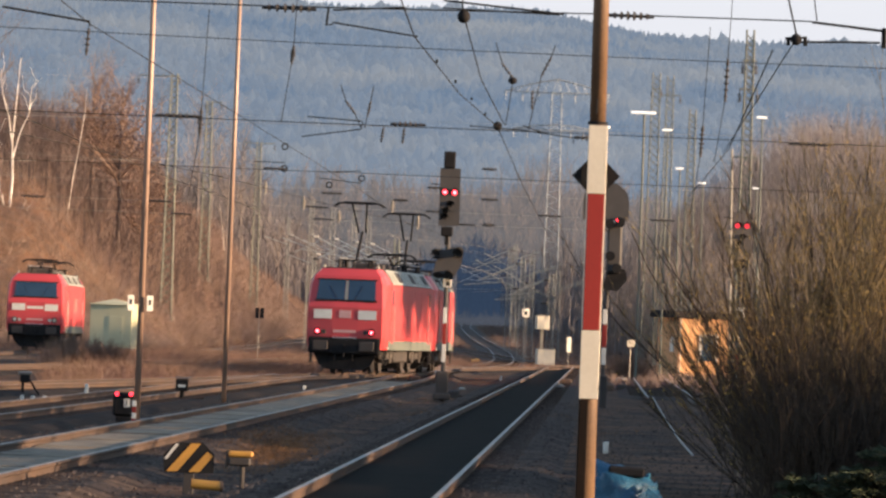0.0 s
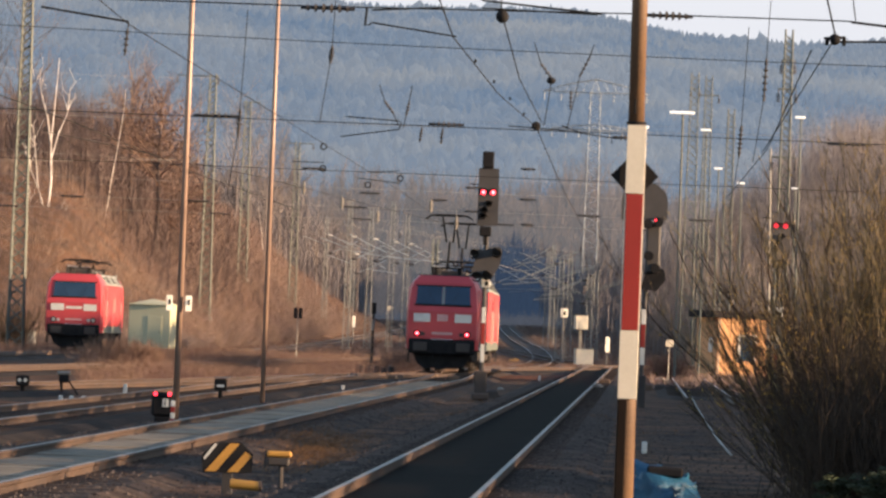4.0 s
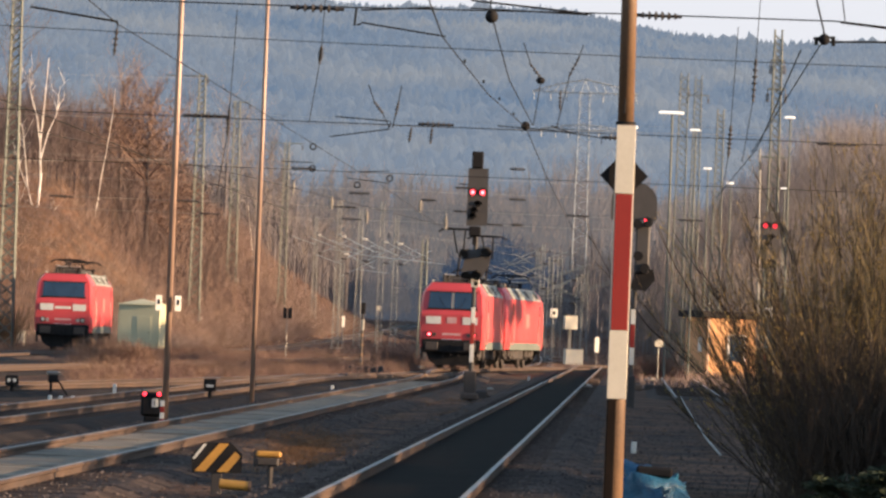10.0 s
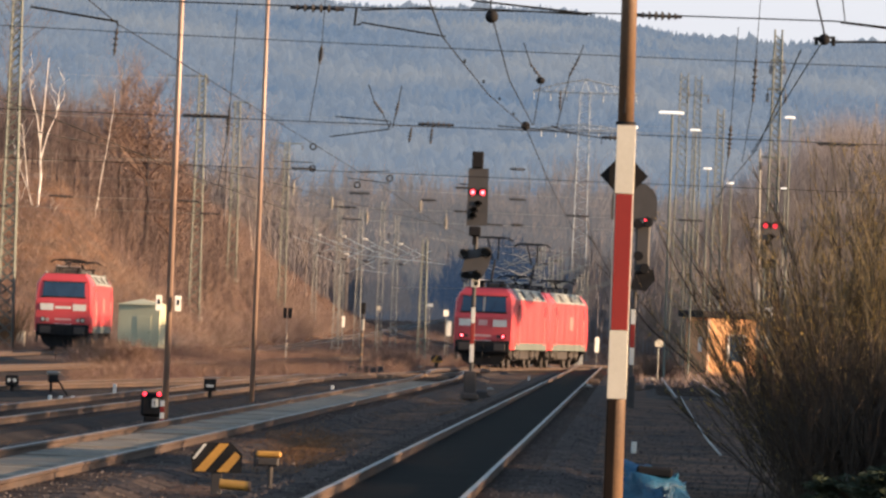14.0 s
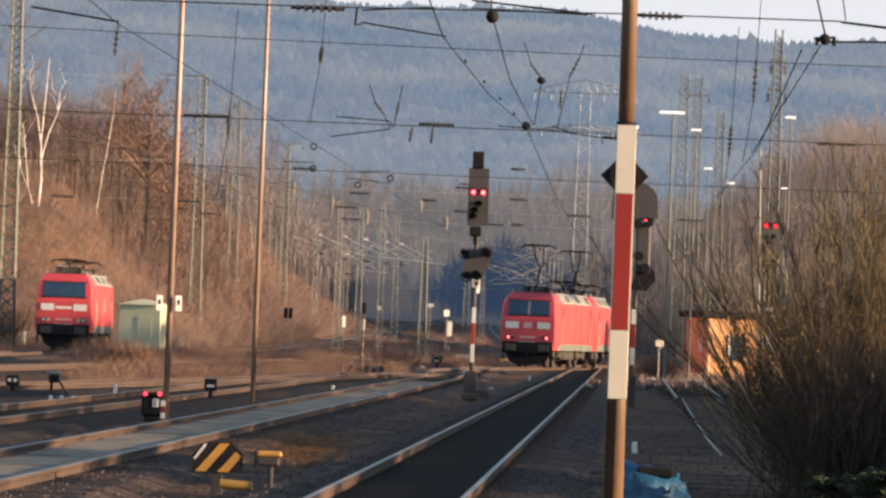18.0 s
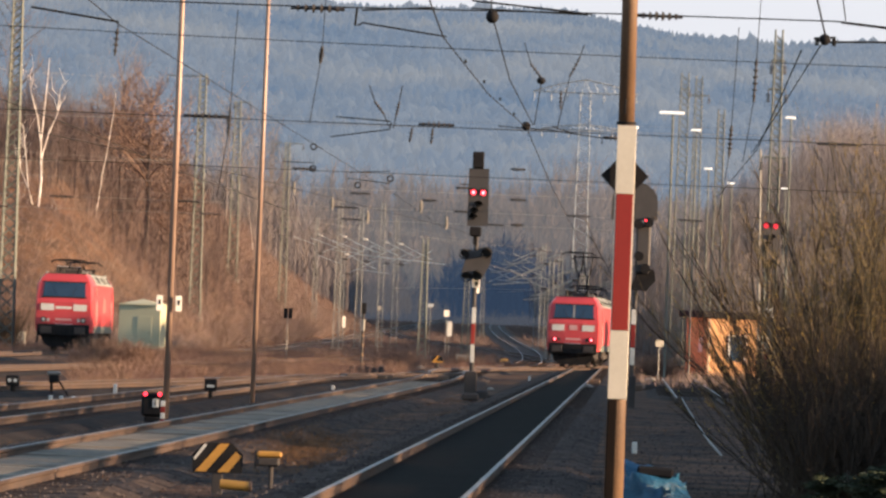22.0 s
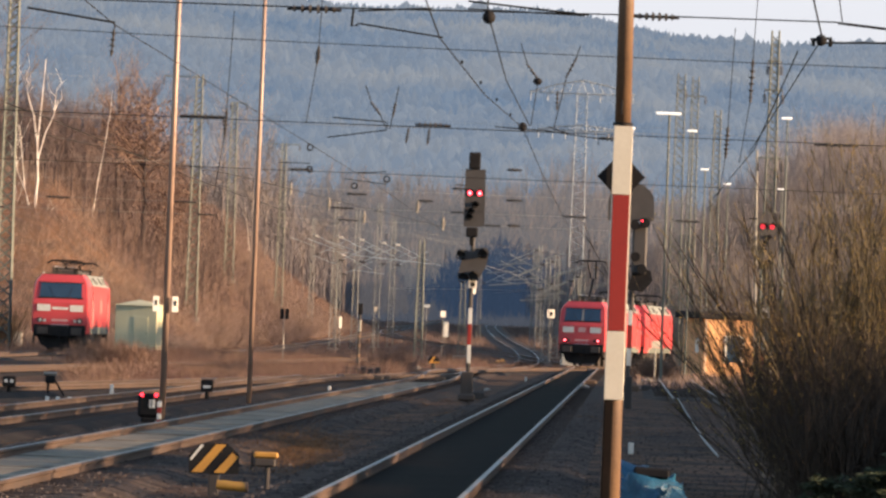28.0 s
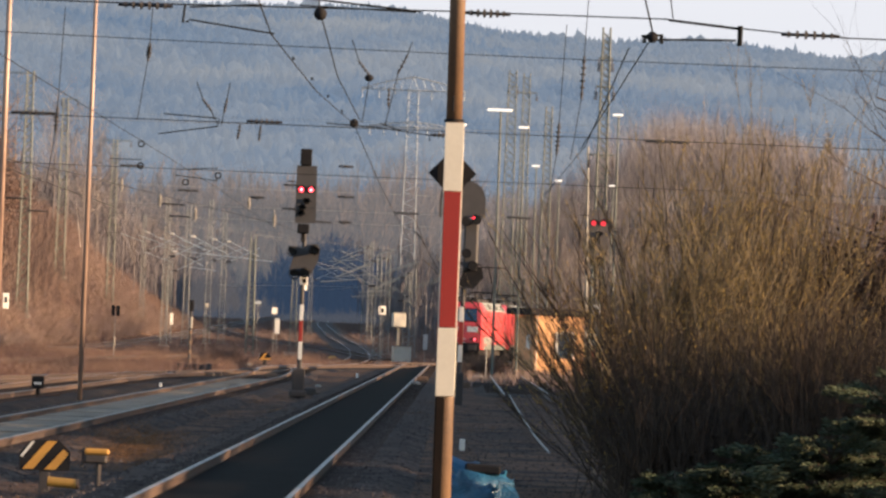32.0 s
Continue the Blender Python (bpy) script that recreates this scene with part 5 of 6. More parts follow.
part("weight_ball", Shape().ball((0.52, 0, 5.78), 0.085, 14, 9), BLACK, sp1, "dark round weight", smooth=True)
part("weight_ball", Shape().ball((4.80, 0, 5.65), 0.075, 14, 9), BLACK, sp1, "dark round weight", smooth=True)
insulator(sp1, "hanging_insulator", (-4.29, 0, 5.42), (-4.31, 0, 5.12), 0.03, 4)
for x in (4.70, 4.92):
    part("clamp", Shape().box((x, 0, 5.62), (0.05, 0.05, 0.10), 0.01), WIRE, sp1)

sp2 = cross_span(109.2, "overhead cross span with dark insulators, farther along the yard", -22, 22, 5.62, ((0.0, 0.0, 0.008),))
for a, b, z in ((-4.91, -4.17, 5.60), (-0.5, 0.08, 5.60), (2.95, 3.43, 5.48), (6.98, 7.73, 5.52)):
    insulator(sp2, "insulator", (a, -0.02, z), (b, -0.02, z), 0.048, 6)
for pts in ([(-2.10, 0, 5.68), (-1.09, 0, 5.63)], [(-2.19, 0, 5.30), (-1.08, 0, 5.48), (-1.06, 0, 5.62)], [(0.95, 0, 5.62), (1.9, 0, 5.58), (2.90, 0, 5.47), (2.90, 0, 5.36)], [(1.95, 0, 5.66), (2.30, 0, 5.55)]):
    part("steady_arm", Shape().line(pts, 0.011, 6), WIRE, sp2)
part("weight_ball", Shape().ball((1.47, 0, 5.64), 0.085, 14, 9), BLACK, sp2, "dark round weight", smooth=True)
part("weight_ball", Shape().ball((1.72, 0, 6.50), 0.085, 12, 8, squash=0.8), BLACK, sp2, "dark round weight", smooth=True)
for p, q in (((-1.38, 0, 5.98), (-1.22, 0, 5.78)), ((-0.93, 0, 5.98), (-0.97, 0, 5.76)), ((1.52, 0, 6.80), (1.72, 0, 6.55)), ((2.42, 0, 6.95), (2.26, 0, 6.62)), ((-0.67, 0, 5.50), (-0.70, 0, 5.28)), ((-0.28, 0, 5.50), (-0.30, 0, 5.26)), ((2.1, 0, 6.3), (2.1, 0, 6.0))):
    insulator(sp2, "hanging_insulator", p, q, 0.032, 4)
for p, q in (((-1.5, 0, 6.3), (-1.38, 0, 5.98)), ((-0.88, 0, 6.3), (-0.93, 0, 5.98)), ((-1.22, 0, 5.78), (-1.08, 0, 5.50)), ((-0.97, 0, 5.76), (-1.02, 0, 5.50)), ((1.38, 0, 7.2), (1.52, 0, 6.80)), ((2.5, 0, 7.2), (2.42, 0, 6.95)), ((2.26, 0, 6.62), (2.05, 0, 5.6)), ((1.72, 0, 6.45), (1.62, 0, 5.66))):
    part("dropper", Shape().tube(p, q, 0.009, n=4), WIRE, sp2)

sp3 = cross_span(149.5, "third overhead cross span with ring clamps and thin arms", -26, 30, 5.80, ((0.0, 0.0, 0.008),))
for a, b, z in ((-3.91, -3.40, 5.79), (-2.4, -1.95, 5.21), (1.7, 2.0, 5.98), (1.7, 2.05, 5.2), (-0.55, -0.25, 5.1), (1.75, 2.0, 4.55), (0.3, 0.7, 5.45)):
    insulator(sp3, "insulator", (a, -0.02, z), (b, -0.02, z), 0.045, 5)
for pts in ([(-2.45, 0, 5.74), (-1.44, 0, 5.81)], [(-2.52, 0, 5.59), (-1.43, 0, 5.49)], [(-4.2, 0, 5.95), (-3.4, 0, 5.95)]):
    part("steady_arm", Shape().line(pts, 0.011, 6), WIRE, sp3)
for x, z in ((-3.42, 6.36), (-3.42, 5.80), (-2.25, 5.42), (-1.42, 5.62)):
    s = Shape()
    s.line([(x + 0.075 * math.cos(k * math.pi / 6), 0, z + 0.075 * math.sin(k * math.pi / 6)) for k in range(13)], 0.02, 5)
    part("ring_clamp", s, WIRE, sp3)
for x, z, l in ((7.86, 9.0, 1.0), (7.28, 7.25, 0.7), (-3.3, 8.9, 0.35), (-5.6, 7.2, 0.6)):
    insulator(sp3, "hanging_insulator", (x, 0, z), (x - 0.03, 0, z - l), 0.06, 6)
    part("dropper", Shape().tube((x + 0.1, 0, z + 2.6), (x, 0, z), 0.010, n=4).tube((x - 0.03, 0, z - l), (x - 0.25, 0, z - l - 1.6), 0.010, n=4), WIRE, sp3)

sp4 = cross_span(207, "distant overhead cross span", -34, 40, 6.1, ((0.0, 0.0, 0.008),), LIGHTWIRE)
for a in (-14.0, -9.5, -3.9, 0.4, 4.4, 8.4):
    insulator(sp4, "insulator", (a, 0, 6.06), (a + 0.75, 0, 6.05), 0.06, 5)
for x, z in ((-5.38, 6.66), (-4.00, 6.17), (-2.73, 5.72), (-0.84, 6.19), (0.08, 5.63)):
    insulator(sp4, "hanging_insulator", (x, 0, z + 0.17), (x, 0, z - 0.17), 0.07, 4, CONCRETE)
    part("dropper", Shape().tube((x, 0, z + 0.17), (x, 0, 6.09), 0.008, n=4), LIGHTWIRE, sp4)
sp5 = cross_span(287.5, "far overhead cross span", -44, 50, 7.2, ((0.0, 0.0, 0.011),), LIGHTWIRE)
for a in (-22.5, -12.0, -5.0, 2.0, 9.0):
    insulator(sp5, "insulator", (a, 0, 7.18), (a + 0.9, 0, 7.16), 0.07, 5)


def catenary(label, path, y0, y1, zc=5.5, span=38, shift=0.0, r=0.011, mat=WIRE, carried=False, stagger=0.12):
    """Contact wire over one track; carried: with a sagging carrier wire and droppers."""
    cw = thing("contact_wire", 0, 0, 0, label, "overhead wire", "contact wires")
    ys = [y0 + i * span for i in range(int((y1 - y0) / span) + 1)]
    contact, carrier = [], []
    for i, y in enumerate(ys):
        z = max(0.0, land(path(y), y)) * (y > 443) + zc
        contact.append(Vector((path(y) + (stagger if i % 2 else -stagger) + shift, y, z)))
    if carried:
        for a, b in zip(contact, contact[1:]):
            carrier += sag(a + Vector((0, 0, 1.35)), b + Vector((0, 0, 1.35)), 0.5)[:-1]
            for k in range(1, 5):
                t = k / 5
                p = a.lerp(b, t)
                part("dropper", Shape().tube(p, p + Vector((0, 0, 1.35 - 2.0 * t * (1 - t))), 0.006, n=3, caps=False), mat, cw)
        part("carrier_strand", Shape().line(carrier, r * 0.85, 4), mat, cw)
    part("contact_strand", Shape().line(contact, r, 4), mat, cw)
    return cw


near_wire = thing("contact_wire", 0, 0, 0, "contact wire and feeder over the near siding", "overhead wire", "contact wires")
part("contact_strand", Shape().line([(-0.95, 37, 5.75), (-0.10, 74.8, 5.49), (0.62, 92, 5.50), (1.47, 109.2, 5.62), (2.7, 149, 5.6), (4.2, 195, 5.6), (6.4, 260, 5.6)], 0.009, 4), WIRE, near_wire)
part("feeder_strand", Shape().line([(0.30, 40, 6.4), (0.50, 74.8, 5.86), (0.95, 92, 5.74), (1.60, 109.2, 5.66)], 0.009, 4), WIRE, near_wire)
part("hanger", Shape().line([(4.62, 74.8, 6.4), (4.70, 74.8, 6.1), (4.80, 74.8, 5.72)], 0.012, 4), WIRE, near_wire)
part("hanger", Shape().line([(4.98, 74.8, 6.4), (5.06, 74.8, 5.9)], 0.008, 4), WIRE, near_wire)
part("side_strand", Shape().line([(4.80, 74.8, 5.66), (5.35, 92, 5.62), (6.2, 118, 5.62)], 0.011, 4), WIRE, near_wire)
part("far_strand", Shape().line([(-5.6, 45, 6.3), (-4.28, 74.8, 5.50), (-3.2, 109.2, 5.55), (-1.6, 160, 5.6), (0.4, 230, 5.6)], 0.008, 4), WIRE, near_wire)
for k in range(4):
    t = 0.2 + 0.2 * k
    q = Vector((-0.10, 74.8, 5.49)).lerp(Vector((1.47, 109.2, 5.62)), t)
    part("clip", Shape().box(q, (0.035, 0.05, 0.05), 0.008), WIRE, near_wire)
catenary("contact and messenger wires over the side siding", side_track, 74.8, 218.5)
catenary("contact and messenger wires over the ladder track", ladder, 150.6, 460, zc=6.52)
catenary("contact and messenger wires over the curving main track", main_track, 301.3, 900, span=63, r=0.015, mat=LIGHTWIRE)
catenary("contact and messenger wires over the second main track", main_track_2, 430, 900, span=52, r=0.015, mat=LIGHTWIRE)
catenary("contact and messenger wires over the bush siding", bush_track, 74.8, 152)
far_wires = thing("far_line_wires", 0, 0, 0, "thin distant line wires across the valley", "overhead wire")
for a, b, d in (((-70, 379.5, 17.5), (60, 333.5, 16.2), 2.2), ((-80, 345, 14.0), (70, 379.5, 12.2), 1.6), ((-60, 287.5, 9.2), (60, 299, 9.4), 0.5), ((-40, 184, 8.2), (40, 172.5, 8.6), 0.4), ((-60, 322, 11.0), (-16, 379.5, 12.5), 0.8), ((-60, 391, 9.0), (-8, 483, 9.5), 0.7)):
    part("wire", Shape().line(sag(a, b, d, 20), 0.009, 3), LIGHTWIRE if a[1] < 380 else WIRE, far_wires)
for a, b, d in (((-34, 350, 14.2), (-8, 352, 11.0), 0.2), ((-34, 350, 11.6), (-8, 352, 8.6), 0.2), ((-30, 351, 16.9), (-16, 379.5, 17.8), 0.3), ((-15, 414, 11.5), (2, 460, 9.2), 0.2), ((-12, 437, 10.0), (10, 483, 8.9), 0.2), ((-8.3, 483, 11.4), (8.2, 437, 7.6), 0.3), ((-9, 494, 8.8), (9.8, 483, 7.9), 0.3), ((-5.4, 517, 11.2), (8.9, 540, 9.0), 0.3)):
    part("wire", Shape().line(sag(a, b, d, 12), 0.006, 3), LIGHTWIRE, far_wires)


# ---- plants ----
rnd = random.Random(7)


def limb(s, p, d, length, r, depth, bend=0.25, kids=3, up=0.1, n=4):
    """A tapering limb that bends and forks."""
    segs = 4 if depth > 1 else 3
    pts, dirs = [Vector(p)], [Vector(d).normalized()]
    for _ in range(segs):
        nd = (dirs[-1] + Vector((rnd.uniform(-bend, bend), rnd.uniform(-bend, bend), rnd.uniform(-bend, bend) * 0.6 + up))).normalized()
        pts.append(pts[-1] + nd * length / segs)
        dirs.append(nd)
    s.line(pts, r, n if depth > 1 else 3, r1=r * 0.35)
    if depth > 0:
        for _ in range(kids):
            k = rnd.randint(1, segs)
            side = Vector((rnd.uniform(-1, 1), rnd.uniform(-1, 1), rnd.uniform(-0.1, 0.9))).normalized()
            limb(s, pts[k], dirs[k] * 0.7 + side * 0.75, length * rnd.uniform(0.42, 0.65), r * (1 - 0.6 * k / segs) * 0.6, depth - 1, bend, kids, up, n)


def bare_tree(name, h, r, bark, crown, label, lean=(0, 0), kids=4, depth=3, first=0.3, reach=1.0):
    t = thing(name, 0, 0, -50, label, "tree", "trees on the bank")
    s = Shape()
    pts = [Vector((lean[0] * k / 6 * h + rnd.uniform(-0.007, 0.007) * h, lean[1] * k / 6 * h, h * k / 6)) for k in range(7)]
    s.line(pts, r, 8, r1=r * 0.2)
    part("trunk", s, bark, t)
    s = Shape()
    for i in range(22):
        f = first + (0.97 - first) * (i + rnd.random()) / 22
        k = min(5, int(f * 6))
        p = pts[k].lerp(pts[k + 1], f * 6 - k)
        a = rnd.uniform(0, 2 * math.pi)
        limb(s, p, (math.cos(a) * reach, math.sin(a) * reach, 0.75), reach * h * (0.42 - 0.28 * f) * rnd.uniform(0.7, 1.2), r * (0.55 - 0.35 * f), depth - 1, 0.25, kids, 0.10)
    part("crown", s, crown, t)
    return t


def stand(proto, rows):
    for x, y, turn, size in rows:
        m = pose(x, y, land(x, y) - 0.15, 0, 0, turn)
        c = proto
        if proto.location.z < -40:
            proto.matrix_basis = m
        else:
            c = copy_thing(proto, m)
        c.scale = (size, size, size)


birch = thing("birch", 0, 0, -50, "white-barked leafless twin-stemmed birch on the bank", "tree", "trees on the bank")
part("trunk", Shape().line([(0.05, 0, 0), (0.12, 0, 3.4), (0.05, 0, 6.8), (0.45, 0, 9.6), (0.60, 0.1, 12.0), (0.48, 0.1, 14.4), (0.70, 0, 17.6), (0.85, 0, 20.2)], 0.14, 8, r1=0.025), BIRCH, birch)
part("trunk", Shape().line([(0.75, 0.2, 0), (0.80, 0.2, 3.6), (0.62, 0.2, 6.6), (0.20, 0.1, 8.6), (0.05, 0, 9.2)], 0.12, 8, r1=0.07), BIRCH, birch)
for pts, r in (([(0.50, 0.1, 14.2), (0.2, 0, 16.2), (-0.30, 0, 17.8), (-0.45, 0, 19.4)], 0.09), ([(0.55, 0.1, 13.4), (1.0, 0.1, 15.2), (1.5, 0.2, 16.4), (1.65, 0.2, 18.3)], 0.08), ([(0.30, 0, 9.6), (-0.25, 0, 11.4), (-0.5, 0, 13.6), (-0.75, 0, 15.6)], 0.09), ([(-0.25, 0, 11.4), (-0.8, 0, 12.6), (-0.95, 0, 14.0)], 0.06), ([(0.1, 0, 8.0), (-0.5, 0, 9.2), (-0.85, 0, 10.9)], 0.05), ([(0.66, 0.2, 7.6), (1.2, 0.2, 8.6), (1.35, 0.2, 9.8)], 0.045)):
    s = Shape()
    s.line(pts, r * 0.7, 6, r1=r * 0.25)
    part("limb", s, BIRCH, birch)
    s = Shape()
    for k in range(7):
        q = Vector(pts[-2]).lerp(Vector(pts[-1]), rnd.random())
        s.line([q, q + Vector((rnd.uniform(-0.5, 0.5), rnd.uniform(-0.3, 0.3), rnd.uniform(0.3, 0.9))), q + Vector((rnd.uniform(-0.8, 0.8), rnd.uniform(-0.3, 0.3), rnd.uniform(0.8, 1.6)))], 0.022, 3, r1=0.01)
    part("twig_mass", s, BIRCH, birch)["kind"] = "stuff"
slim_birch = bare_tree("birch", 10.0, 0.055, BIRCH, BARK, "slim leaning birch on the bank", lean=(0.12, 0), kids=2, depth=2)
russet = bare_tree("oak", 10.0, 0.17, BARK, RUSSET, "tree with russet winter leaves", kids=6, depth=3, first=0.42, reach=1.15)
s = Shape()
for _ in range(4000):
    a, b, r = rnd.uniform(0, 6.283), rnd.uniform(-1, 1), rnd.random() ** 0.45
    c = Vector((math.cos(a) * 3.0 * r * math.sqrt(1 - b * b), math.sin(a) * 3.0 * r * math.sqrt(1 - b * b), 6.9 + 3.1 * b * r))
    if noise.noise(c * 0.7) < -0.12:
        continue
    u = Vector((rnd.uniform(-1, 1), rnd.uniform(-1, 1), rnd.uniform(-1, 1))).normalized() * rnd.uniform(0.04, 0.09)
    w = u.cross(Vector((rnd.uniform(-1, 1), rnd.uniform(-1, 1), 1))).normalized() * 0.06
    s.add([c - u, c + w, c + u, c - w], [(0, 1, 2, 3)])
part("leaf_mass", s, RUSSET, russet, "russet dry winter leaves")["kind"] = "stuff"
brown_a = bare_tree("bare_tree", 12.0, 0.10, BARK, BARK, "leafless brown tree on the bank", kids=4, depth=3)
brown_b = bare_tree("bare_tree", 9.0, 0.08, BARK, BARK, "leafless reddish tree on the bank", kids=5, depth=3, first=0.15)
grey_a = bare_tree("bare_tree", 14.0, 0.09, GREYWOOD, GREYWOOD, "leafless grey tree in the valley", kids=4, depth=3)
birch.matrix_basis = pose(-30.3, 427, -1.2)
birch.scale = (1.09, 1.09, 1.09)
slim_birch.matrix_basis = pose(-26.3, 440, 9.3)
copy_thing(slim_birch, pose(-14.7, 450, 7.6, 0, 0, 190)).scale = (0.42, 0.42, 0.42)
stand(russet, [(-22.9, 448, 0, 1.36), (-25.4, 455, 120, 1.15), (-20.6, 446, 240, 0.95)])
rows = [(-27 - rnd.uniform(0, 22), rnd.uniform(430, 500), rnd.uniform(0, 360), rnd.uniform(0.4, 0.65)) for _ in range(34)]
stand(brown_a, rows[:22] + [(-37.5, 452, 40, 1.35), (-34.5, 458, 200, 1.2)])
stand(brown_b, rows[22:] + [(bank_track(450) - 4.5 - rnd.uniform(0, 12), rnd.uniform(450, 540), rnd.uniform(0, 360), rnd.uniform(0.3, 0.6)) for _ in range(30)])
stand(grey_a, [(rnd.uniform(-34, -12), rnd.uniform(540, 828), rnd.uniform(0, 360), rnd.uniform(0.7, 1.1)) for _ in range(34)] + [(rnd.uniform(17, 50), rnd.uniform(494, 805), rnd.uniform(0, 360), rnd.uniform(0.7, 1.1)) for _ in range(34)])
stand(brown_a, [(rnd.uniform(24, 42), rnd.uniform(414, 540), rnd.uniform(0, 360), rnd.uniform(0.6, 0.95)) for _ in range(30)])


def stems(count, spot, tall, thick, lean=0.25, seed=1):
    """Many thin tapering stems; spot(rng) gives x, y and a factor on the height."""
    rng = random.Random(seed)
    s = Shape()
    for _ in range(count):
        x, y, k = spot(rng)
        z, h = (surface(x, y) if y < 200 else land(x, y)) - 0.04, rng.uniform(*tall) * k
        r = rng.uniform(*thick)
        dx, dy = rng.gauss(0, lean) * h, rng.gauss(0, lean) * h
        a = rng.uniform(0, 6.28)
        o = len(s.v)
        s.v += [(x + r * math.cos(a), y + r * math.sin(a), z), (x + r * math.cos(a + 2.1), y + r * math.sin(a + 2.1), z), (x + r * math.cos(a + 4.2), y + r * math.sin(a + 4.2), z), (x + dx, y + dy, z + h)]
        s.f += [(o, o + 1, o + 3), (o + 1, o + 2, o + 3), (o + 2, o, o + 3)]
    return s


def brooms(count, spot, tall, seed, spray=15, thick=0.09):
    """Far leafless trees: a stem each and a round spray of twigs."""
    rng = random.Random(seed)
    s = Shape()

    def cone(p, q, r):
        a, o = rng.uniform(0, 6.28), len(s.v)
        s.v += [(p[0] + r * math.cos(a), p[1] + r * math.sin(a), p[2]), (p[0] + r * math.cos(a + 2.1), p[1] + r * math.sin(a + 2.1), p[2]), (p[0] + r * math.cos(a + 4.2), p[1] + r * math.sin(a + 4.2), p[2]), q]
        s.f.extend(((o, o + 1, o + 3), (o + 1, o + 2, o + 3), (o + 2, o, o + 3)))

    for _ in range(count):
        x, y, k = spot(rng)
        h = rng.uniform(*tall) * k
        z = land(x, y) - 0.3
        w = h * rng.uniform(0.2, 0.34)
        cone((x, y, z), (x, y, z + h * 0.85), thick * 1.6)
        for _ in range(spray):
            f = rng.uniform(0.2, 0.75)
            a, e = rng.uniform(0, 6.28), rng.uniform(0.1, 1.0)
            t = f + rng.uniform(0.12, 0.34)
            r = w * e * math.sqrt(max(0.05, 1 - ((t - 0.62) / 0.48) ** 2))
            cone((x, y, z + h * f), (x + r * math.cos(a), y + r * math.sin(a), z + h * min(1.05, t)), thick)
    return s


def bank_spot(rng):
    y = rng.uniform(388, 660)
    x = bank_track(y) - 2.4 - 34 * rng.random() ** 1.3
    return x, y, 0.45 + 0.7 * smoothstep(-0.3, 0.5, noise.noise(Vector((x * 0.25, y * 0.06, 2))))


def low_spot(rng):
    y = 172 + 225 * rng.random() ** 0.8
    x = rng.uniform(-0.092 * y, ladder(y) - 2.3)
    if abs(x - loco_track(y)) < 1.9 or (abs(x + 0.09) < 1.3 and 295 < y < 328) or (y < 300 and x < -0.063 * y) or (y < 226 and x < -13.4 + 0.061 * (y - 207)):
        return -40 + rng.uniform(-3, 3), 345, 1
    return x, y, 0.35 + 0.85 * smoothstep(-0.15, 0.4, noise.noise(Vector((x * 0.28, y * 0.05, 5))))


def valley_spot(rng):
    y = rng.uniform(644, 1104)
    x = rng.choice((rng.uniform(-60, -14), rng.uniform(-60, -14), rng.uniform(16, 90)))
    return x, y, 0.7 + 0.9 * abs(noise.noise(Vector((x * 0.05, y * 0.012, 4))))


def back_wood_spot(rng):
    y = rng.uniform(1300, 1633)
    x = rng.uniform(-0.10, 0.14) * y
    return x, y, 0.55 + 1.1 * abs(noise.noise(Vector((x * 0.016, y * 0.008, 1)))) + 0.2 * smoothstep(-40, -130, x)


def verge_spot(rng):
    y = rng.uniform(236, 380)
    return near_track(y) + rng.uniform(3.0, 16), y, 0.7


single("bank_brush", stems(170000, bank_spot, (0.4, 1.9), (0.008, 0.020), 0.9, 3), BRUSH, "dense reddish-brown leafless brush covering the bank", "brush", kind="stuff")


def bank_tree_spot(rng):
    y = rng.uniform(432, 580)
    x = bank_track(y) - 5 - 34 * rng.random()
    return x, y, 0.25 + 0.95 * smoothstep(-17, -28, x)


single("bank_trees", brooms(2300, bank_tree_spot, (2.5, 7.2), 71, 22, 0.026), DULLBROWN, "leafless reddish-brown young trees covering the bank", "young trees", kind="stuff")


def gap_wood_spot(rng):
    y = rng.uniform(1040, 1250)
    u = -0.05 * rng.random() ** 0.6
    x = u * y
    return x, y, (0.6 + 0.8 * abs(noise.noise(Vector((x * 0.07, y * 0.02, 6))))) * (0.45 + 0.55 * smoothstep(0.002, 0.016, -u))


single("backdrop_gap_wood", brooms(1200, gap_wood_spot, (10, 17), 33, 30, 0.075), ENDWOOD, "leafless wood in grey haze across the end of the valley", "woods", kind="stuff")


def slope_spot(rng):
    x, y = rng.uniform(19, 60), rng.uniform(405, 560)
    return x, y, 1.0 - 0.6 * smoothstep(34, 52, x)


single("slope_brush", brooms(2600, slope_spot, (4.0, 10.5), 18, 28, 0.020), GREYWOOD, "grey-brown leafless brush on the slope behind the hut", "brush", kind="stuff")
single("low_brush", stems(120000, low_spot, (0.12, 0.75), (0.004, 0.012), 1.0, 4), LOWBRUSH, "low dry reddish brush between the sidings", "brush", kind="stuff")
single("verge_grass", stems(7000, verge_spot, (0.2, 0.7), (0.012, 0.03), 0.35, 6), BRUSH, "dry grass beside the tracks", "grass", kind="stuff")

def valley_brush_spot(rng):
    y = rng.uniform(440, 1000)
    x = rng.uniform(-16, 24)
    if abs(x - main_track(y)) < 2.2 or abs(x - main_track_2(y)) < 2.2 or abs(x - bank_track(y)) < 2.2 or abs(x - ladder(y)) < 2.2:
        x = rng.choice((-16, 22)) + rng.uniform(-3, 3)
    return x, y, 1.0


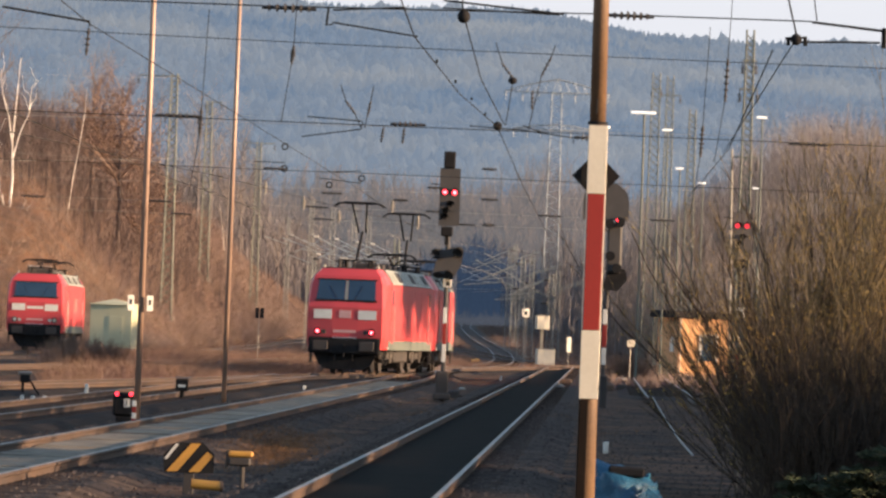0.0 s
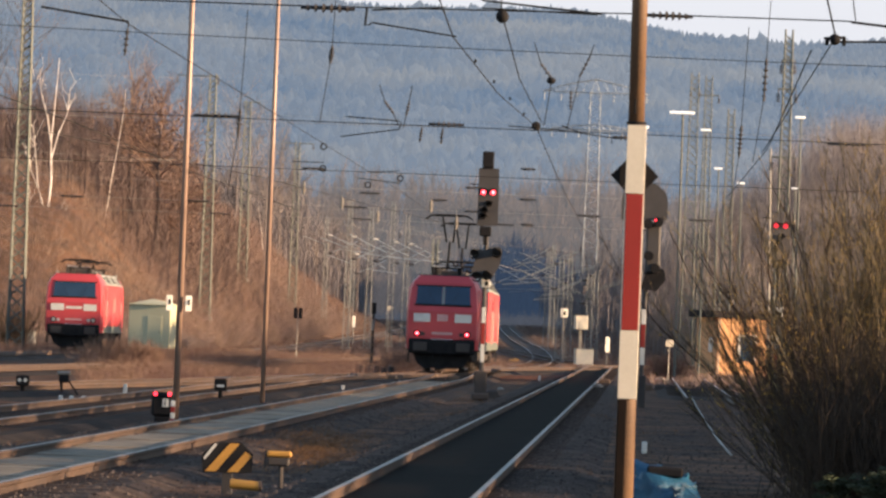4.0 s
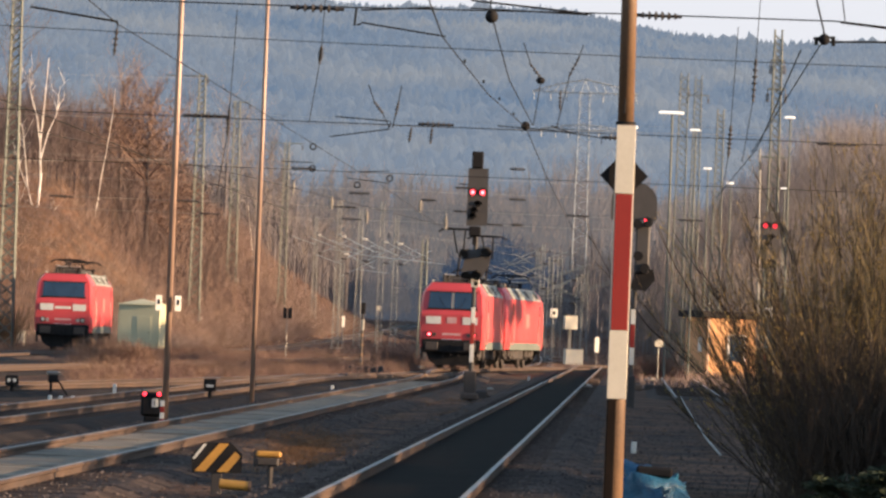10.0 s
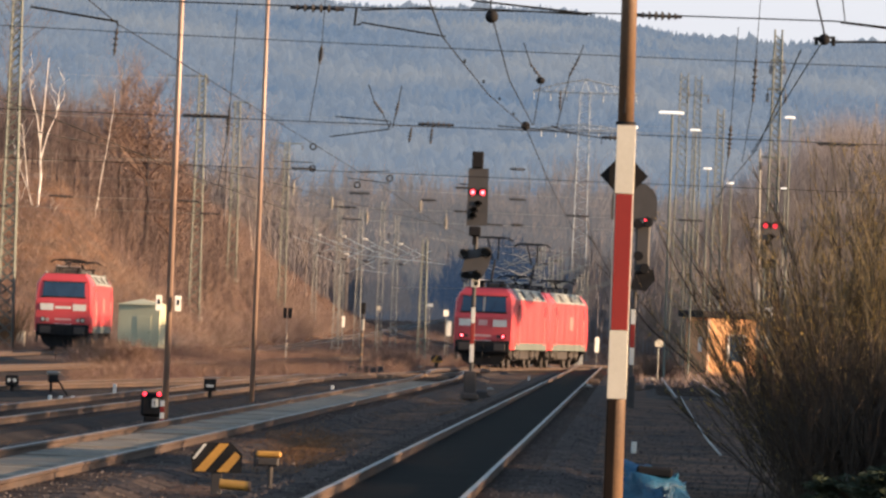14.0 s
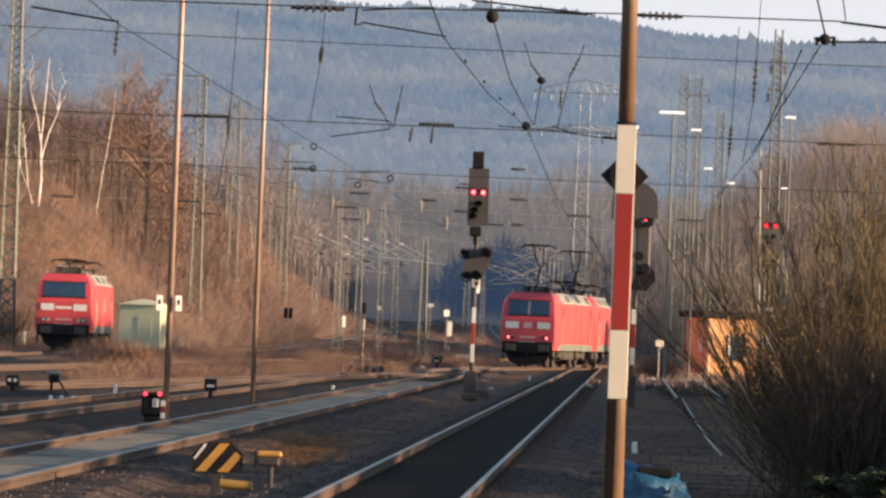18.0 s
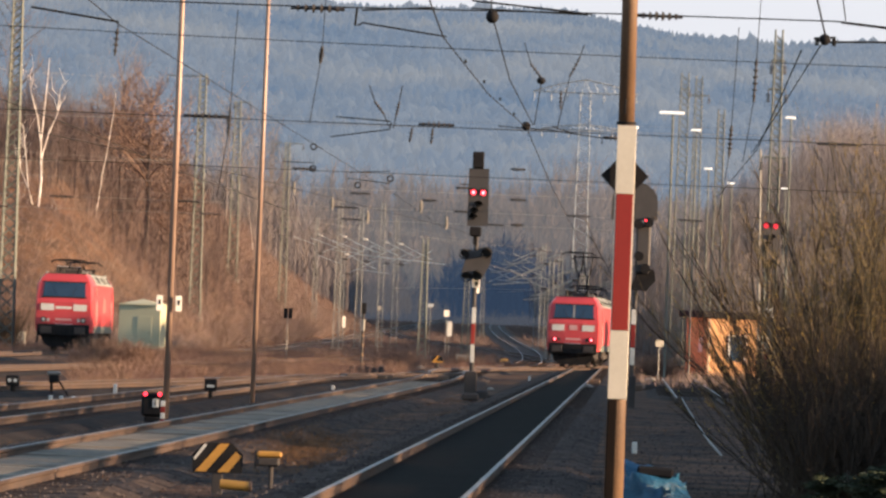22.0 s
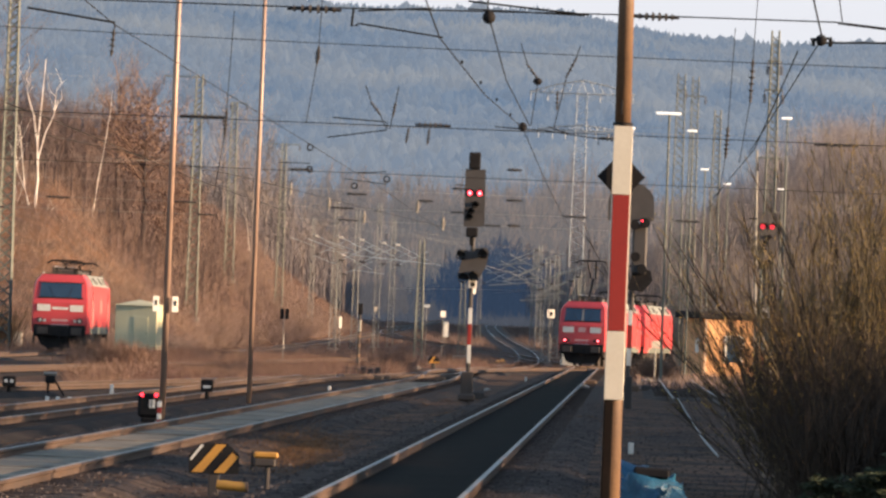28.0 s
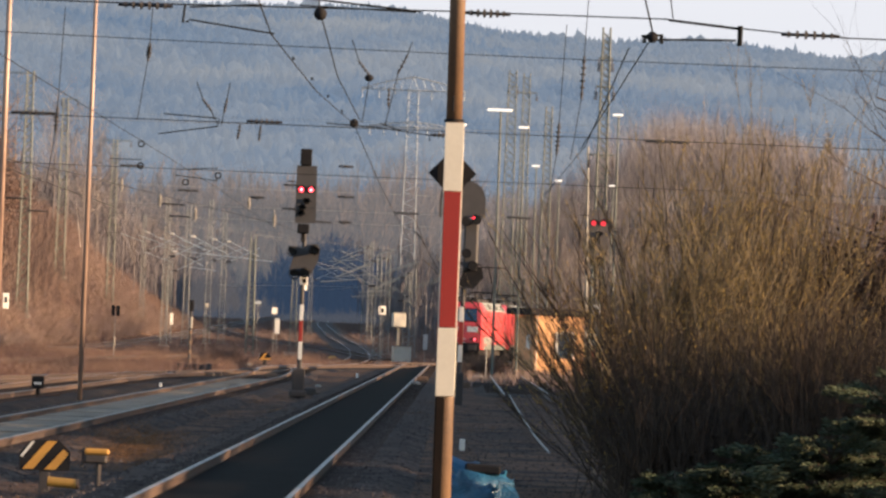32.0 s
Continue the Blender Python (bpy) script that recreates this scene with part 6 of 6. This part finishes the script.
single("valley_brush", stems(26000, valley_brush_spot, (0.1, 0.6), (0.02, 0.05), 0.8, 17), SHRUB, "low dark reddish brush between the far tracks", "brush", kind="stuff")


def far_brush_spot(rng):
    y = 1000 + 400 * rng.random()
    x = rng.uniform(-0.05, 0.07) * y
    if abs(x - main_track(y)) < 2.6 or abs(x - main_track_2(y)) < 2.6:
        x += 12
    return x, y, 1.0 + 2.5 * smoothstep(1100, 1250, y)


single("backdrop_brush", stems(42000, far_brush_spot, (0.4, 1.7), (0.05, 0.13), 0.8, 61), MISTWOOD, "brush in blue-grey haze at the far end of the valley", "brush", kind="stuff")


def knoll_spot(rng):
    y = rng.uniform(790, 1000)
    u = rng.uniform(0.020, 0.098)
    x = u * y
    return x, y, 0.45 + 0.5 * abs(noise.noise(Vector((x * 0.06, y * 0.012, 8)))) + 0.50 * math.exp(-((u - 0.060) / 0.020) ** 2) + 0.12 * smoothstep(0.06, 0.08, u)


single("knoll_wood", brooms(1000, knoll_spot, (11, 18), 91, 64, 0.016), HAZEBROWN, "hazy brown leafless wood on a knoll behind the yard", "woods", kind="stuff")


def weed_spot(rng):
    y = 48 + 130 * rng.random() ** 1.5
    x = near_track(y) + rng.choice((rng.uniform(-3.6, -1.3), rng.uniform(-3.0, -1.6), rng.uniform(1.2, 3.4), rng.uniform(-9.5, -6.3)))
    if rng.random() < 0.25:
        x, y = rng.gauss(-2.1, 0.35), rng.gauss(93, 7)
        return x, y, 1.2
    k = smoothstep(0.05, 0.4, noise.noise(Vector((x * 0.9, y * 0.12, 9))))
    return x, y, 0.25 + k


single("trackside_weeds", stems(34000, weed_spot, (0.02, 0.09), (0.004, 0.011), 0.9, 16), WEED, "short dry brown weeds in the cinders", "weeds", kind="stuff")
rng = random.Random(41)
s = Shape()
for _ in range(30000):
    y = 46 + 120 * rng.random() ** 1.7
    x = near_track(y) + rng.uniform(-10, 5.5)
    if abs(x - near_track(y)) < 0.85:
        continue
    r = rng.uniform(0.010, 0.032)
    z = surface(x, y) + r * 0.2
    a = rng.uniform(0, 6)
    o = len(s.v)
    s.v += [(x + r * rng.uniform(0.7, 1.2) * math.cos(a + 1.57 * i), y + r * math.sin(a + 1.57 * i), z) for i in range(4)] + [(x + rng.uniform(-0.3, 0.3) * r, y, z + r * rng.uniform(0.5, 1.0))]
    s.f += [(o + i, o + (i + 1) % 4, o + 4) for i in range(4)]
s.m = [0] * len(s.f)
single("loose_stones", s, STONE, "loose dark ballast stones scattered between the tracks", "stones", kind="stuff")
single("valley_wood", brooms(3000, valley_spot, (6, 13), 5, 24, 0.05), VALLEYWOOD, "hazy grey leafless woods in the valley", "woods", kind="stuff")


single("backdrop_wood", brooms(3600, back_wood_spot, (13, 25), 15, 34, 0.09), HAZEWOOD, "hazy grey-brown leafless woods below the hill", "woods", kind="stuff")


def conifers(count, spot, tall, seed, blunt=0.5):
    rng = random.Random(seed)
    s = Shape()
    for _ in range(count):
        x, y, z = spot(rng)
        h = rng.uniform(*tall)
        w = h * rng.uniform(0.28, 0.46)
        a0 = rng.uniform(0, 6)
        o, n = len(s.v), 5
        if rng.random() < blunt:
            for f0, wf in ((0.10, 0.8), (0.45, 1.05), (0.78, 0.72)):
                s.v += [(x + w * wf * rng.uniform(0.75, 1.2) * math.cos(a0 + 6.283 * i / n), y + w * wf * math.sin(a0 + 6.283 * i / n), z + h * (f0 + rng.uniform(-0.05, 0.05)) * 0.85) for i in range(n)]
            s.v.append((x + rng.uniform(-0.3, 0.3) * w, y, z + h * 0.84))
            for k in (0, n):
                s.f += [(o + k + i, o + k + (i + 1) % n, o + k + n + (i + 1) % n, o + k + n + i) for i in range(n)]
            s.f += [(o + 2 * n + i, o + 2 * n + (i + 1) % n, o + 3 * n) for i in range(n)]
            continue
        for f0, wf in ((0.08, 1.0), (0.42, 0.62)):
            s.v += [(x + w * wf * rng.uniform(0.75, 1.2) * math.cos(a0 + 6.283 * i / n), y + w * wf * math.sin(a0 + 6.283 * i / n), z + h * (f0 + rng.uniform(-0.05, 0.05))) for i in range(n)]
        s.v += [(x, y, z + h * 0.66), (x + rng.uniform(-0.3, 0.3), y, z + h)]
        s.f += [(o + i, o + (i + 1) % n, o + 10) for i in range(n)] + [(o + n + i, o + n + (i + 1) % n, o + 11) for i in range(n)]
    return s


def crest(x):
    return glide([(-400, 5), (-60, 5), (-5, 1), (35, -2), (80, -1.5), (127, -2), (147, -4.5), (190, -8), (230, -8), (330, -5), (400, -5)], max(-400, min(400, x))) + 160 - 0.04 * x + 0.088 * max(0.0, min(x, 420) - 105) + 6 * math.sin(x * 0.011 + 1) + 4 * math.sin(x * 0.037)


def hill(x, y):
    fold = 12 * noise.noise(Vector((x * 0.006, y * 0.0026, 2)))
    return 20 + (crest(x) - 17 - 8 + fold * (1 - smoothstep(1955, 3100, y))) * smoothstep(1550, 3050, y) ** 0.9


def hill_spot(rng):
    y = 1670 + 1440 * rng.random() ** 0.8
    x = rng.uniform(-0.14, 0.18) * y
    return x, y, hill(x, y) - 1


def cutting_tree(rng):
    y = rng.uniform(1150, 1300)
    x = 13.5 + rng.gauss(0, 5.5)
    return x, y, max(0.3, 1.0 - 0.4 * ((x - 13) / 16) ** 2) * (0.8 + 0.6 * abs(noise.noise(Vector((x * 0.1, y * 0.05, 0)))))


s = Shape()
hx, hy = 60, 26
for j in range(hy):
    for i in range(hx):
        y = 1500 + 1720 * j / (hy - 1)
        x = (-0.5 + 1.0 * i / (hx - 1)) * 2600
        s.v.append((x, y, hill(x, y)))
s.f = [(j * hx + i, j * hx + i + 1, (j + 1) * hx + i + 1, (j + 1) * hx + i) for j in range(hy - 1) for i in range(hx - 1)]
s.m = [0] * len(s.f)
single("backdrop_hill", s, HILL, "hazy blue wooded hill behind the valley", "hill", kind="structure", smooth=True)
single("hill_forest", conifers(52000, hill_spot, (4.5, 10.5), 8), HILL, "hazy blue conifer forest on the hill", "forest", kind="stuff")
def ridge_spot(rng):
    x = rng.uniform(-0.14, 0.18) * 3040
    y = rng.uniform(2990, 3060)
    return x, y, hill(x, y) - 3 + 5 * max(-0.5, noise.noise(Vector((x * 0.03, 0, 5))))


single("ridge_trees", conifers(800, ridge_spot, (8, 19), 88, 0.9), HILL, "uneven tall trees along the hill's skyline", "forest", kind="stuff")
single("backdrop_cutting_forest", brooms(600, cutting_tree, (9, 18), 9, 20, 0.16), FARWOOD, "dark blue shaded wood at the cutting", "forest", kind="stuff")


def twig_bush(x, y, h, spread, count, label, seed, twig=BUSHTWIG, bud=BUSHBUD, buds=14, stout=1.0, fan=0.42, wave=0.13, size=1.0, drift=0.0):
    """Long shoots fanning out from one stool, with side twigs along them and small buds on the twigs."""
    rng = random.Random(seed)
    t = thing("bush", x, y, land(x, y) - 0.05, label, "bush", "bushes")
    s, b = Shape(), Shape()
    for _ in range(count):
        a, lean = rng.uniform(0, 6.283), abs(rng.gauss(0, fan))
        d = Vector((math.cos(a) * lean + drift, math.sin(a) * lean, 1)).normalized()
        p = Vector((rng.gauss(0, spread * 0.35), rng.gauss(0, spread * 0.35), 0))
        length, segs = h * (0.45 + 0.61 * rng.random() ** 0.8), 6
        pts = [p]
        for k in range(segs):
            d = (d + Vector((rng.uniform(-1, 1), rng.uniform(-1, 1), rng.uniform(-0.4, 0.9))) * wave).normalized()
            pts.append(pts[-1] + d * length / segs)
        s.line(pts, rng.uniform(0.004, 0.010) * stout, 3, r1=0.003 * stout)
        for _ in range(buds):
            k = rng.randint(1, segs - 1)
            q = pts[k].lerp(pts[k + 1], rng.random())
            e = (pts[k + 1] - pts[k]).normalized() + Vector((rng.uniform(-1, 1), rng.uniform(-1, 1), rng.uniform(-0.1, 0.7))) * 0.55
            tip = q + e.normalized() * rng.uniform(0.15, 0.6)
            s.tube(q, tip, 0.004 * stout, 0.002 * stout, 3, caps=False)
            for _ in range(6):
                c = q.lerp(tip, rng.uniform(0.15, 1.0))
                r = rng.uniform(0.006, 0.017) * size
                o = len(b.v)
                u = Vector((rng.uniform(-1, 1), rng.uniform(-1, 1), rng.uniform(-1, 1))).normalized() * r
                w = u.cross(Vector((rng.uniform(-1, 1), rng.uniform(-1, 1), 1))).normalized() * r * 0.7
                b.v += [c - u, c + w, c + u, c - w]
                b.f.append((o, o + 1, o + 2, o + 3))
    part("twig_mass", s, twig, t)["kind"] = "stuff"
    b.m = [0] * len(b.f)
    part("bud_mass", b, bud, t)["kind"] = "stuff"
    return t


twig_bush(5.62, 73.6, 3.9, 1.3, 220, "leafless bush with yellow-brown twigs", 21, buds=22)
twig_bush(4.95, 74.4, 3.7, 0.8, 110, "sparse arching leafless bush", 20, fan=0.62)
twig_bush(6.2, 75.2, 4.7, 0.9, 170, "tall leafless bush with olive buds", 22, buds=22, fan=0.26)
twig_bush(7.2, 75.9, 4.7, 0.7, 110, "tall leafless bush with olive and reddish twigs", 23, buds=16, fan=0.24)
twig_bush(8.0, 74.5, 2.4, 1.2, 110, "lower leafless bush with olive buds", 25, buds=16)
twig_bush(9.6, 76.9, 2.9, 1.4, 120, "leafless bush with bent twigs", 24, fan=0.5)
# low stems whose dark colour also paints the shade inside the bushes
twig_bush(5.15, 70.1, 2.2, 1.3, 380, "dark tangled stems, coloured for the shade under the bushes", 26, DARKSTEMS, DARKSTEMS, 6, wave=0.27)
twig_bush(6.9, 69, 2.6, 1.7, 560, "dark tangled stems, coloured for the shade under the bushes", 27, DARKSTEMS, DARKSTEMS, 6, wave=0.27)
twig_bush(4.85, 69, 1.4, 0.9, 200, "dark tangled stems, coloured for shade at the edge of the bushes", 57, DARKSTEMS, DARKSTEMS, 7, wave=0.27)
twig_bush(5.2, 74.6, 4.2, 0.9, 120, "dark arching stems of a leafless bush", 71, DARKSTEMS, BUSHBUD, 9, stout=1.7, fan=0.75, wave=0.16)
twig_bush(5.0, 72.6, 2.9, 0.8, 110, "thin dark shoots arching out from the bushes", 73, DARKSTEMS, BUSHBUD, 14, fan=0.38, drift=-0.55)
twig_bush(6.9, 76.4, 5.7, 0.5, 16, "few tall upright shoots above the bushes", 60, buds=18, fan=0.10)
twig_bush(6.4, 75.6, 4.4, 1.3, 60, "darker stems among the bushes", 72, DARKSTEMS, BUSHBUD, 9, stout=1.7, fan=0.3)
twig_bush(7.75, 76.4, 3.35, 1.0, 380, "dense dark reddish-brown hedge shrub among the bushes", 62, DARKSTEMS, SHRUBDARK, 22, fan=0.3, size=2.6)
# hedge bushes added out of view to shade the tracks and bushes
hedge = twig_bush(15.0, 92, 5.2, 1.9, 700, "unseen leafless hedge bush added to shade the yard", 28, stout=1.2, buds=10)
for x, y, turn, size in ((15.8, 99, 57, 0.95), (16.2, 112, 171, 0.85), (10.2, 57, 20, 0.55), (10.0, 62, 220, 0.55)):
    c = copy_thing(hedge, pose(x, y, -0.25, 0, 0, turn))
    c.scale = (size, size, size)


# unseen thicket, added to keep the near tracks in broken shade
def thicket_spot(rng):
    y = rng.uniform(30, 205)
    x = max(17.0, 0.11 * y + 6) + rng.uniform(0, 8)
    if noise.noise(Vector((y * 0.11, 3, 1))) > 0.30:
        x += 40
    return x, y, 0.72 + 0.24 * smoothstep(58, 66, y) + 0.2 * smoothstep(82, 104, y)


# tall trees added beyond the view so that their shade reaches the tracks
def edge_tree_spot(rng):
    if rng.random() < 0.09:
        return rng.uniform(44, 50), rng.choice((243, 247, 283)) + rng.gauss(0, 1.6), 1.0
    y = rng.uniform(84, 222)
    return rng.uniform(52, 62), y, 0.92 if noise.noise(Vector((y * 0.09, 7, 1))) < 0.32 else 0.5


single("edge_trees", brooms(1600, edge_tree_spot, (10.5, 13.4), 82, 30, 0.10), GREYWOOD, "unseen tall bare trees added to shade the tracks", "trees", kind="stuff")
single("thicket", brooms(4200, thicket_spot, (3.6, 5.4), 81, 22, 0.035), BUSHTWIG, "unseen leafless thicket added to shade the yard", "thicket", kind="stuff")


def pine(h0, h1, seed):
    """A tall pine: a clear trunk and, from h0 to h1, a crown of needle clumps on whorled limbs."""
    rng = random.Random(seed)
    t = thing("pine", 0, 0, -50, "unseen tall pine added to shade the yard", "tree", "pines beside the yard")
    part("trunk", Shape().line([(rng.uniform(-0.1, 0.1) * k, 0, (h1 + 0.2) * k / 6) for k in range(7)], 0.2, 8, r1=0.05), BARK, t)
    limbs, clumps = Shape(), Shape()
    for _ in range(34):
        f, a = rng.random(), rng.uniform(0, 6.283)
        z = h0 + (h1 - h0) * f
        reach = 2.7 * (1 - 0.45 * f) * rng.uniform(0.6, 1.1)
        tip = Vector((math.cos(a) * reach, math.sin(a) * reach, z + rng.uniform(-0.1, 0.4)))
        limbs.line([(0, 0, z - 0.2), tip * 0.6 + Vector((0, 0, 0.4 * z)), tip], 0.04, 4, r1=0.015)
        for _ in range(26):
            c = Vector((0, 0, z)).lerp(tip, rng.uniform(0.25, 1.05)) + Vector((rng.gauss(0, 0.25), rng.gauss(0, 0.25), rng.gauss(0, 0.14)))
            c.z = max(h0, min(h1, c.z))
            u = Vector((rng.uniform(-1, 1), rng.uniform(-1, 1), rng.uniform(-0.6, 0.8))).normalized() * rng.uniform(0.14, 0.30)
            w = u.cross(Vector((rng.uniform(-1, 1), rng.uniform(-1, 1), 1))).normalized() * 0.15
            clumps.add([c - u, c + w, c + u, c - w], [(0, 1, 2, 3)])
    part("limb_mass", limbs, BARK, t)["kind"] = "stuff"
    part("needle_mass", clumps, JUNIPER, t)["kind"] = "stuff"
    return t


# unseen pines; crown heights set to shade locomotives, shed and pole feet
rng = random.Random(19)
for h0, h1, y0, y1, seed in ((9.9, 12.6, 226.5, 250, 1), (9.7, 12.2, 280, 295, 4), (11.2, 12.9, 299, 379, 2), (4.5, 10.3, 92, 104, 3), (4.5, 10.3, 121, 136, 5)):
    proto, y = pine(h0, h1, seed), y0
    while y < y1:
        m = pose(47 + rng.uniform(-1.5, 1.5), y, -0.2, 0, 0, rng.uniform(0, 360))
        if proto.location.z < -40:
            proto.matrix_basis = m
        else:
            copy_thing(proto, m)
        y += rng.uniform(1.7, 2.4) if seed in (1, 3, 5) else rng.uniform(3.0, 4.6)


def juniper(x, y, h, w, seed, label, plumes=60):
    """Tiers of flat spreading plumes, each a drooping rod feathered with needles and a paler tip."""
    rng = random.Random(seed)
    t = thing("juniper", x, y, land(x, y) - 0.05, label, "shrub", "junipers")
    dark, pale, core = Shape(), Shape(), Shape()
    for i in range(plumes):
        a = rng.uniform(0, 6.283)
        tier = (int(5 * (i + rng.random()) / plumes) + 0.5) / 5
        z0 = h * (0.12 + 0.85 * tier) + rng.gauss(0, 0.03)
        reach = w * (1.15 - 0.5 * tier) * rng.uniform(0.65, 1.1)
        root = Vector((0, 0, z0 * 0.86))
        tip = Vector((math.cos(a) * reach, math.sin(a) * reach, z0 - 0.06 * reach + rng.uniform(-0.03, 0.03)))
        mid = root.lerp(tip, 0.6) + Vector((0, 0, 0.09 * reach))
        core.line([root, mid, tip], 0.016, 4, r1=0.005)
        side = Vector((-math.sin(a), math.cos(a), 0))
        for k in range(230):
            f = 0.2 + 0.8 * rng.random() ** 0.7
            p = root.lerp(mid, f / 0.6) if f < 0.6 else mid.lerp(tip, (f - 0.6) / 0.4)
            off = rng.gauss(0, 0.14) * (1.2 - f)
            p = p + side * off + Vector((0, 0, rng.gauss(0, 0.018) - 0.12 * abs(off)))
            e = (tip - mid).normalized() + side * (2.5 * off + rng.uniform(-0.3, 0.3)) + Vector((0, 0, rng.uniform(-0.15, 0.3)))
            u = e.normalized() * rng.uniform(0.03, 0.07)
            v2 = u.cross(Vector((rng.uniform(-1, 1), rng.uniform(-1, 1), rng.uniform(-1, 1)))).normalized() * 0.009
            q = pale if f > 0.90 and rng.random() < 0.55 else dark
            o = len(q.v)
            q.v += [p - v2, p + v2, p + u]
            q.f.append((o, o + 1, o + 2))
    for q in (dark, pale):
        q.m = [0] * len(q.f)
    part("branch_mass", core, DARKSTEMS, t)["kind"] = "stuff"
    part("needle_mass", dark, JUNIPER, t)["kind"] = "stuff"
    part("tip_mass", pale, JUNIPERTIP, t, "paler green young tips")["kind"] = "stuff"
    return t


juniper(3.85, 54.2, 0.82, 0.55, 31, "low spreading dark green juniper", 60)
juniper(4.3, 53.6, 0.92, 0.70, 36, "low spreading dark green juniper with pale tips", 80)
juniper(4.75, 54.6, 1.15, 0.80, 32, "spreading dark green juniper", 90)
juniper(5.3, 54.2, 1.28, 0.85, 33, "spreading dark green juniper", 100)
juniper(5.95, 54.6, 1.85, 0.95, 34, "wide dark green juniper with drooping plumes", 120)
juniper(6.6, 55.2, 2.1, 1.15, 35, "taller dark green juniper", 120)
twig_bush(-12.6, 232, 1.0, 1.6, 300, "low reddish-brown bare shrub", 55, LOWBRUSH, BRUSH, 10, 1.4, wave=0.27)
# the second shrub is put in for the locomotives' cast shadow
twig_bush(-2.2, 296, 0.9, 1.8, 170, "low dark shrub standing in for the locomotive shadow", 58, SHRUB, SHRUBDARK, 10, 1.6, fan=0.7)
twig_bush(10.9, 291, 1.1, 1.5, 220, "low reddish bare shrub near the hut", 59, LOWBRUSH, WEED, 10, 1.6, fan=0.6)
twig_bush(-15.2, 262, 1.0, 1.8, 170, "reddish-brown bare shrub before the parked locomotive", 56, LOWBRUSH, BRUSH, 12, 1.6)
twig_bush(-26.2, 352, 2.6, 1.3, 170, "dark bare shrubs beside the parked locomotive", 51, DARKSTEMS, DARKSTEMS, 8, 3.0)
twig_bush(-28.6, 350, 2.9, 1.4, 170, "dark bare shrubs beside the parked locomotive", 52, DARKSTEMS, DARKSTEMS, 8, 3.0)
# a bare tree reaching in over the bushes
rnd.seed(77)
side_tree = thing("bare_tree", 9.3, 66.7, -0.2, "leafless tree with long thin branches beside the bushes", "tree")
s = Shape().line([Vector((0, 0, 0)), Vector((0.05, 0, 2)), Vector((-0.05, 0, 4)), Vector((0, 0, 6.5))], 0.14, 8, r1=0.05)
part("trunk", s, BARK, side_tree)
s = Shape()
for z, dx in ((2.2, -1), (2.8, -1), (3.2, -1), (3.6, -1), (4.0, -1), (4.5, -1), (5.0, -1), (3.0, 1), (4.2, 1), (5.4, 0.5)):
    limb(s, (0, 0, z), (dx, rnd.uniform(-0.6, 0.6), 0.35), 2.8, 0.022, 2, 0.25, 4, 0.03)
part("crown", s, DARKSTEMS, side_tree)


# ---- what moves ----
def on_track(y):
    """Pose of a locomotive on the ladder track whose front buffers stand at y; its bogies follow the rails."""
    a, b = y + 4.0, y + 13.8
    xa, xb = ladder(a), ladder(b)
    return pose((xa + xb) / 2, (a + b) / 2, 0, 0, 0, -math.degrees(math.atan2(xb - xa, b - a)))


def front(t):
    return 228.9 + 5.12 * t


def motions():
    times = [0.5 * i for i in range(65)]
    walk(lead_loco, [(t, on_track(front(t))) for t in times])
    walk(rear_loco, [(t, on_track(front(t) + 17.8)) for t in times])
    walk(turning, [(t, pose(-0.09, 326, 0.0, 0, 0, a)) for t, a in ((0, 0), (15.0, 0), (15.6, 84), (20.8, 84), (21.4, 0), (32, 0))])
    ticks = [0.2 * i for i in range(161)]
    for w in lead_wheels + rear_wheels:
        x, y, z = w.location
        walk(w, [(t, pose(x, y, z, -math.degrees(5.12 * t / 0.656))) for t in ticks])


motions()
